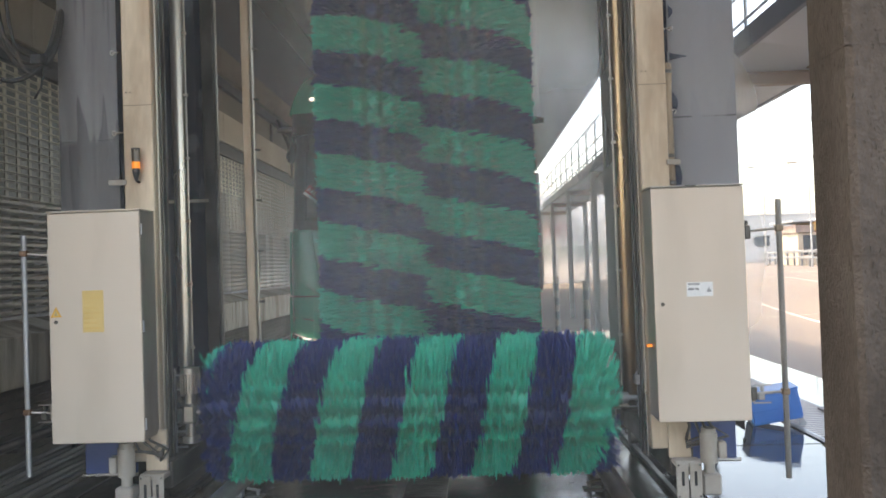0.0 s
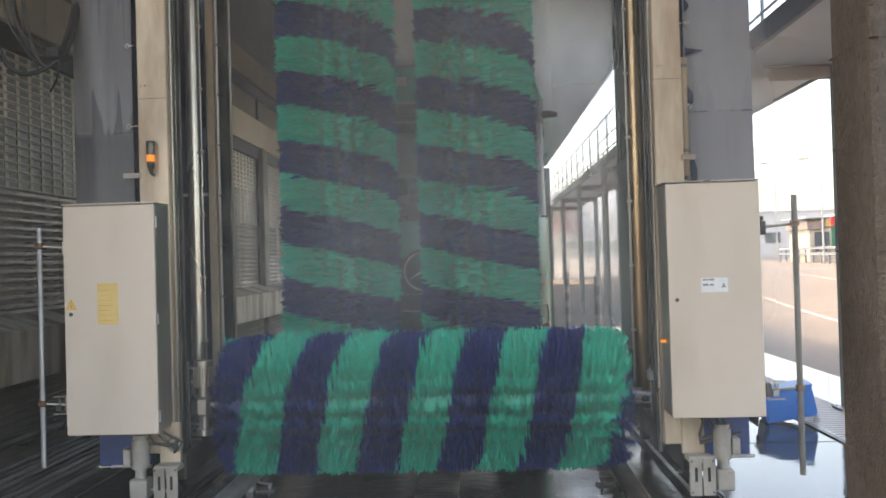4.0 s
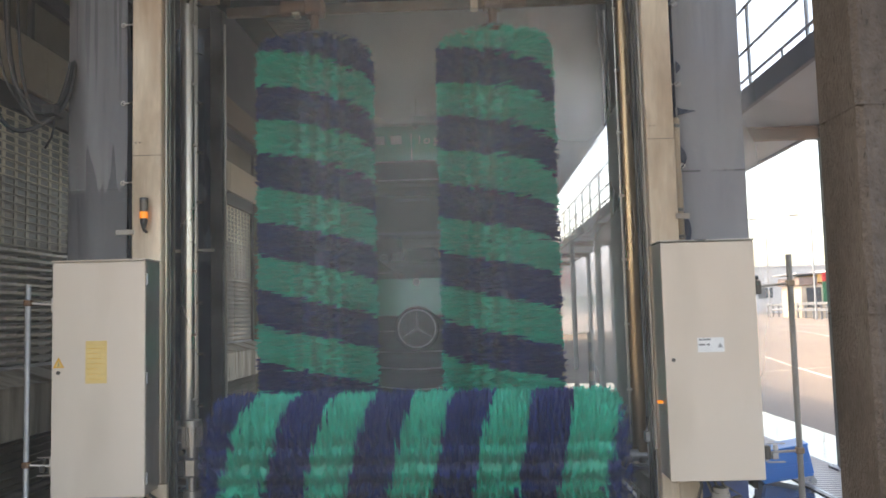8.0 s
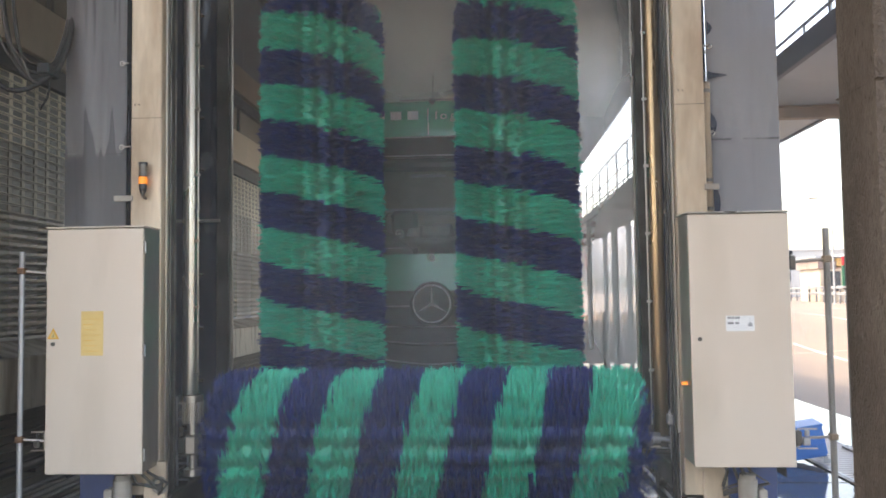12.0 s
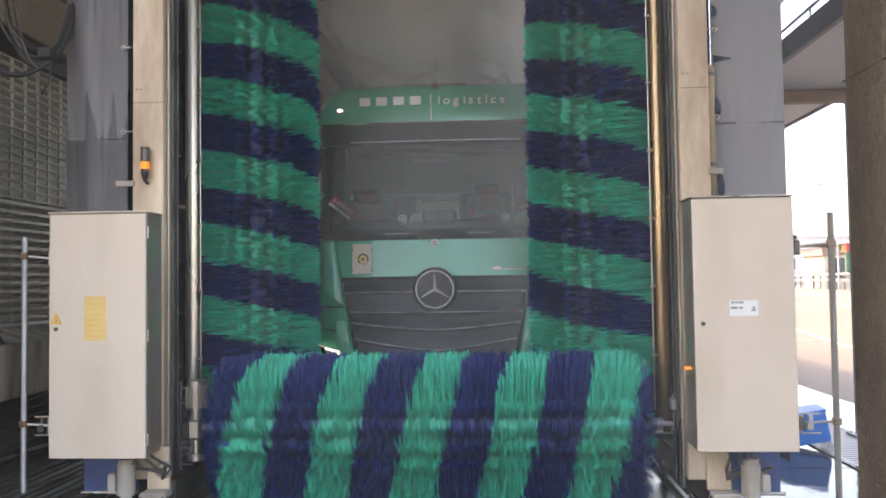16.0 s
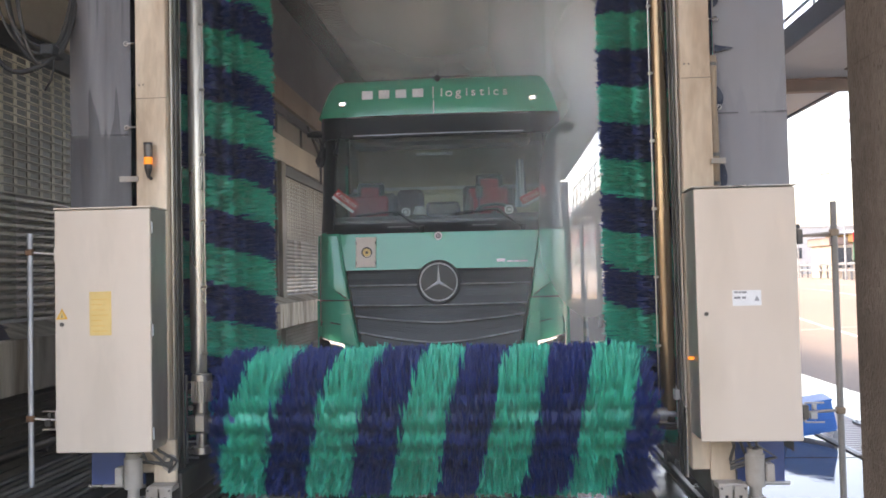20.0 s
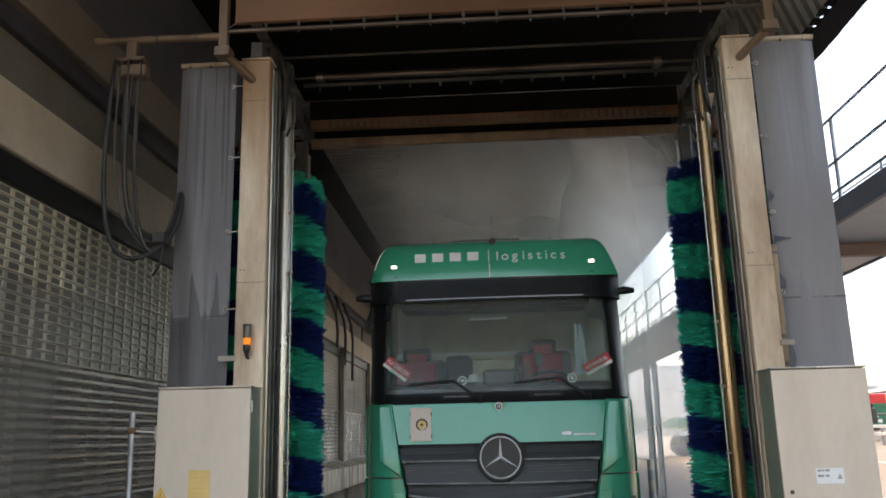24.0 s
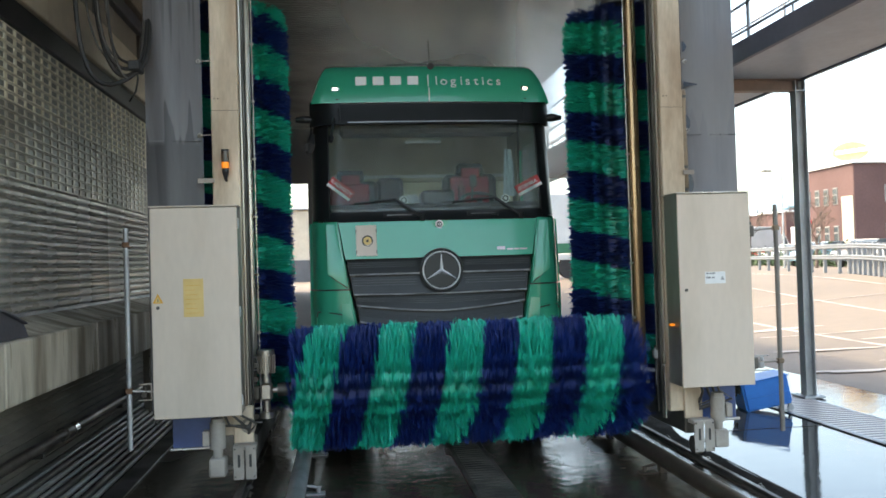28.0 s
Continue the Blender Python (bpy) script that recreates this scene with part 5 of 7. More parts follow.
def cross_brush_drive():
    mo = part("brush_motor", Shape().rod((-1.6, 0.3, 0.93), (-1.6, 0.3, 1.08), 0.06, 18).rod((-1.6, 0.3, 1.08), (-1.6, 0.3, 1.13), 0.072, 18), M_STEEL, gantry, "finned stainless brush motor")
    for i in range(18):
        a = 2 * math.pi * i / 18
        part("fin", Shape().box(0.056, 0.077, -0.004, 0.004, 0.93, 1.09, 0.001, turn=pose(-1.6, 0.3, 0, 0, 0, math.degrees(a))), M_STEEL, mo)
    part("gearbox", Shape().rod((-1.6, 0.3, 0.84), (-1.6, 0.3, 0.93), 0.042, 14).box(-1.65, -1.55, 0.24, 0.36, 0.7, 0.85, 0.018).rod((-1.6, 0.3, 0.56), (-1.6, 0.3, 0.7), 0.03, 12).rod((-1.6, 0.3, 0.55), (-1.6, 0.3, 0.6), 0.065, 14), M_STEEL, mo)
    part("hub", Shape().rod((-1.55, 0.3, 0.785), (-1.5, 0.3, 0.785), 0.025, 12).rod((-1.5, 0.3, 0.785), (-1.38, 0.3, 0.785), 0.038, 16), M_STEEL, mo, "bright hub")
    x = -1.69
    k = Shape()
    for z in (0.5, 0.62, 0.8, 0.95, 1.06):
        k.box(x - 0.045, x + 0.045, 0.33, 0.35, z, z + 0.014, 0.003)
    k.box(x - 0.05, x - 0.035, 0.33, 0.35, 0.42, 1.12, 0.003).box(x + 0.03, x + 0.045, 0.33, 0.35, 0.6, 0.98, 0.003)
    c = part("lift_carriage", k, M_GALV, gantry, "small steel lift carriage")
    for z in (0.56, 0.88, 1.0):
        part("roller", Shape().rod((x, 0.3, z), (x, 0.37, z), 0.022, 10), M_DARKSTEEL, c)
    part("carriage_block", Shape().box(x - 0.03, x + 0.03, 0.3, 0.38, 0.7, 0.82, 0.008), M_DARKSTEEL, c)
    mo.location = c.location = (-0.03, 0.26, -0.045)
    # open side: bent flat bars, a pale switch head and dark guide shoes
    c = part("lift_carriage", Shape().box(1.8, 1.835, 0.35, 0.4, 0.46, 1.0, 0.005), M_DARKSTEEL, gantry, "lift carriage of bent steel bars")
    c.location = (0.03, 0.15, -0.02)
    for way in (((1.868, 0.97), (1.848, 0.967), (1.844, 0.9), (1.843, 0.83), (1.826, 0.79), (1.829, 0.745), (1.86, 0.735)),
                ((1.838, 0.875), (1.81, 0.873), (1.79, 0.868), (1.789, 0.75), (1.79, 0.66), (1.8, 0.638), (1.855, 0.636)),
                ((1.85, 0.72), (1.861, 0.7), (1.862, 0.6), (1.86, 0.49), (1.85, 0.47)),
                ((1.815, 0.72), (1.812, 0.68), (1.818, 0.65))):
        part("bent_bar", Shape().pipe([(a, 0.325, b) for a, b in way], 0.0075, 8), M_GALV, c)
    part("switch_head", Shape().box(1.765, 1.808, 0.3, 0.36, 0.888, 0.968, 0.008).rod((1.787, 0.33, 0.968), (1.787, 0.33, 0.985), 0.012, 10), M_POST, c, "pale grey switch head")
    for z in (0.555, 0.775, 0.915):
        part("guide_shoe", Shape().box(1.825, 1.86, 0.31, 0.36, z - 0.02, z + 0.02, 0.006).rod((1.842, 0.3, z), (1.842, 0.31, z), 0.012, 6), M_DARKSTEEL, c)
    for z in (0.64, 0.87):
        part("bar_bolt", Shape().rod((1.81, 0.305, z), (1.81, 0.33, z), 0.009, 6), M_GALV, c)
    b = part("end_bearing", Shape().rod((1.64, 0.3, 0.805), (1.712, 0.3, 0.805), 0.044, 18).rod((1.712, 0.3, 0.805), (1.8, 0.3, 0.8), 0.02, 12), M_GALV, gantry, "pale round end bearing")
    b.location = (0.045, 0.25, -0.045)
    part("bearing_foot", Shape().box(1.635, 1.71, 0.25, 0.35, 0.748, 0.758, 0.003), M_STEEL, b)


cross_brush_drive()


RY, RZ = 1.55, 0.5


def trolley(name_side):
    L = name_side < 0
    k = Shape().box(-0.24, 0.24, 1.8, 1.92, 4.86, 4.94, 0.008).box(-0.1, 0.1, RY - 0.1, 1.82, 4.84, 4.9, 0.008)
    t = part("brush_trolley", k, M_DARKSTEEL, gantry, "overhead brush trolley")
    part("gear_motor", Shape().box(-0.09, 0.09, RY - 0.08, RY + 0.1, 4.6, 4.76, 0.02).rod((0, RY, 4.44), (0, RY, 4.6), 0.04, 14).rod((-0.3 if L else 0.3, RY, 4.68), (-0.08 if L else 0.08, RY, 4.68), 0.07, 16), M_RUSTBEAM, t, "brown gear motor")
    part("hanger", Shape().box(-0.07, 0.07, RY - 0.05, RY + 0.05, 4.76, 4.85, 0.008), M_DARKSTEEL, t)
    part("mount_plate", Shape().rod((0, RY, 4.4), (0, RY, 4.43), 0.14, 20), M_DARKSTEEL, t)
    part("clamp_bolt", Shape().box(-0.2, -0.13, RY - 0.05, RY + 0.05, 4.6, 4.7, 0.01), M_COLUMN, t)
    roller = part("brush_roller", brush_mesh(3.77, False, 7 if L else 9, 0.52, 0.6, -0.04 if L else 0.1, 0.0, (0.05, 0.015), 0.72), None, t, "upright brush in teal and navy spiral stripes")
    roller.location = (0, RY, RZ)
    return t, roller


trolley_l, roller_l = trolley(-1)
trolley_r, roller_r = trolley(1)


spray_pole = part("spray_pole", Shape().box(-0.035, 0.035, 1.42, 1.48, 0.85, 4.9, 0.006), M_COLUMN, gantry, "stained stainless spray pole")
part("spray_tube", Shape().rod((0.06, 1.44, 0.85), (0.06, 1.44, 4.86), 0.014, 8), M_STEEL, spray_pole)
for i in range(9):
    part("nozzle", Shape().rod((0.06, 1.43, 1.1 + 0.45 * i), (0.1, 1.47, 1.1 + 0.45 * i), 0.012, 6), M_DARKSTEEL, spray_pole)
part("pole_hanger", Shape().box(-0.05, 0.12, 1.4, 1.95, 4.9, 4.96, 0.005), M_COLUMN, spray_pole)


# ---- the green tractor unit ----
truck = tagged(new("tractor_truck"), "green long-haul tractor truck with lit lamps being washed", "truck")
truck.location.y = -0.1
FRONT = [(0.3, 0.16), (0.45, 0.06), (0.8, 0.02), (1.2, 0.0), (1.72, 0.0), (1.84, 0.015), (2.2, 0.06), (2.28, 0.1), (3.22, 0.3), (3.4, 0.33)]


def front_y(z):
    return lerp_rows(FRONT, z)


def face(x, z, out=0.0, w=1.235, rc=0.3):
    """A point of the cab's front: bowed across, rounded into the sides."""
    a = abs(x)
    y = front_y(z) + 0.05 * (x / w) ** 2
    k = w - rc
    if a > k:
        y += rc - math.sqrt(max(0.0, rc * rc - (a - k) ** 2))
    return (x * (1 + out * 0.3), y - out, z)


def skin(x0, x1, z0, z1, out, thick=0.03, nu=16, nv=8, taper=(0, 0), curve=None, shear=(0, 0)):
    """A panel over the front, of some thickness: its edges x0..x1 move by taper towards the bottom."""
    s = Shape()
    def f(u, v, o):
        z = z0 + (z1 - z0) * v + (1 - v) * (shear[0] * (1 - u) + shear[1] * u)
        a, b = x0 + taper[0] * (1 - v), x1 + taper[1] * (1 - v)
        p = face(a + (b - a) * u, z, o)
        return (p[0], p[1] + (curve(u, v) if curve else 0), p[2])
    s.sheet(lambda u, v: f(u, v, out), nu, nv)
    s.sheet(lambda u, v: f(1 - u, v, out - thick), nu, nv)
    for v in (0, 1):
        s.sheet(lambda a, b: f(a if v == 0 else 1 - a, v, out - thick * (1 - b)), nu, 1, smooth=False)
    for u in (0, 1):
        s.sheet(lambda a, b: f(u, a if u else 1 - a, out - thick * (1 - b)), nv, 1, smooth=False)
    return s


def build_truck():
    # shell: sides, roof, back, floor
    side = Shape()
    for sx in (-1, 1):
        a, b = min(sx * 1.19, sx * 1.235), max(sx * 1.19, sx * 1.235)
        for prof in ([(0.36, 0.75), (2.3, 0.75), (2.3, 2.36), (0.44, 2.36), (0.36, 2.2)], [(1.7, 2.36), (2.3, 2.36), (2.3, 3.6), (1.9, 3.78), (1.7, 3.72)],
                     [(0.57, 3.1), (1.7, 3.1), (1.7, 3.72), (0.75, 3.45), (0.62, 3.3)], [(0.44, 2.36), (0.56, 2.36), (0.68, 3.1), (0.57, 3.1)]):
            side.prism(prof, "x", a, b)
    side.box(-1.235, 1.235, 2.26, 2.32, 0.75, 3.7, 0.02)
    side.box(-1.2, 1.2, 0.5, 2.3, 1.0, 1.1, 0.02)
    cab = part("cab_shell", side, M_TRUCK, truck, "green cab sides")
    for sx in (-1, 1):
        door = part("door", Shape().box(sx * 1.237, sx * 1.25, 0.55, 1.75, 1.1, 2.3, 0.006), M_TRUCK, cab)
        sw = part("side_window", Shape().box(min(sx * 1.21, sx * 1.216), max(sx * 1.21, sx * 1.216), 0.56, 1.7, 2.36, 3.1, 0.001), M_GLASS, cab)
        sw.visible_shadow = False
        part("door_handle", Shape().box(sx * 1.25, sx * 1.275, 1.5, 1.66, 1.9, 1.94, 0.006), M_BLACK, door)
    # roof fairing with its wide forehead
    fair = Shape()
    def roof(u, v):
        x = -1 + 2 * u
        w = 1.225 - 0.225 * v
        z = 3.42 + 0.45 * math.sin(v * math.pi / 2) + 0.012 * v * abs(x) ** 6
        y = 0.24 + 0.4 * v * v + 0.07 * x * x
        e = max(0.0, abs(x) - 0.94) / 0.06
        return (x * w, y + 0.03 * e * e, z)
    fair.sheet(roof, 40, 12)
    def top(u, v):
        p = Vector(roof(u, 1.0))
        return (p.x, p.y + (2.25 - p.y) * v, p.z + 0.05 * math.sin(v * math.pi) - 0.02 * v)
    fair.sheet(top, 40, 6)
    for u in (0.0, 1.0):
        fair.sheet(lambda a, b: (roof(u, b)[0] * (1 + 0.01 * a), roof(u, b)[1] + (2.25 - roof(u, b)[1]) * (a if u else 1 - a), roof(u, b)[2]), 8, 12)
    f = part("roof_fairing", fair, M_TRUCK, truck, "green roof fairing")
    part("roof_hatch_lip", Shape().box(-0.42, 0.3, 1.0, 1.05, 3.965, 3.985, 0.005), M_BLACK, f)
    for x in (-0.62, 0.62):
        part("roof_stub", Shape().rod((x, 0.8, 3.86), (x, 0.8, 3.95), 0.008, 6), M_BLACK, f)
    part("antenna", Shape().rod((0.0, 0.46, 3.84), (0.0, 0.52, 4.12), 0.0035, 6).rod((0, 0.36, 3.81), (0, 0.46, 3.84), 0.036, 14, 0, 0.028).rod((0, 0.46, 3.84), (0, 0.56, 3.87), 0.028, 14, 0, 0.01), M_BLACK, f)
    for x in (-0.98, 0.965):
        lamp = part("marker_lamp", Shape().box(x - 0.04, x + 0.04, 0.285, 0.33, 3.535, 3.585, 0.01), M_CHROME, f)
        part("lens", Shape().box(x - 0.02, x + 0.02, 0.278, 0.286, 3.548, 3.574, 0.006), M_LAMPGLOW, lamp, "lit warm white lens")
    # plain white blocks for the firm's name, a bar, and the word beside it
    def forehead(x, z):
        v = math.asin(min(1, max(0, (z - 3.42) / 0.45))) / (math.pi / 2)
        return roof((x / (1.225 - 0.225 * v) + 1) / 2, v)[1] - 0.007
    for x in (-0.775, -0.6, -0.425, -0.25):
        part("name_block", Shape().box(x, x + 0.11, forehead(x, 3.6) - 0.002, forehead(x, 3.6) + 0.01, 3.6, 3.685, 0.002), M_WHITELETTER, f)
    part("name_bar", Shape().box(-0.045, -0.035, forehead(0, 3.6) - 0.004, forehead(0, 3.6) + 0.03, 3.58, 3.7, 0.002).box(-0.04, -0.03, forehead(0, 3.5) - 0.004, forehead(0, 3.5) + 0.02, 3.43, 3.56, 0.002), M_WHITELETTER, f)
    x = 0.03
    for ch, w in zip("logistics", (0.052, 0.105, 0.1, 0.055, 0.09, 0.08, 0.055, 0.095, 0.08)):
        o = part("letter", lettering(ch, 0.142), None, f)
        o.data.materials.append(M_WHITELETTER)
        y = forehead(x, 3.61)
        o.matrix_basis = pose(x, y - 0.006, 3.596, -22, 0, 0)
        x += w
    # visor band, pillars and windscreen
    part("sun_visor", skin(-1.2, 1.2, 3.2, 3.41, 0.07, 0.05, 30, 5), M_VISOR, truck, "black sun visor band")
    part("visor_trim", skin(-0.84, 0.84, 3.212, 3.224, 0.086, 0.02, 24, 1), M_GALV, truck)
    for sx in (-1, 1):
        a, b = (-1.236, -1.065) if sx < 0 else (1.065, 1.236)
        part("screen_pillar", skin(a, b, 2.24, 3.3, 0.014, 0.04, 10, 10), M_VISOR, truck)
        part("visor_cheek", skin(min(sx * 0.92, sx * 1.22), max(sx * 0.92, sx * 1.22), 3.2, 3.46, 0.074, 0.05, 10, 5), M_VISOR, truck)
    ws = part("windscreen", skin(-1.125, 1.125, 2.3, 3.22, 0.004, 0.008, 30, 12), M_GLASS, truck, "wet laminated windscreen")
    ws.visible_shadow = False
    part("screen_sill", skin(-1.13, 1.13, 2.2, 2.31, 0.012, 0.04, 30, 4), M_VISOR, truck)
    for x in (-0.38, 0.45):
        slot = part("washer_slot", skin(x - 0.16, x + 0.16, 2.25, 2.295, 0.022, 0.02, 8, 2), M_BLACK, truck)
        part("slot_lip", skin(x - 0.12, x + 0.12, 2.266, 2.274, 0.034, 0.02, 8, 2), M_SLATGREY, slot)
    # wipers
    for x, tip in ((-0.16, -0.82), (0.82, 0.16)):
        p0, p1 = Vector(face(x, 2.24, 0.05)), Vector(face(x - 0.24, 2.42, 0.05))
        w = part("wiper", Shape().rod(p0, p1, 0.014, 8).rod(p0 - Vector((0, 0, 0.03)), p0 + Vector((0, -0.02, 0.03)), 0.025, 10), M_BLACK, truck)
        blade = [Vector(face(p1.x + (tip - p1.x) * i / 6, 2.43 - 0.04 * (i / 6), 0.03)) for i in range(7)]
        part("blade", Shape().pipe(blade, 0.011, 6), M_BLACK, w)
    # hood, badge and service plate
    part("hood_panel", skin(-0.975, 0.975, 1.845, 2.205, 0.034, 0.04, 30, 8, taper=(0.06, -0.06)), M_TRUCK, truck, "green front flap")
    badge = part("badge", Shape().rod((0, 0.006, 2.168), (0, 0.03, 2.168), 0.038, 24), M_WHITELETTER, truck, "small round badge")
    part("badge_ring", Shape().ring((0, 0.004, 2.168), (0, 1, 0), 0.02, 0.006, 24, 6).rod((0, 0.003, 2.168), (0, 0.007, 2.168), 0.008, 10), M_BLACK, badge)
    part("badge_seat", Shape().prism([(-0.09, 2.205), (-0.05, 2.14), (0, 2.12), (0.05, 2.14), (0.09, 2.205)], "y", 0.018, 0.03), M_TRUCK, truck)
    py = face(-0.708, 2.02, 0.05)[1]
    plate = part("service_plate", skin(-0.805, -0.612, 1.875, 2.172, 0.05, 0.02, 4, 4), M_BOX, truck, "white plate with a round yellow emblem")
    part("plate_disc", Shape().rod((-0.708, py - 0.004, 2.02), (-0.708, py + 0.004, 2.02), 0.052, 24).ring((-0.708, py - 0.003, 2.02), (0, 1, 0), 0.05, 0.005, 24, 6), M_BLACK, plate)
    part("plate_emblem", Shape().rod((-0.708, py - 0.008, 2.02), (-0.708, py - 0.004, 2.02), 0.04, 24), M_YELLOW, plate)
    part("plate_dot", Shape().rod((-0.708, py - 0.011, 2.02), (-0.708, py - 0.008, 2.02), 0.014, 12), M_BLACK, plate)
    for i in range(4):
        x0 = -0.808 + 0.193 * (i % 2)
        part("plate_edge", skin(x0, x0 + 0.009, 1.9 + 0.2 * (i // 2), 1.93 + 0.2 * (i // 2), 0.056, 0.01, 1, 1), M_DARKSTEEL, plate)
    for i, (a, b, z) in enumerate(((0.56, 0.64, 1.905), (0.66, 0.72, 1.9), (0.73, 0.78, 1.9), (0.79, 0.86, 1.9))):
        part("model_mark", skin(a, b, z - 0.004, z + 0.012 + (0.014 if i == 0 else 0), 0.042, 0.01, 3, 2), M_GALV, truck)
    # grille
    part("grille_back", skin(-0.87, 0.87, 0.98, 1.845, -0.02, 0.05, 30, 12, taper=(0.14, -0.14)), M_BLACK, truck)
    # five bowed blades, each recessed above and proud at its bright lower lip
    for top, low, bow0, bow1 in ((1.835, 1.695, 0.0, 0.0), (1.675, 1.505, 0.0, -0.01), (1.485, 1.4, -0.012, -0.075), (1.372, 1.24, -0.078, -0.11), (1.21, 1.02, -0.112, -0.06)):
        def blade(u, v, o, hgt):
            w = 0.915 - (1.84 - (top + (low - top) * v)) * 0.2
            x = w * (2 * u - 1)
            k = 1 - abs(x / w) ** 1.5
            return face(x, top + (low - top) * v + hgt + (bow0 + (bow1 - bow0) * v) * k, o)
        s = Shape()
        s.sheet(lambda u, v: blade(u, v, -0.012 + 0.04 * v, 0), 36, 6)
        s.sheet(lambda u, v: blade(1 - u, v, -0.02 + 0.035 * v, 0), 36, 2)
        g = part("grille_blade", s, M_GRILLE, truck)
        lip = Shape()
        lip.sheet(lambda u, v: blade(u, 1.0, 0.03 - 0.004 * math.cos(v * math.pi), 0.007 - 0.016 * v), 36, 3)
        lip.sheet(lambda u, v: blade(u, 1.0, 0.026 - 0.03 * v, -0.009), 36, 1)
        part("blade_lip", lip, M_SLATGREY, g)
        bits = Shape()
        for row, v in enumerate((0.22, 0.36, 0.5)):
            for i in range(78):
                u = (i + 0.5 + 0.5 * (row % 2)) / 79
                x, y, z = blade(u, v, -0.012 + 0.04 * v + 0.001, 0)
                if abs(x) > 0.24 or top < 1.5:
                    bits.box(x - 0.0065, x + 0.0065, y - 0.002, y + 0.004, z - 0.0045, z + 0.0045, 0.001)
        part("perforation", bits, M_PUNCHED if top > 1.4 else M_BLACK, g, kind="stuff")
    star = part("star_dish", Shape().rod((0, -0.06, 1.716), (0, 0.02, 1.716), 0.207, 40).ring((0, -0.06, 1.716), (0, 1, 0), 0.203, 0.012, 40, 8), M_GRILLE, truck, "round dark emblem dish")
    part("star_ring", Shape().ring((0, -0.075, 1.716), (0, 1, 0), 0.18, 0.0075, 48, 8), M_ARM, star, "chrome ring")
    for a in (90, 210, 330):
        c, s_ = math.cos(radians(a)), math.sin(radians(a))
        nx, nz = -s_, c
        tip, base = 0.176, 0.017
        o = Shape().add([(tip * c, -0.075, 1.716 + tip * s_), (nx * base, -0.075, 1.716 + nz * base), (-nx * base, -0.075, 1.716 - nz * base), (0, -0.083, 1.716), (-0.02 * c, -0.075, 1.716 - 0.02 * s_)],
                        [(0, 1, 3), (0, 3, 2), (1, 4, 3), (2, 3, 4), (0, 2, 4, 1)])
        part("star_arm", o, M_ARM, star)
    # corner panels, lamps, bumper
    for sx in (-1, 1):
        def flank(inner0, inner1, outer, z0, z1, o, thick, shear=0.0, nv=10, tilt=0.0):
            """A panel at the corner: its inner edge leans, its foot climbs towards the outside by shear, its inner edge is set back by tilt."""
            if sx < 0:
                return skin(-outer, -inner1, z0, z1, o, thick, 18, nv, taper=(0, inner1 - inner0), shear=(shear, 0), curve=lambda u, v: tilt * u)
            return skin(inner1, outer, z0, z1, o, thick, 18, nv, taper=(inner0 - inner1, 0), shear=(0, shear), curve=lambda u, v: tilt * (1 - u))
        up = part("corner_panel", flank(0.895, 0.985, 1.262, 1.56, 2.215, 0.03, 0.05), M_TRUCK, truck, "green corner air panel")
        inner = flank(0.898, 0.99, 1.075, 1.58, 2.19, 0.08, 0.06, 0.13, 10, 0.045)
        part("air_blade", inner, M_TRUCK, up)
        edge = [Vector(face(sx * x, z, o)) for x, z, o in ((0.9, 1.572, 0.05), (0.985, 1.635, 0.05), (1.075, 1.705, 0.05), (1.083, 1.9, 0.05), (1.083, 2.1, 0.05), (1.06, 2.195, 0.05))]
        part("blade_shadow_gap", Shape().pipe(edge, 0.006, 6), M_BLACK, up)
        part("panel_gap", flank(0.88, 0.89, 1.25, 1.545, 1.562, 0.02, 0.02, 0, 1), M_BLACK, up)
        low = part("lower_corner", flank(0.77, 0.885, 1.27, 0.92, 1.545, 0.032, 0.05), M_TRUCK, truck, "green lower corner panel")
        part("air_blade", flank(0.81, 0.872, 0.945, 1.1, 1.42, 0.085, 0.06, 0.06, 6, 0.045), M_TRUCK, low)
        lip = [Vector(face(sx * x, z, 0.036)) for x, z in ((0.88, 1.2), (0.91, 1.27), (0.95, 1.325), (1.05, 1.345), (1.19, 1.355), (1.205, 1.3), (1.2, 1.2))]
        part("recess_lip", Shape().pipe(lip, 0.009, 8), M_TRUCK, low)
        part("recess_gap", Shape().pipe([p + Vector((0, -0.002, -0.014)) for p in lip], 0.006, 6), M_BLACK, low)
        # lamp unit under a slanting brow
        def lamp_z(x):
            return 1.13 + 0.22 * (abs(x) - 0.94)
        def bent(x0, x1, lo, hi, o, thick=0.012):
            k = Shape()
            for oo, flip in ((o, 0), (o - thick, 1)):
                k.sheet(lambda u, v: (lambda x: face(x, lamp_z(x) + lo + (hi - lo) * v, oo))(sx * (x0 + (x1 - x0) * (1 - u if (sx < 0) != bool(flip) else u))), 10, 3)
            return k
        hl = part("headlight", bent(0.93, 1.17, -0.13, 0.0, 0.046, 0.03), M_SLATGREY, truck, "lit headlight unit")
        for lx in (1.0, 1.1):
            part("lamp_bowl", Shape().rod(Vector(face(sx * lx, lamp_z(lx) - 0.065, 0.06)), Vector(face(sx * lx, lamp_z(lx) - 0.065, 0.02)), 0.036, 20), M_CHROME, hl)
        part("day_strip", bent(0.935, 1.165, -0.02, -0.007, 0.066), M_DRL, hl, "lit daytime strip")
        part("day_strip", bent(0.935, 0.945, -0.12, -0.022, 0.066), M_DRL, hl)
        gl = part("cover_glass", bent(0.93, 1.2, -0.13, 0.0, 0.08, 0.004), M_CLEAR, hl)
        gl.visible_shadow = False
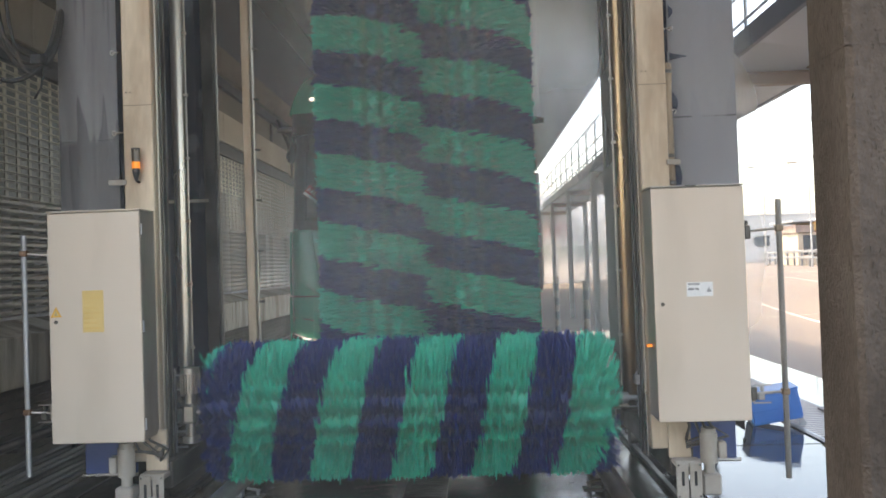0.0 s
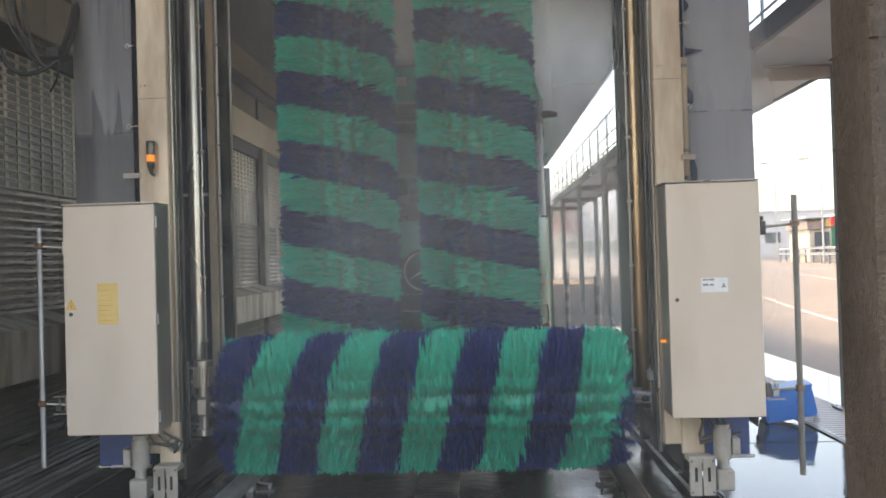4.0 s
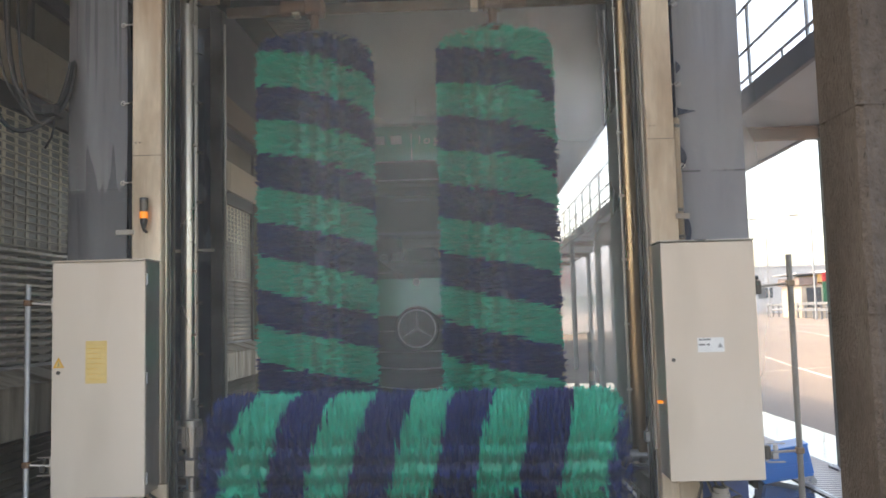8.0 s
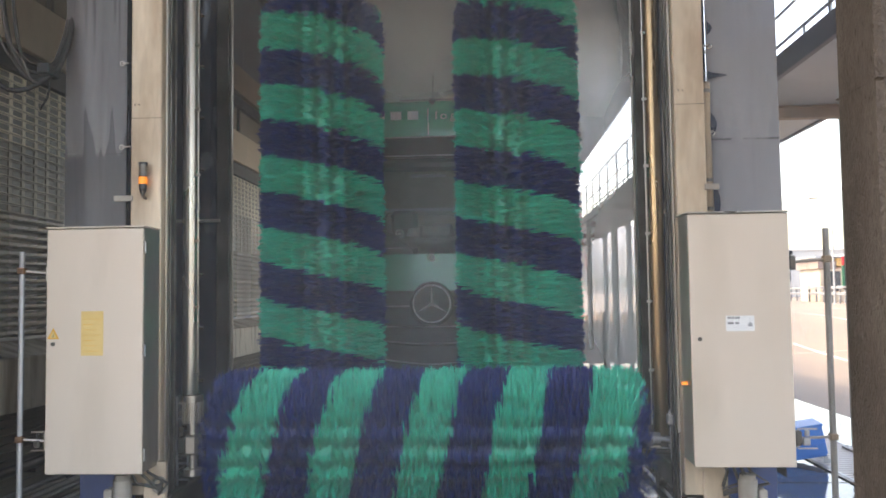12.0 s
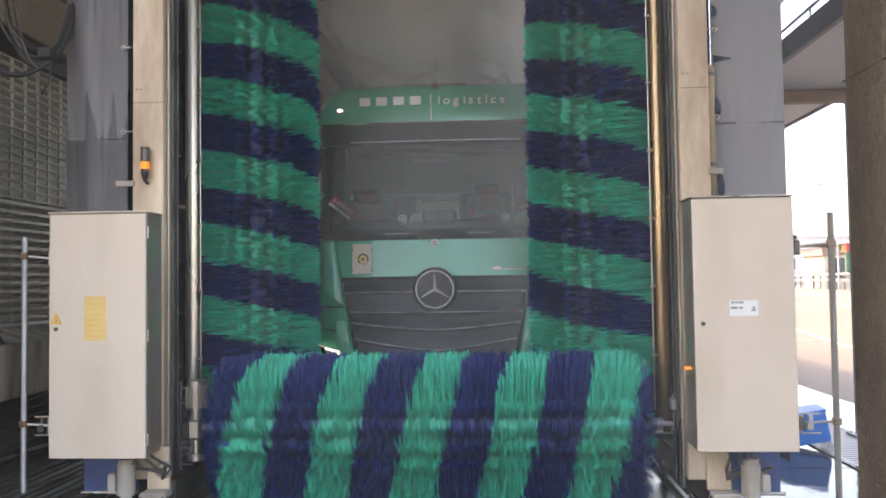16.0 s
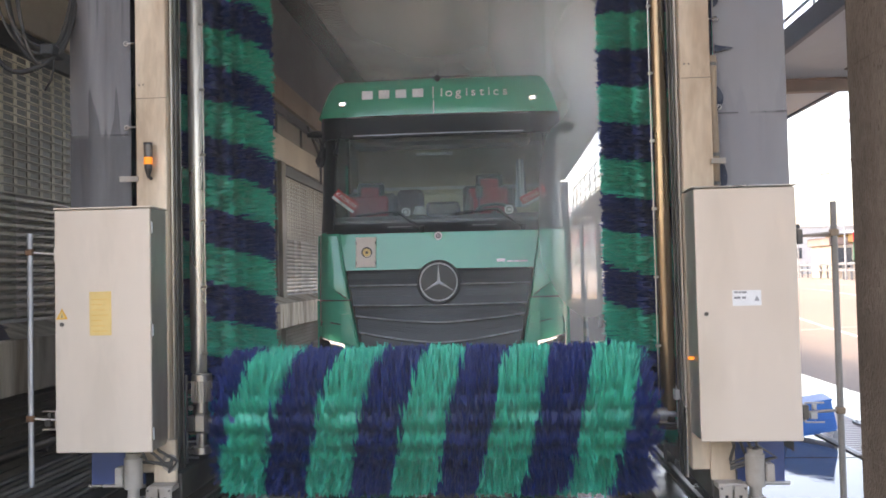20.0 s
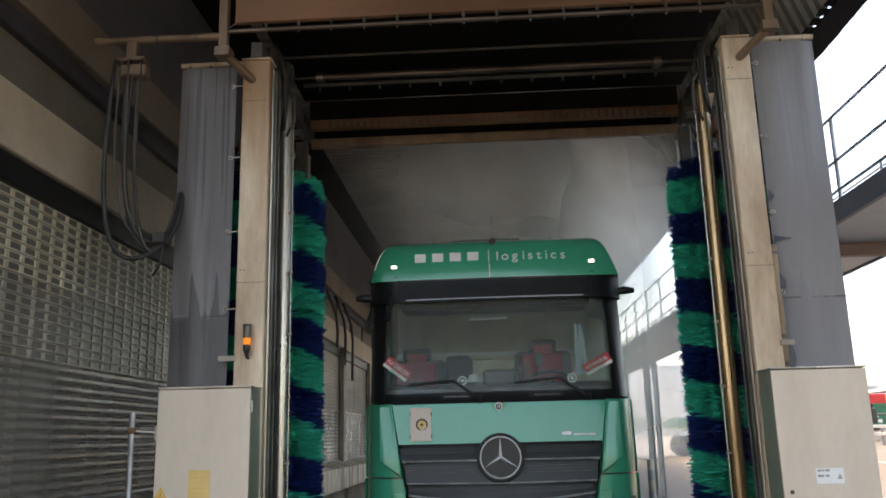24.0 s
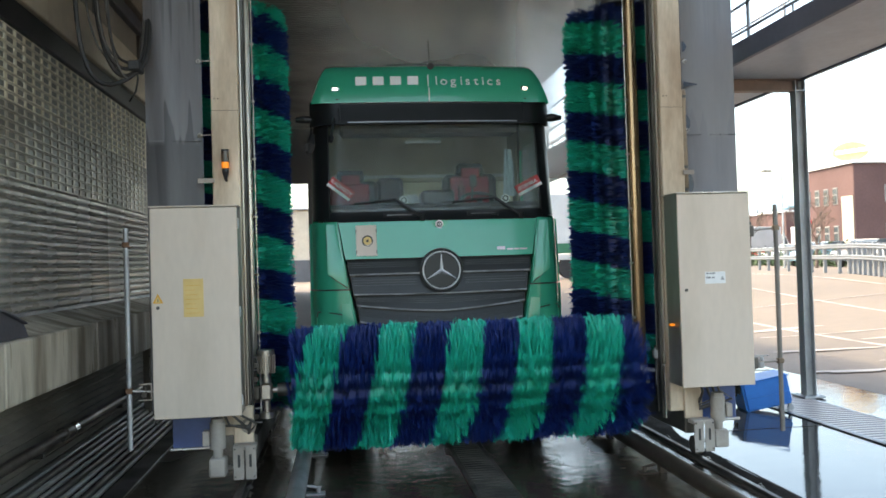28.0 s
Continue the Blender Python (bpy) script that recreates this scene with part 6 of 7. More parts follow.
        arm = part("mirror_arm", Shape().rod((sx * 1.2, 0.48, 3.28), (sx * 1.3, 0.48, 3.29), 0.034, 14, 0, 0.042).rod((sx * 1.3, 0.48, 3.29), (sx * 1.39, 0.48, 3.285), 0.042, 14, 0, 0.024), M_BLACK, truck, "mirror camera arm")
        part("camera_eye", Shape().rod((sx * 1.36, 0.51, 3.285), (sx * 1.36, 0.535, 3.285), 0.015, 12), M_SMOKED, arm)
        if sx < 0:
            part("mirror_stay", Shape().rod((-1.03, 0.2, 3.06), (-1.0, 0.24, 3.26), 0.014, 8).rod((-1.04, 0.18, 3.02), (-1.03, 0.2, 3.07), 0.028, 12), M_VISOR, truck, "short mirror stay")
            part("kerb_mirror", Shape().rod((sx * 1.25, 0.42, 3.0), (sx * 1.25, 0.52, 3.02), 0.05, 16).rod((sx * 1.25, 0.44, 3.05), (sx * 1.22, 0.5, 3.25), 0.015, 8).rod((sx * 1.26, 0.46, 2.94), (sx * 1.24, 0.46, 3.03), 0.03, 14, 0, 0.055).rod((sx * 1.24, 0.46, 3.03), (sx * 1.22, 0.46, 3.14), 0.055, 14, 0, 0.025), M_BLACK, truck, "small kerb mirror")
        wheel = part("front_wheel", Shape().rod((sx * 0.93, 1.35, 0.5), (sx * 1.2, 1.35, 0.5), 0.5, 36), M_TYRE, truck, "muddy front tyre")
        part("rim", Shape().rod((sx * 1.19, 1.35, 0.5), (sx * 1.215, 1.35, 0.5), 0.3, 28).rod((sx * 1.2, 1.35, 0.5), (sx * 1.25, 1.35, 0.5), 0.13, 20), M_GALV, wheel)
        arch = [(1.35 + 0.58 * math.cos(t), 0.5 + 0.58 * math.sin(t)) for t in [math.pi * i / 14 for i in range(15)]]
        sh = Shape()
        sh.sheet(lambda u, v: (sx * (0.9 + 0.34 * v), arch[min(14, round(u * 14))][0], arch[min(14, round(u * 14))][1]), 14, 2)
        part("mudguard", sh, M_GRILLE, truck)
        part("step_box", Shape().box(min(sx * 0.95, sx * 1.22), max(sx * 0.95, sx * 1.22), 0.3, 0.75, 0.32, 0.9, 0.03), M_GRILLE, truck)
    part("bumper", skin(-1.23, 1.23, 0.32, 0.92, 0.03, 0.06, 36, 8), M_TRUCK, truck, "green bumper")
    part("bumper_mouth", skin(-0.7, 0.7, 0.62, 0.98, 0.036, 0.03, 20, 4), M_GRILLE, truck)
    pl = part("number_plate", skin(-0.26, 0.26, 0.47, 0.58, 0.045, 0.01, 6, 2), M_WHITELETTER, truck, "number plate with plain dark bars")
    for i in range(6):
        part("plate_bar", skin(-0.2 + i * 0.07, -0.155 + i * 0.07, 0.49, 0.56, 0.05, 0.006, 2, 1), M_BLACK, pl)
    for x in (-0.42, 0.42):
        part("frame_rail", Shape().box(x - 0.04, x + 0.04, 0.6, 5.6, 0.72, 0.98, 0.01), M_DARKSTEEL, truck)
    part("coupling_plate", Shape().box(-0.5, 0.5, 4.0, 4.9, 1.0, 1.06, 0.02), M_DARKSTEEL, truck)
    for sx in (-1, 1):
        wheel = part("drive_wheel", Shape().rod((sx * 0.62, 4.9, 0.5), (sx * 1.22, 4.9, 0.5), 0.5, 36), M_TYRE, truck)
        part("rim", Shape().rod((sx * 1.2, 4.9, 0.5), (sx * 1.225, 4.9, 0.5), 0.27, 24), M_GALV, wheel)
        part("fuel_tank", Shape().box(min(sx * 0.62, sx * 1.18), max(sx * 0.62, sx * 1.18), 2.4, 3.9, 0.4, 1.0, 0.08), M_GALV, truck)
    # inside the cab
    inn = part("cab_lining", Shape().box(-1.17, 1.17, 2.2, 2.25, 1.1, 3.6, 0.01).box(-1.17, 1.17, 0.5, 2.2, 3.42, 3.46, 0.01).box(-1.18, -1.15, 0.5, 2.2, 1.1, 2.34, 0.01).box(1.15, 1.18, 0.5, 2.2, 1.1, 2.34, 0.01).box(-1.18, -1.15, 1.72, 2.2, 2.34, 3.4, 0.01).box(1.15, 1.18, 1.72, 2.2, 2.34, 3.4, 0.01), M_TANTRIM, truck, "beige cab lining")
    part("bunk_shelf", Shape().box(-1.14, 1.14, 1.7, 2.2, 2.75, 2.82, 0.02), M_TANTRIM, inn)
    part("roof_console", Shape().box(-0.95, 0.95, 0.5, 0.9, 3.15, 3.38, 0.04), M_DARKCLOTH, inn)
    part("dashboard", Shape().box(-1.12, 1.12, 0.3, 0.72, 2.12, 2.4, 0.05).box(-0.14, 0.2, 0.28, 0.6, 2.38, 2.53, 0.03), M_BLACK, inn, "black dashboard")
    for x, lift in ((-0.84, 0.0), (0.5, 0.06)):
        seat = part("seat", Shape().box(x - 0.3, x + 0.3, 1.15, 1.35, 1.9, 2.72 + lift, 0.09).box(x - 0.27, x + 0.27, 0.8, 1.3, 1.8, 1.95, 0.05), M_DARKCLOTH, inn, "dark seat with a red cover")
        part("headrest", Shape().box(x - 0.15, x + 0.15, 1.14, 1.26, 2.7 + lift, 2.84 + lift, 0.06), M_DARKCLOTH, seat)
        part("red_cover", Shape().box(x - 0.23, x + 0.2, 1.08, 1.152, 2.2, 2.68 + lift, 0.1).box(x - 0.1, x + 0.1, 1.1, 1.141, 2.66 + lift, 2.78 + lift, 0.04), M_REDCLOTH, seat, "faded red seat cover")
    part("middle_console", Shape().box(-0.55, -0.25, 1.2, 1.4, 2.1, 2.76, 0.08), M_DARKCLOTH, inn, "dark hooded shape between the seats")
    part("shelf_edge", Shape().box(-1.12, 1.12, 1.68, 1.7, 2.8, 2.835, 0.004), M_TRAILER, inn)
    part("bunk_side", Shape().box(-1.1, 1.1, 1.7, 1.74, 2.2, 2.745, 0.02), M_BUNK, inn, "cream bunk side panel")
    part("tool_tray", Shape().box(-0.26, 0.12, 0.62, 0.68, 3.06, 3.085, 0.006), M_TRAILER, inn)
    cloth = Shape()
    for f in (0, 1):
        cloth.sheet(lambda u, v: (0.82 + (0.14 - 0.07 * v) * ((1 - u if f else u) - 0.35), 0.62 + 0.02 * math.sin(9 * u + 3 * v) + 0.01 * f, 2.48 + 0.5 * v), 8, 8)
    part("hanging_cloth", cloth, M_PALECLOTH, inn, "pale blue cloth hung beside the screen")
    part("steering_wheel", Shape().ring((0.55, 0.86, 2.45), (0.0, -0.5, 0.85), 0.2, 0.018, 30, 8).rod((0.55, 0.86, 2.45), (0.55, 0.75, 2.28), 0.03), M_BLACK, inn)
    part("bottle", Shape().rod((0.3, 0.5, 2.4), (0.3, 0.5, 2.58), 0.035, 14).rod((0.3, 0.5, 2.58), (0.3, 0.5, 2.64), 0.012, 10), M_CLEAR, inn)
    part("phone_holder", Shape().rod((0.4, 0.42, 2.4), (0.4, 0.36, 2.6), 0.01, 6).box(0.37, 0.44, 0.34, 0.36, 2.56, 2.68, 0.006), M_BLACK, inn)
    part("cap", Shape().rod((-0.22, 0.5, 2.42), (-0.22, 0.5, 2.5), 0.08, 18, 0, 0.05), M_TRAILER, inn)
    for x, z in ((-0.33, 2.42), (0.7, 2.42)):
        s = part("round_sticker", Shape().rod(Vector(face(x, z, 0.0)) + Vector((0, 0.02, 0)), Vector(face(x, z, 0.0)) + Vector((0, 0.016, 0)), 0.045, 20), M_WHITELETTER, inn)
        c = Vector(face(x, z, 0.0))
        part("sticker_mark", Shape().ring(c + Vector((0, 0.014, 0)), (0, 1, 0), 0.024, 0.006, 18, 5), M_BLACK, s)
    for word, x, tilt in (("KADIKOY", -0.96, 38), ("ISTANBUL", 0.96, -27)):
        b = part("name_board", Shape().box(-0.135, 0.135, -0.004, 0.004, -0.058, 0.058, 0.004), M_REDPLATE, inn, "red name board behind the screen")
        part("white_band", Shape().box(-0.135, 0.135, -0.006, -0.0042, -0.056, -0.026, 0.001), M_WHITELETTER, b)
        t = part("board_word", lettering(word, 0.057 if len(word) < 8 else 0.05, 0.001, "CENTER"), None, b)
        t.data.materials.append(M_WHITELETTER)
        t.location = (0, -0.006, -0.005)
        p = Vector(face(x, 2.55, -0.03))
        b.matrix_basis = pose(p.x, p.y, p.z, -11, tilt, 0)


build_truck()


# ---- raised walkway on the open side ----
def i_section(a, b, half_w, half_h, t=0.011):
    """The outline of an I-beam about the point a, b."""
    w, h = half_w, half_h
    return [(a + p, b + q) for p, q in ((-w, -h), (w, -h), (w, t - h), (t / 2, t - h), (t / 2, h - t), (w, h - t), (w, h), (-w, h), (-w, h - t), (-t / 2, h - t), (-t / 2, t - h), (-w, t - h))]


def walkway():
    w = tagged(new("raised_walkway"), "blue-grey steel walkway on galvanised posts", "walkway")
    x0, x1, z = 3.42, 4.74, 3.95
    part("deck", Shape().box(x0 + 0.06, x1 - 0.06, -5.0, 33, z - 0.04, z + 0.1, 0.006), M_DECKUNDER, w)
    for x in (x0, x1 - 0.06):
        part("edge_beam", Shape().box(x, x + 0.06, -5.0, 33, z - 0.06, z + 0.16, 0.006), M_EDGEBEAM, w)
    for i in range(8):
        y = -3.62 + i * 5.0
        part("cross_beam", Shape().prism(i_section(y, z - 0.12, 0.06, 0.073), "x", x0 + 0.07, x1 - 0.07), M_REDOXIDE, w)
        for x in ((4.66, 3.5) if 2 <= i else (4.66,)):
            if y < 0:
                continue
            base = 0.0 if y < 24 else rise(x, y) - 0.03
            p = Shape().prism([(x + a, y + b) for b, a in i_section(0, 0, 0.065, 0.065)], "z", base, z - 0.062)
            po = part("post", p, M_POST, w, "galvanised I-section post")
            part("base_plate", Shape().box(x - 0.14, x + 0.14, y - 0.14, y + 0.14, base + 0.0125, base + 0.035, 0.004), M_GALV, po)
            part("head_plate", Shape().box(x - 0.075, x + 0.075, y - 0.075, y + 0.075, z - 0.2, z - 0.185, 0.003), M_GALV, po)
            for dx in (-0.1, 0.1):
                for dy in (-0.1, 0.1):
                    part("anchor_bolt", Shape().rod((x + dx, y + dy, base + 0.02), (x + dx, y + dy, base + 0.05), 0.012, 6), M_GALV, po)
    for x in (x0 + 0.03, x1 - 0.03):
        r = tagged(new("walkway_railing"), "galvanised tube railing along the walkway", "railing", "walkway railings")
        for h in (1.0, 0.55, 0.255):
            part("rail", Shape().rod((x, -5.0, z + h), (x, 33, z + h), 0.022 if h > 1 else 0.016, 10), M_GALV, r)
        for i in range(26):
            y = -4.15 + i * 1.46
            if x < 4:
                part("toe_stub", Shape().rod((x, y + 0.58, z + 0.1), (x, y + 0.58, z + 0.255), 0.012, 6), M_GALV, r)
            part("baluster", Shape().rod((x, y, z + 0.0), (x, y, z + 1.0), 0.02, 8), M_GALV, r)
    return w


walkway()


def crate():
    top = tagged(new("wheeled_crate"), "blue plastic crate tipped up onto one pair of castors", "crate")
    a, b, h = 0.25, 0.18, 0.31
    for s in (-1, 1):
        part("end_panel", Shape().box(s * a - 0.012, s * a + 0.012, -b, b, 0.021, h, 0.005), M_BINBLUE, top)
        side = part("side_panel", Shape().box(-a + 0.013, a - 0.013, s * b - 0.012, s * b + 0.012, 0.021, h, 0.005), M_BINBLUE, top)
        part("rib", Shape().box(-a, a, s * b - 0.018, s * b + 0.018, 0.13, 0.142, 0.003), M_BINBLUE, side)
    part("base", Shape().box(-a, a, -b, b, 0, 0.02, 0.005), M_BINBLUE, top)
    part("lid", Shape().box(-a - 0.022, a + 0.022, -b - 0.022, b + 0.022, h + 0.001, h + 0.022, 0.006), M_BINBLUE, top)
    for sy in (-1, 1):
        part("castor", Shape().rod((0.24, sy * 0.14 - 0.012, -0.06), (0.24, sy * 0.14 + 0.012, -0.06), 0.034, 14).box(0.222, 0.258, sy * 0.14 - 0.018, sy * 0.14 + 0.018, -0.06, 0.0, 0.003), M_GALV, top)
    part("handle_ring", Shape().ring((-0.29, 0, 0.2), (1, 0, 0), 0.035, 0.008, 16, 6), M_BLACK, top)
    top.matrix_basis = pose(3.79, 0.84, 0.048, 0, -11.0, -8)


crate()


# ---- the far side of the yard ----
def guardrail():
    pts = [(15.2, 8.0), (16.6, 15.0), (17.2, 17.8), (18.0, 21.2), (20.4, 32.4), (24.0, 51.0), (28.0, 72.0)]
    top = tagged(new("crash_barrier"), "double galvanised crash barrier across the yard", "barrier")
    def place(t):
        k = t * (len(pts) - 1)
        i = min(int(k), len(pts) - 2)
        (a, b), (c, d) = pts[i], pts[i + 1]
        x, y = a + (c - a) * (k - i), b + (d - b) * (k - i)
        return x, y, rise(x, y) - 0.03
    for z in (1.06, 0.64):
        s = Shape()
        prof = [(0, -0.09), (-0.05, -0.07), (-0.05, -0.03), (0, 0.0), (-0.05, 0.03), (-0.05, 0.07), (0, 0.09)]
        s.sheet(lambda u, v: (place(v)[0] + prof[round(u * 6)][0], place(v)[1], place(v)[2] + z + prof[round(u * 6)][1]), 6, 60)
        part("barrier_beam", s, M_BARRIER, top)
    for i in range(46):
        x, y, g = place(i / 45)
        part("barrier_post", Shape().box(x + 0.02, x + 0.14, y - 0.05, y + 0.05, g, g + 1.2, 0.004), M_BARRIER, top)


guardrail()


def house_block(name, label, x0, x1, y0, y1, height, rows, wx, wy, win, wall=M_BRICK):
    """A brick building with framed windows on its two near sides."""
    z = rise(x0, y0) - 0.03
    h = tagged(new(name), label, "building")
    part("wall", Shape().box(x0, x1, y0, y1, z, z + height, 0.05), wall, h)
    part("roof_edge", Shape().box(x0 - 0.15, x1 + 0.15, y0 - 0.15, y1 + 0.15, z + height, z + height + 0.18, 0.03), M_FRAMEWHITE, h)
    ww, wh = win
    def window(cx, cy, cz, along_y):
        if along_y:
            f = part("window", Shape().box(cx - 0.06, cx + 0.02, cy - ww / 2, cy + ww / 2, cz, cz + wh, 0.02), M_DULLFRAME, h)
            for k in (0, 1):
                for m in (0, 1):
                    part("window_pane", Shape().box(cx - 0.085, cx - 0.062, cy - ww / 2 + 0.05 + k * (ww / 2 - 0.03), cy - 0.02 + k * (ww / 2 - 0.03), cz + 0.08 + m * wh * 0.55, cz + wh * 0.52 + m * (wh * 0.48 - 0.08), 0.005), M_WINDOW, f)
        else:
            f = part("window", Shape().box(cx - ww / 2, cx + ww / 2, cy - 0.06, cy + 0.02, cz, cz + wh, 0.02), M_DULLFRAME, h)
            for k in (0, 1):
                part("window_pane", Shape().box(cx - ww / 2 + 0.08 + k * (ww / 2 - 0.04), cx - 0.04 + k * (ww / 2 - 0.04), cy - 0.085, cy - 0.062, cz + 0.08, cz + wh - 0.08, 0.005), M_WINDOW, f)
    for cz in rows:
        for cy in wy:
            window(x0, cy, z + cz, True)
        for cx in wx:
            window(cx, y0, z + cz, False)
    return h, z


def far_buildings():
    h, z = house_block("brick_office", "red brick office building with white window frames", 30.7, 50, 39.7, 46.3, 6.3, (1.4, 3.85), (33, 35.2, 38, 41, 44), (41.63, 42.64, 43.65, 44.7), (0.5, 1.1))
    part("render_field", Shape().box(30.62, 30.69, 39.75, 40.9, z + 0.6, z + 4.3, 0.01), M_BEIGE, h)
    part("round_sign", Shape().rod((30.55, 45.7, z + 3.6), (30.69, 45.7, z + 3.6), 0.4, 24), M_FRAMEWHITE, h, "round white sign")
    part("sign_mark", Shape().rod((30.53, 45.7, z + 3.6), (30.55, 45.7, z + 3.6), 0.2, 16), M_GALV, h)
    part("name_board", Shape().box(30.6, 30.68, 44.4, 46.0, z + 2.75, z + 3.0, 0.01), M_REDSHAPE, h)
    sign = tagged(new("roof_sign"), "oval yellow sign with a white band above the roof", "sign")
    k = Shape()
    k.rod((32.2, 42.1, 8.25), (32.32, 42.1, 8.25), 1.0, 36)
    k.v = [(x, 42.1 + (y - 42.1) * 1.0, 8.25 + (zz - 8.25) * 0.62) for x, y, zz in k.v]
    k.v = [(32.2 + (y - 42.1) * 0.85, 42.1 - (y - 42.1) * 0.6 + (x - 32.2), zz) for x, y, zz in k.v]
    part("oval", k, M_SIGNYELLOW, sign)
    part("white_band", Shape().box(-0.95, 0.95, -0.06, -0.03, -0.12, 0.14, 0.01, turn=pose(32.2, 42.05, 8.25, 0, -4, -35)), M_FRAMEWHITE, sign)
    for dx in (-0.4, 0.4):
        part("sign_leg", Shape().rod((32.2 + dx, 42.2 - dx * 0.7, z + 6.0), (32.2 + dx, 42.2 - dx * 0.7, 8.0), 0.05, 8), M_GALV, sign)
    h2, z2 = house_block("brick_hall", "low brick hall with a pitched glass roof", 36.5, 54, 58, 84, 4.3, (1.2,), (39, 42, 45, 48), (60, 62.4, 64.8, 67.2, 69.6, 72, 75, 78), (0.8, 1.6))
    part("glass_roof", Shape().prism([(37.5, z2 + 4.5), (44, z2 + 6.4), (44, z2 + 6.6), (37.4, z2 + 4.7)], "y", 60, 76), M_ROOFGLASS, h2)
    part("gable", Shape().prism([(37.5, z2 + 4.48), (44, z2 + 4.48), (44, z2 + 6.4)], "y", 60.05, 60.2), M_BRICK, h2)
    part("sign_strip", Shape().box(36.38, 36.46, 66, 71, z2 + 3.2, z2 + 3.8, 0.01), M_FRAMEWHITE, h2)
    # pale wall colour carries the haze that bleaches this distance
    h3, z3 = house_block("far_warehouse", "distant low warehouse with a yellow band", 34, 60, 100, 130, 6.0, (2.0,), (38, 44, 50, 56), (104, 110, 116, 122), (2.0, 1.4), M_TRAILER)
    part("band", Shape().box(33.9, 33.98, 100, 130, z3 + 4.6, z3 + 5.4, 0.01), M_SIGNYELLOW, h3)
    kiosk = tagged(new("kiosk"), "small pale kiosk with a yellow fascia", "kiosk")
    part("kiosk_wall", Shape().box(25.5, 30, 56, 60, 0.88, 3.4, 0.05), M_BEIGE, kiosk)
    part("kiosk_fascia", Shape().box(26.7, 30.2, 55.8, 60.2, 3.6, 4.2, 0.03), M_SIGNYELLOW, kiosk, "yellow fascia")
    part("kiosk_fascia", Shape().box(25.3, 26.69, 55.8, 60.2, 3.4, 4.0, 0.03), M_REDOXIDE, kiosk, "dull red fascia")
    part("kiosk_roof", Shape().box(25.0, 30.6, 55.5, 60.5, 4.201, 4.35, 0.03), M_GALV, kiosk)
    for i in range(3):
        part("kiosk_window", Shape().box(25.9 + i * 1.4, 27.0 + i * 1.4, 55.93, 55.99, 1.7, 3.2, 0.01), M_WINDOW, kiosk)
    gs = tagged(new("green_sign"), "dark green board with white marks on posts", "sign")
    part("board", Shape().box(23.6, 25.2, 47.4, 47.5, 1.9, 3.4, 0.02), M_GREENBAND, gs)
    part("head_board", Shape().box(23.6, 25.2, 47.4, 47.5, 3.41, 4.0, 0.02), M_REDPLATE, gs, "red head board")
    for i in range(3):
        part("mark", Shape().box(23.9, 24.8 - 0.2 * i, 47.37, 47.4, 2.2 + 0.35 * i, 2.4 + 0.35 * i, 0.005), M_FRAMEWHITE, gs)
    for x in (23.8, 25.0):
        part("sign_post", Shape().rod((x, 47.55, 0.88), (x, 47.55, 3.3), 0.05, 8), M_GALV, gs)


far_buildings()


def lamp_post(x, y, h, turn):
    z = rise(x, y) - 0.03
    top = tagged(new("street_lamp"), "thin grey street lamp in the yard", "street lamp", "yard lamps")
    part("mast", Shape().rod((x, y, z), (x, y, z + h), 0.07, 10, 0, 0.04), M_GALV, top)
    a = radians(turn)
    e = (x + 1.0 * math.cos(a), y + 1.0 * math.sin(a), z + h + 0.05)
    part("arm", Shape().rod((x, y, z + h), e, 0.03, 8), M_GALV, top)
    part("lamp_head", Shape().box(-0.3, 0.3, -0.12, 0.12, -0.06, 0.06, 0.03, turn=pose(*e, 0, 0, turn)), M_WHITEPAINT, top)


for x, y, h, t in ((23.6, 35.5, 5.4, 190), (24.5, 60, 8, 180), (30, 90, 9, 180), (22.5, 46.0, 6.8, 160)):
    lamp_post(x, y, h, t)


def car(x, y, turn, paint, label):
    """A parked car: lofted body, glasshouse, wheels and lamps."""
    x, y = (x + 1) * 1.3 - 1, (y + 8.3) * 1.3 - 8.3
    z = rise(x, y) - 0.03
    c = tagged(new("parked_car"), label, "car", "cars behind the barrier")
    prof = [(-2.1, 0.35), (2.1, 0.35), (2.15, 0.7), (1.95, 0.88), (1.1, 0.98), (-1.6, 1.02), (-2.12, 0.9)]
    part("body", Shape().prism(prof, "y", -0.86, 0.86), paint, c)
    roof_line = [(0.95, 0.985), (0.25, 1.44), (-1.2, 1.46), (-1.85, 1.02)]
    part("glasshouse", Shape().prism(roof_line, "y", -0.76, 0.76), M_WINDOW, c)
    part("roof", Shape().prism([(0.22, 1.442), (-1.2, 1.462), (-1.2, 1.49), (0.2, 1.47)], "y", -0.74, 0.74), paint, c)
    for px in (-1.35, 1.35):
        for s in (-1, 1):
            w = part("wheel", Shape().rod((px, s * 0.68, 0.32), (px, s * 0.88, 0.32), 0.32, 20), M_TYRE, c)
            part("rim", Shape().rod((px, s * 0.875, 0.32), (px, s * 0.89, 0.32), 0.2, 16), M_GALV, w)
    for s in (-1, 1):
        part("headlight", Shape().box(2.1, 2.16, s * 0.62 - 0.16, s * 0.62 + 0.16, 0.62, 0.74, 0.02), M_CHROME, c)
    c.matrix_basis = pose(x, y, z, 0, 0, turn)


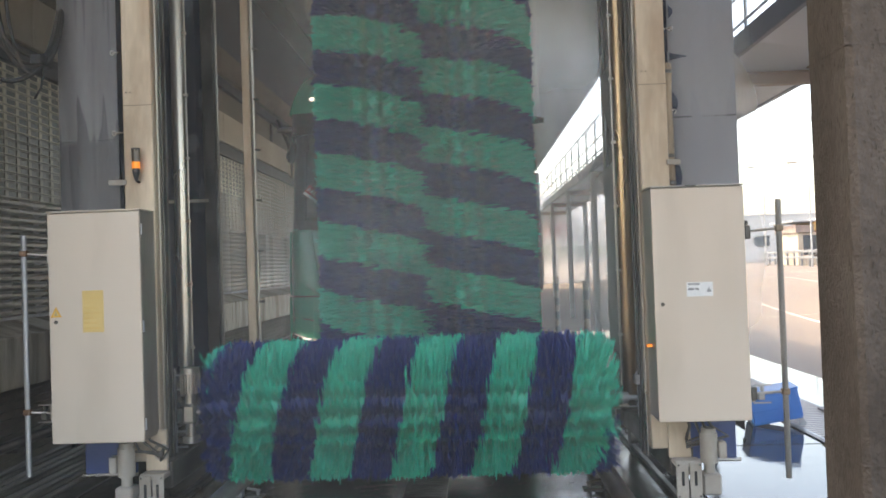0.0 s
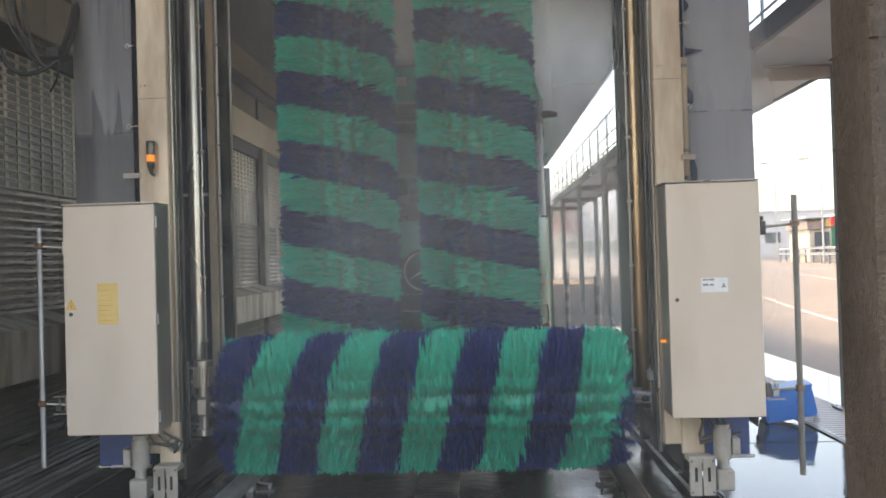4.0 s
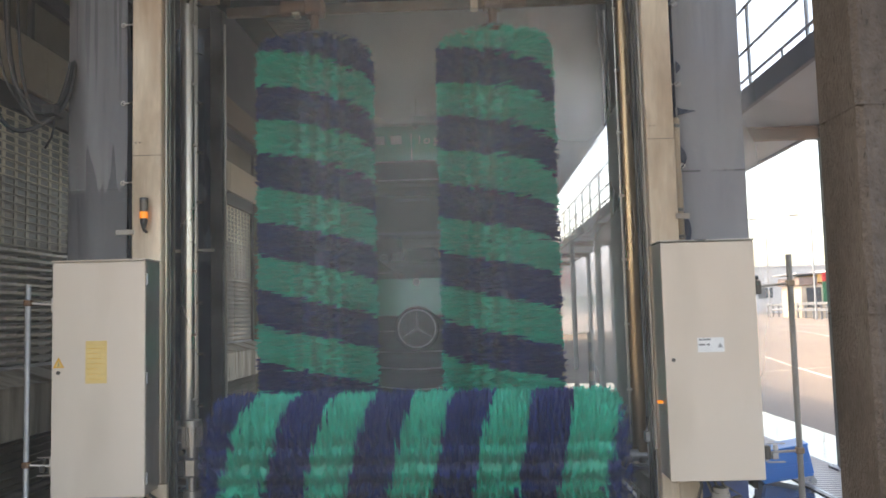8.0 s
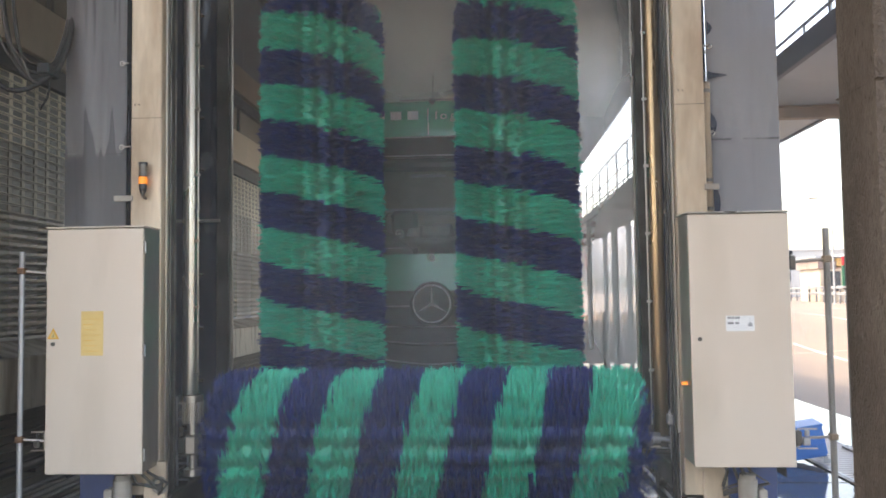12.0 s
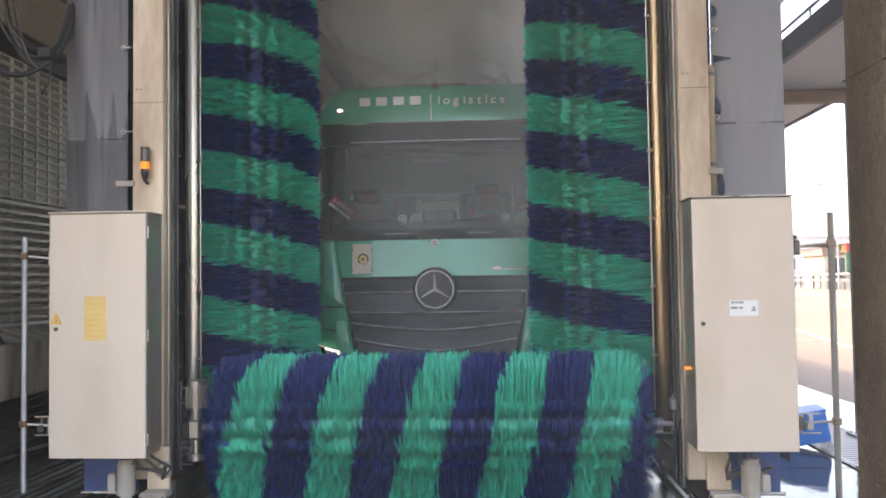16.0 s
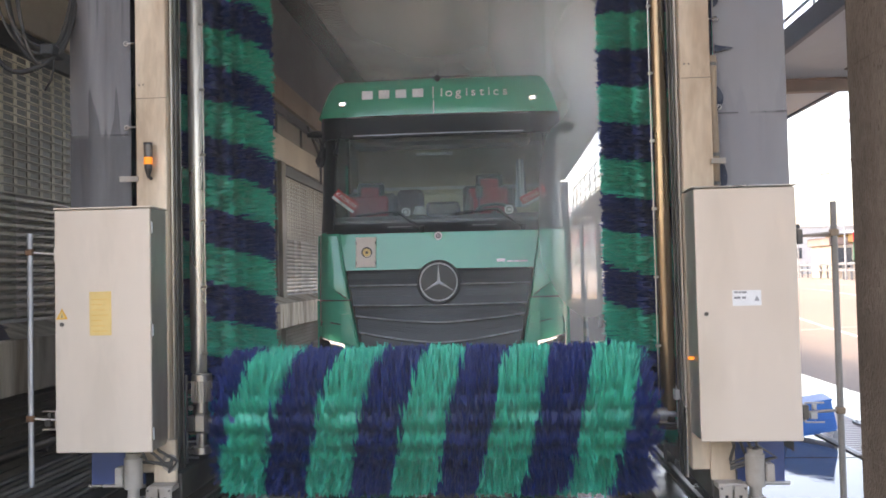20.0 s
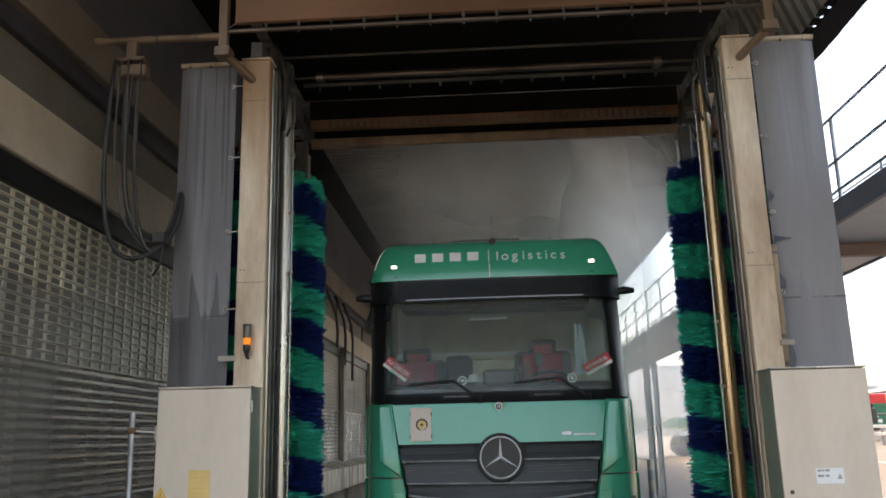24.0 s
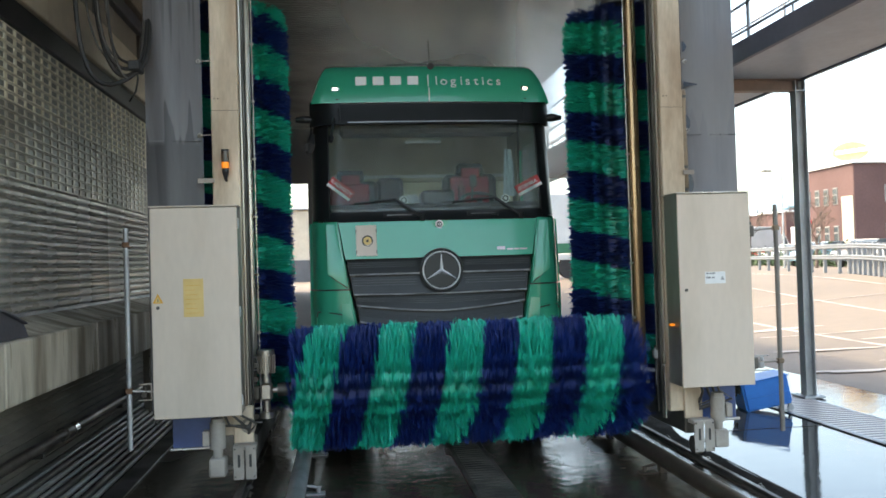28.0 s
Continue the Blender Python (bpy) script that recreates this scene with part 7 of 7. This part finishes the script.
for row in ((20.6, 23.6, 205, M_CARGREY, "grey parked hatchback behind the barrier"), (21.8, 29.0, 200, M_CARBLUE, "pale blue parked car behind the barrier"),
            (19.6, 19.6, 210, M_CARWHITE, "white parked car behind the barrier"), (23.4, 34.5, 195, M_CARWHITE, "white parked car behind the barrier"),
            (24.6, 41.0, 190, M_CARRED, "red parked car behind the barrier"), (26.5, 50.0, 190, M_CARGREY, "grey parked hatchback behind the barrier")):
    car(*row)


def van(x, y, turn):
    z = rise(x, y) - 0.03
    c = tagged(new("box_van"), "white box van with a red band and red emblem", "van")
    part("cargo_box", Shape().box(-2.6, 1.6, -1.1, 1.1, 0.6, 2.9, 0.05), M_TRAILER, c)
    part("red_band", Shape().box(-2.58, 1.58, -1.11, 1.11, 0.7, 1.05, 0.005), M_REDSHAPE, c)
    part("emblem", Shape().rod((-0.2, 1.1, 2.1), (-0.2, 1.125, 2.1), 0.28, 24), M_REDSHAPE, c)
    part("cab", Shape().prism([(1.62, 0.5), (3.2, 0.5), (3.25, 1.1), (2.9, 1.3), (2.3, 2.2), (1.62, 2.3)], "y", -1.0, 1.0), M_CARWHITE, c)
    part("side_glass", Shape().prism([(1.8, 1.35), (2.75, 1.35), (2.25, 2.1), (1.8, 2.15)], "y", -1.01, 1.01), M_WINDOW, c)
    for px in (-1.8, 2.4):
        for s in (-1, 1):
            part("wheel", Shape().rod((px, s * 0.8, 0.38), (px, s * 1.0, 0.38), 0.38, 20), M_TYRE, c)
    c.matrix_basis = pose(x, y, z, 0, 0, turn)


van(31.0, 52.6, 28)
van(37.5, 54.5, 30)


def trailer():
    t = tagged(new("semi_trailer"), "white parked semi-trailer with a green band and lettering", "trailer")
    y, z = 28.4, 0.9
    body = part("cargo_body", Shape().box(-0.5, 11.5, y, y + 2.5, z + 1.15, z + 3.85, 0.03), M_TRAILER, t)
    part("green_band", Shape().box(-0.5, 11.5, y - 0.006, y - 0.001, z + 1.15, z + 1.6, 0.002), M_GREENBAND, body)
    part("under_rail", Shape().box(-0.4, 11.4, y + 0.02, y + 0.08, z + 0.85, z + 1.1, 0.01), M_TRAILER, t)
    for i, (x, w) in enumerate(((3.55, 0.36), (3.98, 0.36), (4.42, 0.4))):
        k = Shape().box(x, x + 0.1, y - 0.012, y - 0.001, z + 2.05, z + 2.6, 0.003).box(x + w - 0.1, x + w, y - 0.012, y - 0.001, z + 2.05, z + 2.6, 0.003).box(x + 0.1, x + w - 0.1, y - 0.012, y - 0.001, z + 2.5, z + 2.6, 0.003)
        part("letter_shape", k, M_REDSHAPE, body, "red letter-like shape")
    for i, text in enumerate(("your partner", "in logistics")):
        o = part("side_line", lettering(text, 0.36), None, body)
        o.data.materials.append(M_DARKSTEEL)
        o.location = (5.85, y - 0.006, z + 2.5 - 0.42 * i)
    for x in (8.0, 9.3, 10.6):
        part("wheel", Shape().rod((x, y + 0.05, z + 0.5), (x, y + 0.4, z + 0.5), 0.5, 24), M_TYRE, t)
    part("landing_leg", Shape().box(2.4, 2.55, y + 0.3, y + 0.45, z, z + 1.15, 0.01), M_GALV, t)


trailer()


def bare_tree(x, y, h, seed):
    r = random.Random(seed)
    z = rise(x, y) - 0.03
    top = tagged(new("bare_tree"), "leafless young street tree", "tree", "bare trees")
    trunk, twigs = Shape(), Shape()
    trunk.rod((x, y, z), (x + 0.05, y, z + h * 0.55), 0.1, 8, 0, 0.06)
    def grow(p, d, length, rad, depth):
        q = p + d * length
        (trunk if depth < 2 else twigs).rod(p, q, rad, 5, 0, rad * 0.6, caps=False)
        if depth < 4:
            for _ in range(3):
                e = (d + Vector((r.uniform(-0.7, 0.7), r.uniform(-0.7, 0.7), r.uniform(-0.1, 0.5)))).normalized()
                grow(q, e, length * r.uniform(0.6, 0.8), rad * 0.6, depth + 1)
    for i in range(4):
        a = i * 1.6 + r.random()
        grow(Vector((x + 0.05, y, z + h * (0.38 + 0.05 * i))), Vector((math.cos(a), math.sin(a), 1.1)).normalized(), h * 0.2, 0.04, 0)
    part("trunk", trunk, M_BARK, top)
    part("crown", twigs, M_BARK, top)


for x, y, h, s in ((28.8, 41.8, 4.6, 1), (27.0, 46.0, 4.0, 2), (32.0, 56.0, 4.6, 3), (24.0, 33.0, 3.0, 4)):
    bare_tree(x, y, h, s)


def hedge():
    r = random.Random(8)
    s = Shape()
    for i in range(5200):
        x0 = r.uniform(0, 1)
        x, y = 26.2 + 6.5 * x0 + r.uniform(-0.4, 0.4), 34.0 + 40 * x0 + r.uniform(-0.6, 0.6)
        p = Vector((x, y, rise(x, y) + abs(r.gauss(0, 0.45))))
        a, b = Vector((r.uniform(-1, 1), r.uniform(-1, 1), r.uniform(-1, 1))) * 0.1, Vector((r.uniform(-1, 1), r.uniform(-1, 1), r.uniform(-1, 1))) * 0.1
        s.add([p - a, p + b, p + a, p - b], [(0, 1, 2, 3)])
    part("hedge", s, M_HEDGE, label="low clipped hedge before the buildings", kind="stuff")


hedge()

# banded guard posts deeper in the hall
for i, y in enumerate((7.5, 13.0)):
    k = tagged(new("guard_post"), "white and grey banded guard post by the open side", "post", "guard posts")
    for j in range(8):
        part("band", Shape().rod((2.72, y, 0.18 * j), (2.72, y, 0.18 * j + 0.179), 0.06, 16), M_WHITEPAINT if j % 2 else M_BARRIER, k)
part_pipe = tagged(new("wall_pipes"), "loose hoses and pipes on the far closed wall", "pipe")
for i in range(3):
    part("hose", Shape().pipe([(-3.4, 9 + i, 5.0), (-3.25, 9.3 + i, 4.5), (-3.3, 9.8 + i, 4.2), (-3.38, 10.2 + i, 3.9 - 0.3 * i)], 0.03, 8), M_CABLE, part_pipe)


# ---- beyond the far end of the hall ----
def far_shed():
    shed = tagged(new("far_shed"), "pale grey shed behind the wash hall's far end", "shed")
    part("wall", Shape().box(-14, 0.5, 42, 52, -0.05, 5.2, 0.05), M_BEIGE, shed, "pale rendered wall")
    part("roof", Shape().box(-14.2, 0.7, 41.8, 52.2, 5.205, 5.33, 0.03), M_GALV, shed)
    # dark base stands for the dim ground and vehicles before the wall
    part("plinth", Shape().box(-14.05, 0.55, 41.9, 41.997, -0.05, 2.2, 0.02), M_GREYPANEL, shed, "dark base put in for the shaded ground")


far_shed()


# ---- drifting spray ----
spray = tagged(new("spray_mist"), "fine grey water spray hanging in the hall", "water spray")
veils = []
for i, (w, h) in enumerate(((4.0, 5.2), (4.0, 5.2), (5.2, 4.2), (5.6, 4.0), (9.0, 7.5), (5.0, 6.4), (3.4, 5.0), (3.2, 3.6), (7.0, 7.0), (9.0, 7.5))):
    s = Shape()
    s.sheet(lambda u, v: (w * (u - 0.5), 0.02 * math.sin(5 * u + i) * math.sin(4 * v), h * (v - 0.5)), 16, 16)
    veils.append(part("spray_veil", s, (M_FRONTMIST, M_MIST, M_HALLMIST, M_HALLMIST, M_THINMIST, M_GAPMIST, M_SIDEMIST, M_PLUMEMIST, M_GLAREVEIL, M_THINMIST)[i], spray))

# ---- what moves ----
GANTRY = [(0.0, -2.364), (0.5, -2.354), (1.0, -2.347), (1.5, -2.339), (2.0, -2.335), (2.5, -2.333), (3.0, -2.327), (3.5, -2.334), (5.5, -2.289), (6.0, -2.286), (6.5, -2.284), (7.0, -2.305), (7.5, -2.348), (8.0, -2.394), (8.5, -2.437), (9.0, -2.474), (9.5, -2.519), (10.0, -2.562), (10.5, -2.596), (11.0, -2.645), (11.5, -2.696), (12.0, -2.727), (12.5, -2.72), (14.5, -2.715), (15.0, -2.715), (15.5, -2.719), (16.0, -2.718), (16.5, -2.72), (17.0, -2.709), (17.5, -2.683), (18.0, -2.692), (18.5, -2.702), (19.0, -2.697), (19.5, -2.705), (20.0, -2.706), (20.5, -2.646), (22.5, -2.168), (23.0, -2.075), (23.5, -2.045), (24.0, -1.947), (24.5, -1.852), (25.0, -1.74), (25.5, -1.653), (26.0, -1.58), (26.5, -1.462), (27.0, -1.458), (27.5, -1.458), (28.0, -1.459)]
SPIN = 2.234
LEFT_X = [(0.0, -0.24), (1.0, -0.25), (3.0, -0.51), (5.5, -0.83), (8.0, -0.83), (12.5, -0.87), (14.5, -1.23), (15.0, -1.27), (16.0, -1.45), (17.0, -1.56), (18.0, -1.73), (19.0, -1.88), (20.5, -1.88), (22.5, -1.96), (24.0, -2.1), (25.0, -2.13), (26.0, -2.15), (26.5, -2.03), (28.0, -1.96)]
RIGHT_X = [(0.0, 0.66), (1.0, 0.66), (3.0, 0.49), (5.5, 0.73), (8.0, 0.8), (12.5, 0.82), (14.5, 1.13), (15.0, 1.27), (16.0, 1.4), (17.0, 1.6), (18.0, 1.71), (19.0, 1.84), (20.0, 1.99), (22.5, 2.07), (24.0, 2.16), (25.0, 2.2), (26.0, 2.15), (26.5, 2.0), (27.0, 1.93), (28.0, 1.91)]
# turns by which each roller runs ahead of an even spin
CROSS_AHEAD = [(0, 0.12), (1, 0.12), (3, 0.1), (6, 0.11), (8, 0.08), (11, 0.116), (12, 0.15), (17, 0.19), (20, 0.2), (22.5, 0.185), (23, 0.225), (26.5, 0.18), (27, 0.14), (28, 0.215)]
LEFT_AHEAD = [(0, -0.03), (3, -0.24), (6, -0.52), (9, -0.68), (11, -0.62), (12, -0.57), (15, -0.6), (17, -0.6), (22.5, -0.92), (23, -0.6), (26.5, -0.55), (28, -0.55)]
RIGHT_AHEAD = [(0, 0.72), (3, 0.7), (6, 0.5), (9, 0.4), (11, 0.42), (12, 0.41), (15, 0.51), (17, 0.5), (22.5, 0.66), (23, 0.3), (28, 0.3)]
# how far each veil is turned towards the open side, in degrees
VEIL_TURN = (0, 0, 30, 30, 0, 65, 20, 40, 0, 0)
# the spray hangs before the truck, then lifts and drifts away over its roof: seconds, x, y, z
VEIL_WAY = (
    [(0.0, 0.3, -1.5, 2.9), (5.0, 0.2, -1.55, 2.9), (7.5, 0.1, -1.55, 3.3), (9.5, 0.1, -1.55, 5.0), (12.5, 0.0, -1.5, 5.9), (16.0, 0.1, -0.8, 5.9), (20.0, 0.2, -0.1, 5.9), (23.0, 0.2, 2.6, 5.6), (28.0, 0.3, 4.0, 5.6)],
    [(0.0, -0.1, -0.35, 2.8), (6.0, 0.0, -0.4, 2.9), (12.5, 0.1, -0.35, 2.9), (15.0, 0.0, -0.3, 3.2), (17.0, 0.2, -0.25, 4.1), (18.0, 0.3, -0.25, 4.7), (20.0, 0.2, -0.25, 5.4), (21.0, 0.1, 0.6, 5.4), (23.0, 0.0, 2.3, 5.2), (28.0, 0.2, 2.7, 5.4)],
    [(0.0, 0.2, 1.3, 5.4), (12.5, 0.1, 1.4, 5.4), (20.0, 0.2, 1.5, 5.6), (28.0, 0.4, 1.9, 5.5)],
    [(0.0, -0.4, 8.0, 4.6), (12.5, -0.2, 8.4, 4.8), (20.0, 0.2, 9.0, 5.0), (28.0, 0.2, 10.0, 5.0)],
    [(0.0, 0.3, -3.2, 2.2), (12.5, 0.4, -3.15, 2.2), (14.5, 1.6, -3.0, 2.4), (17.0, 6.0, -2.6, 3.2), (20.0, 12.0, -1.0, 4.2), (28.0, 26.0, 6.0, 6.0)],
    [(0.0, 1.9, 2.7, 5.0), (12.5, 1.9, 2.7, 5.0), (14.5, 2.0, 2.6, 5.0), (20.0, 1.9, 2.6, 5.1), (23.0, 1.9, 3.2, 5.1), (28.0, 2.1, 4.4, 5.2)],
    [(0.0, 2.6, -0.3, 2.4), (12.5, 2.4, -0.3, 2.4), (15.0, 2.0, -0.28, 2.5), (18.0, 1.8, -0.25, 2.7), (20.0, 1.9, -0.25, 2.9), (22.5, 1.9, 1.2, 3.2), (25.0, 2.0, 1.9, 3.6), (28.0, 2.3, 2.6, 4.4)],
    [(0.0, 1.6, 1.9, 5.0), (14.5, 1.5, 1.6, 5.0), (18.0, 1.3, 1.0, 5.0), (20.0, 1.3, 1.1, 4.8), (24.0, 1.5, 1.5, 4.3), (26.0, 1.7, 1.9, 4.5), (28.0, 2.0, 2.4, 4.8)],
    # almost still veil beyond the far end, added to whiten the gap
    [(0.0, 5.0, 27.0, 2.6), (14.0, 5.1, 27.0, 2.6), (28.0, 5.2, 27.3, 2.7)],
    # second thin veil near the camera: spray, plus lens glare lifting the blacks
    [(0.0, 0.2, -3.45, 2.2), (12.5, 0.3, -3.4, 2.2), (20.0, 0.8, -3.3, 2.4), (21.0, 1.6, -3.2, 2.6), (22.5, 5.0, -3.0, 3.2), (24.0, 10.0, -2.4, 4.0), (28.0, 18.0, -1.0, 6.5)],
)


def motions():
    walk(gantry, [(t, pose(0, y, 0)) for t, y in GANTRY])
    walk(trolley_l, [(t, pose(x, 0, 0)) for t, x in LEFT_X])
    walk(trolley_r, [(t, pose(x, 0, 0)) for t, x in RIGHT_X])
    walk(spray_pole, [(t, pose(max(x - 1.12, -2.2), 0, 0)) for t, x in LEFT_X])
    for veil, way, turn in zip(veils, VEIL_WAY, VEIL_TURN):
        walk(veil, [(t, pose(x, y, z, 0, 0, turn)) for t, x, y, z in way])
    steps = [i / 15 for i in range(421)]
    walk(cross_brush, [(t, pose(*HB, 360 * (SPIN * t + lerp_rows(CROSS_AHEAD, t)))) for t in steps])
    walk(roller_l, [(t, pose(0, RY, RZ, 0, 0, 360 * (SPIN * t + lerp_rows(LEFT_AHEAD, t)))) for t in steps])
    walk(roller_r, [(t, pose(0, RY, RZ, 0, 0, -360 * (SPIN * t + lerp_rows(RIGHT_AHEAD, t)))) for t in steps])


motions()
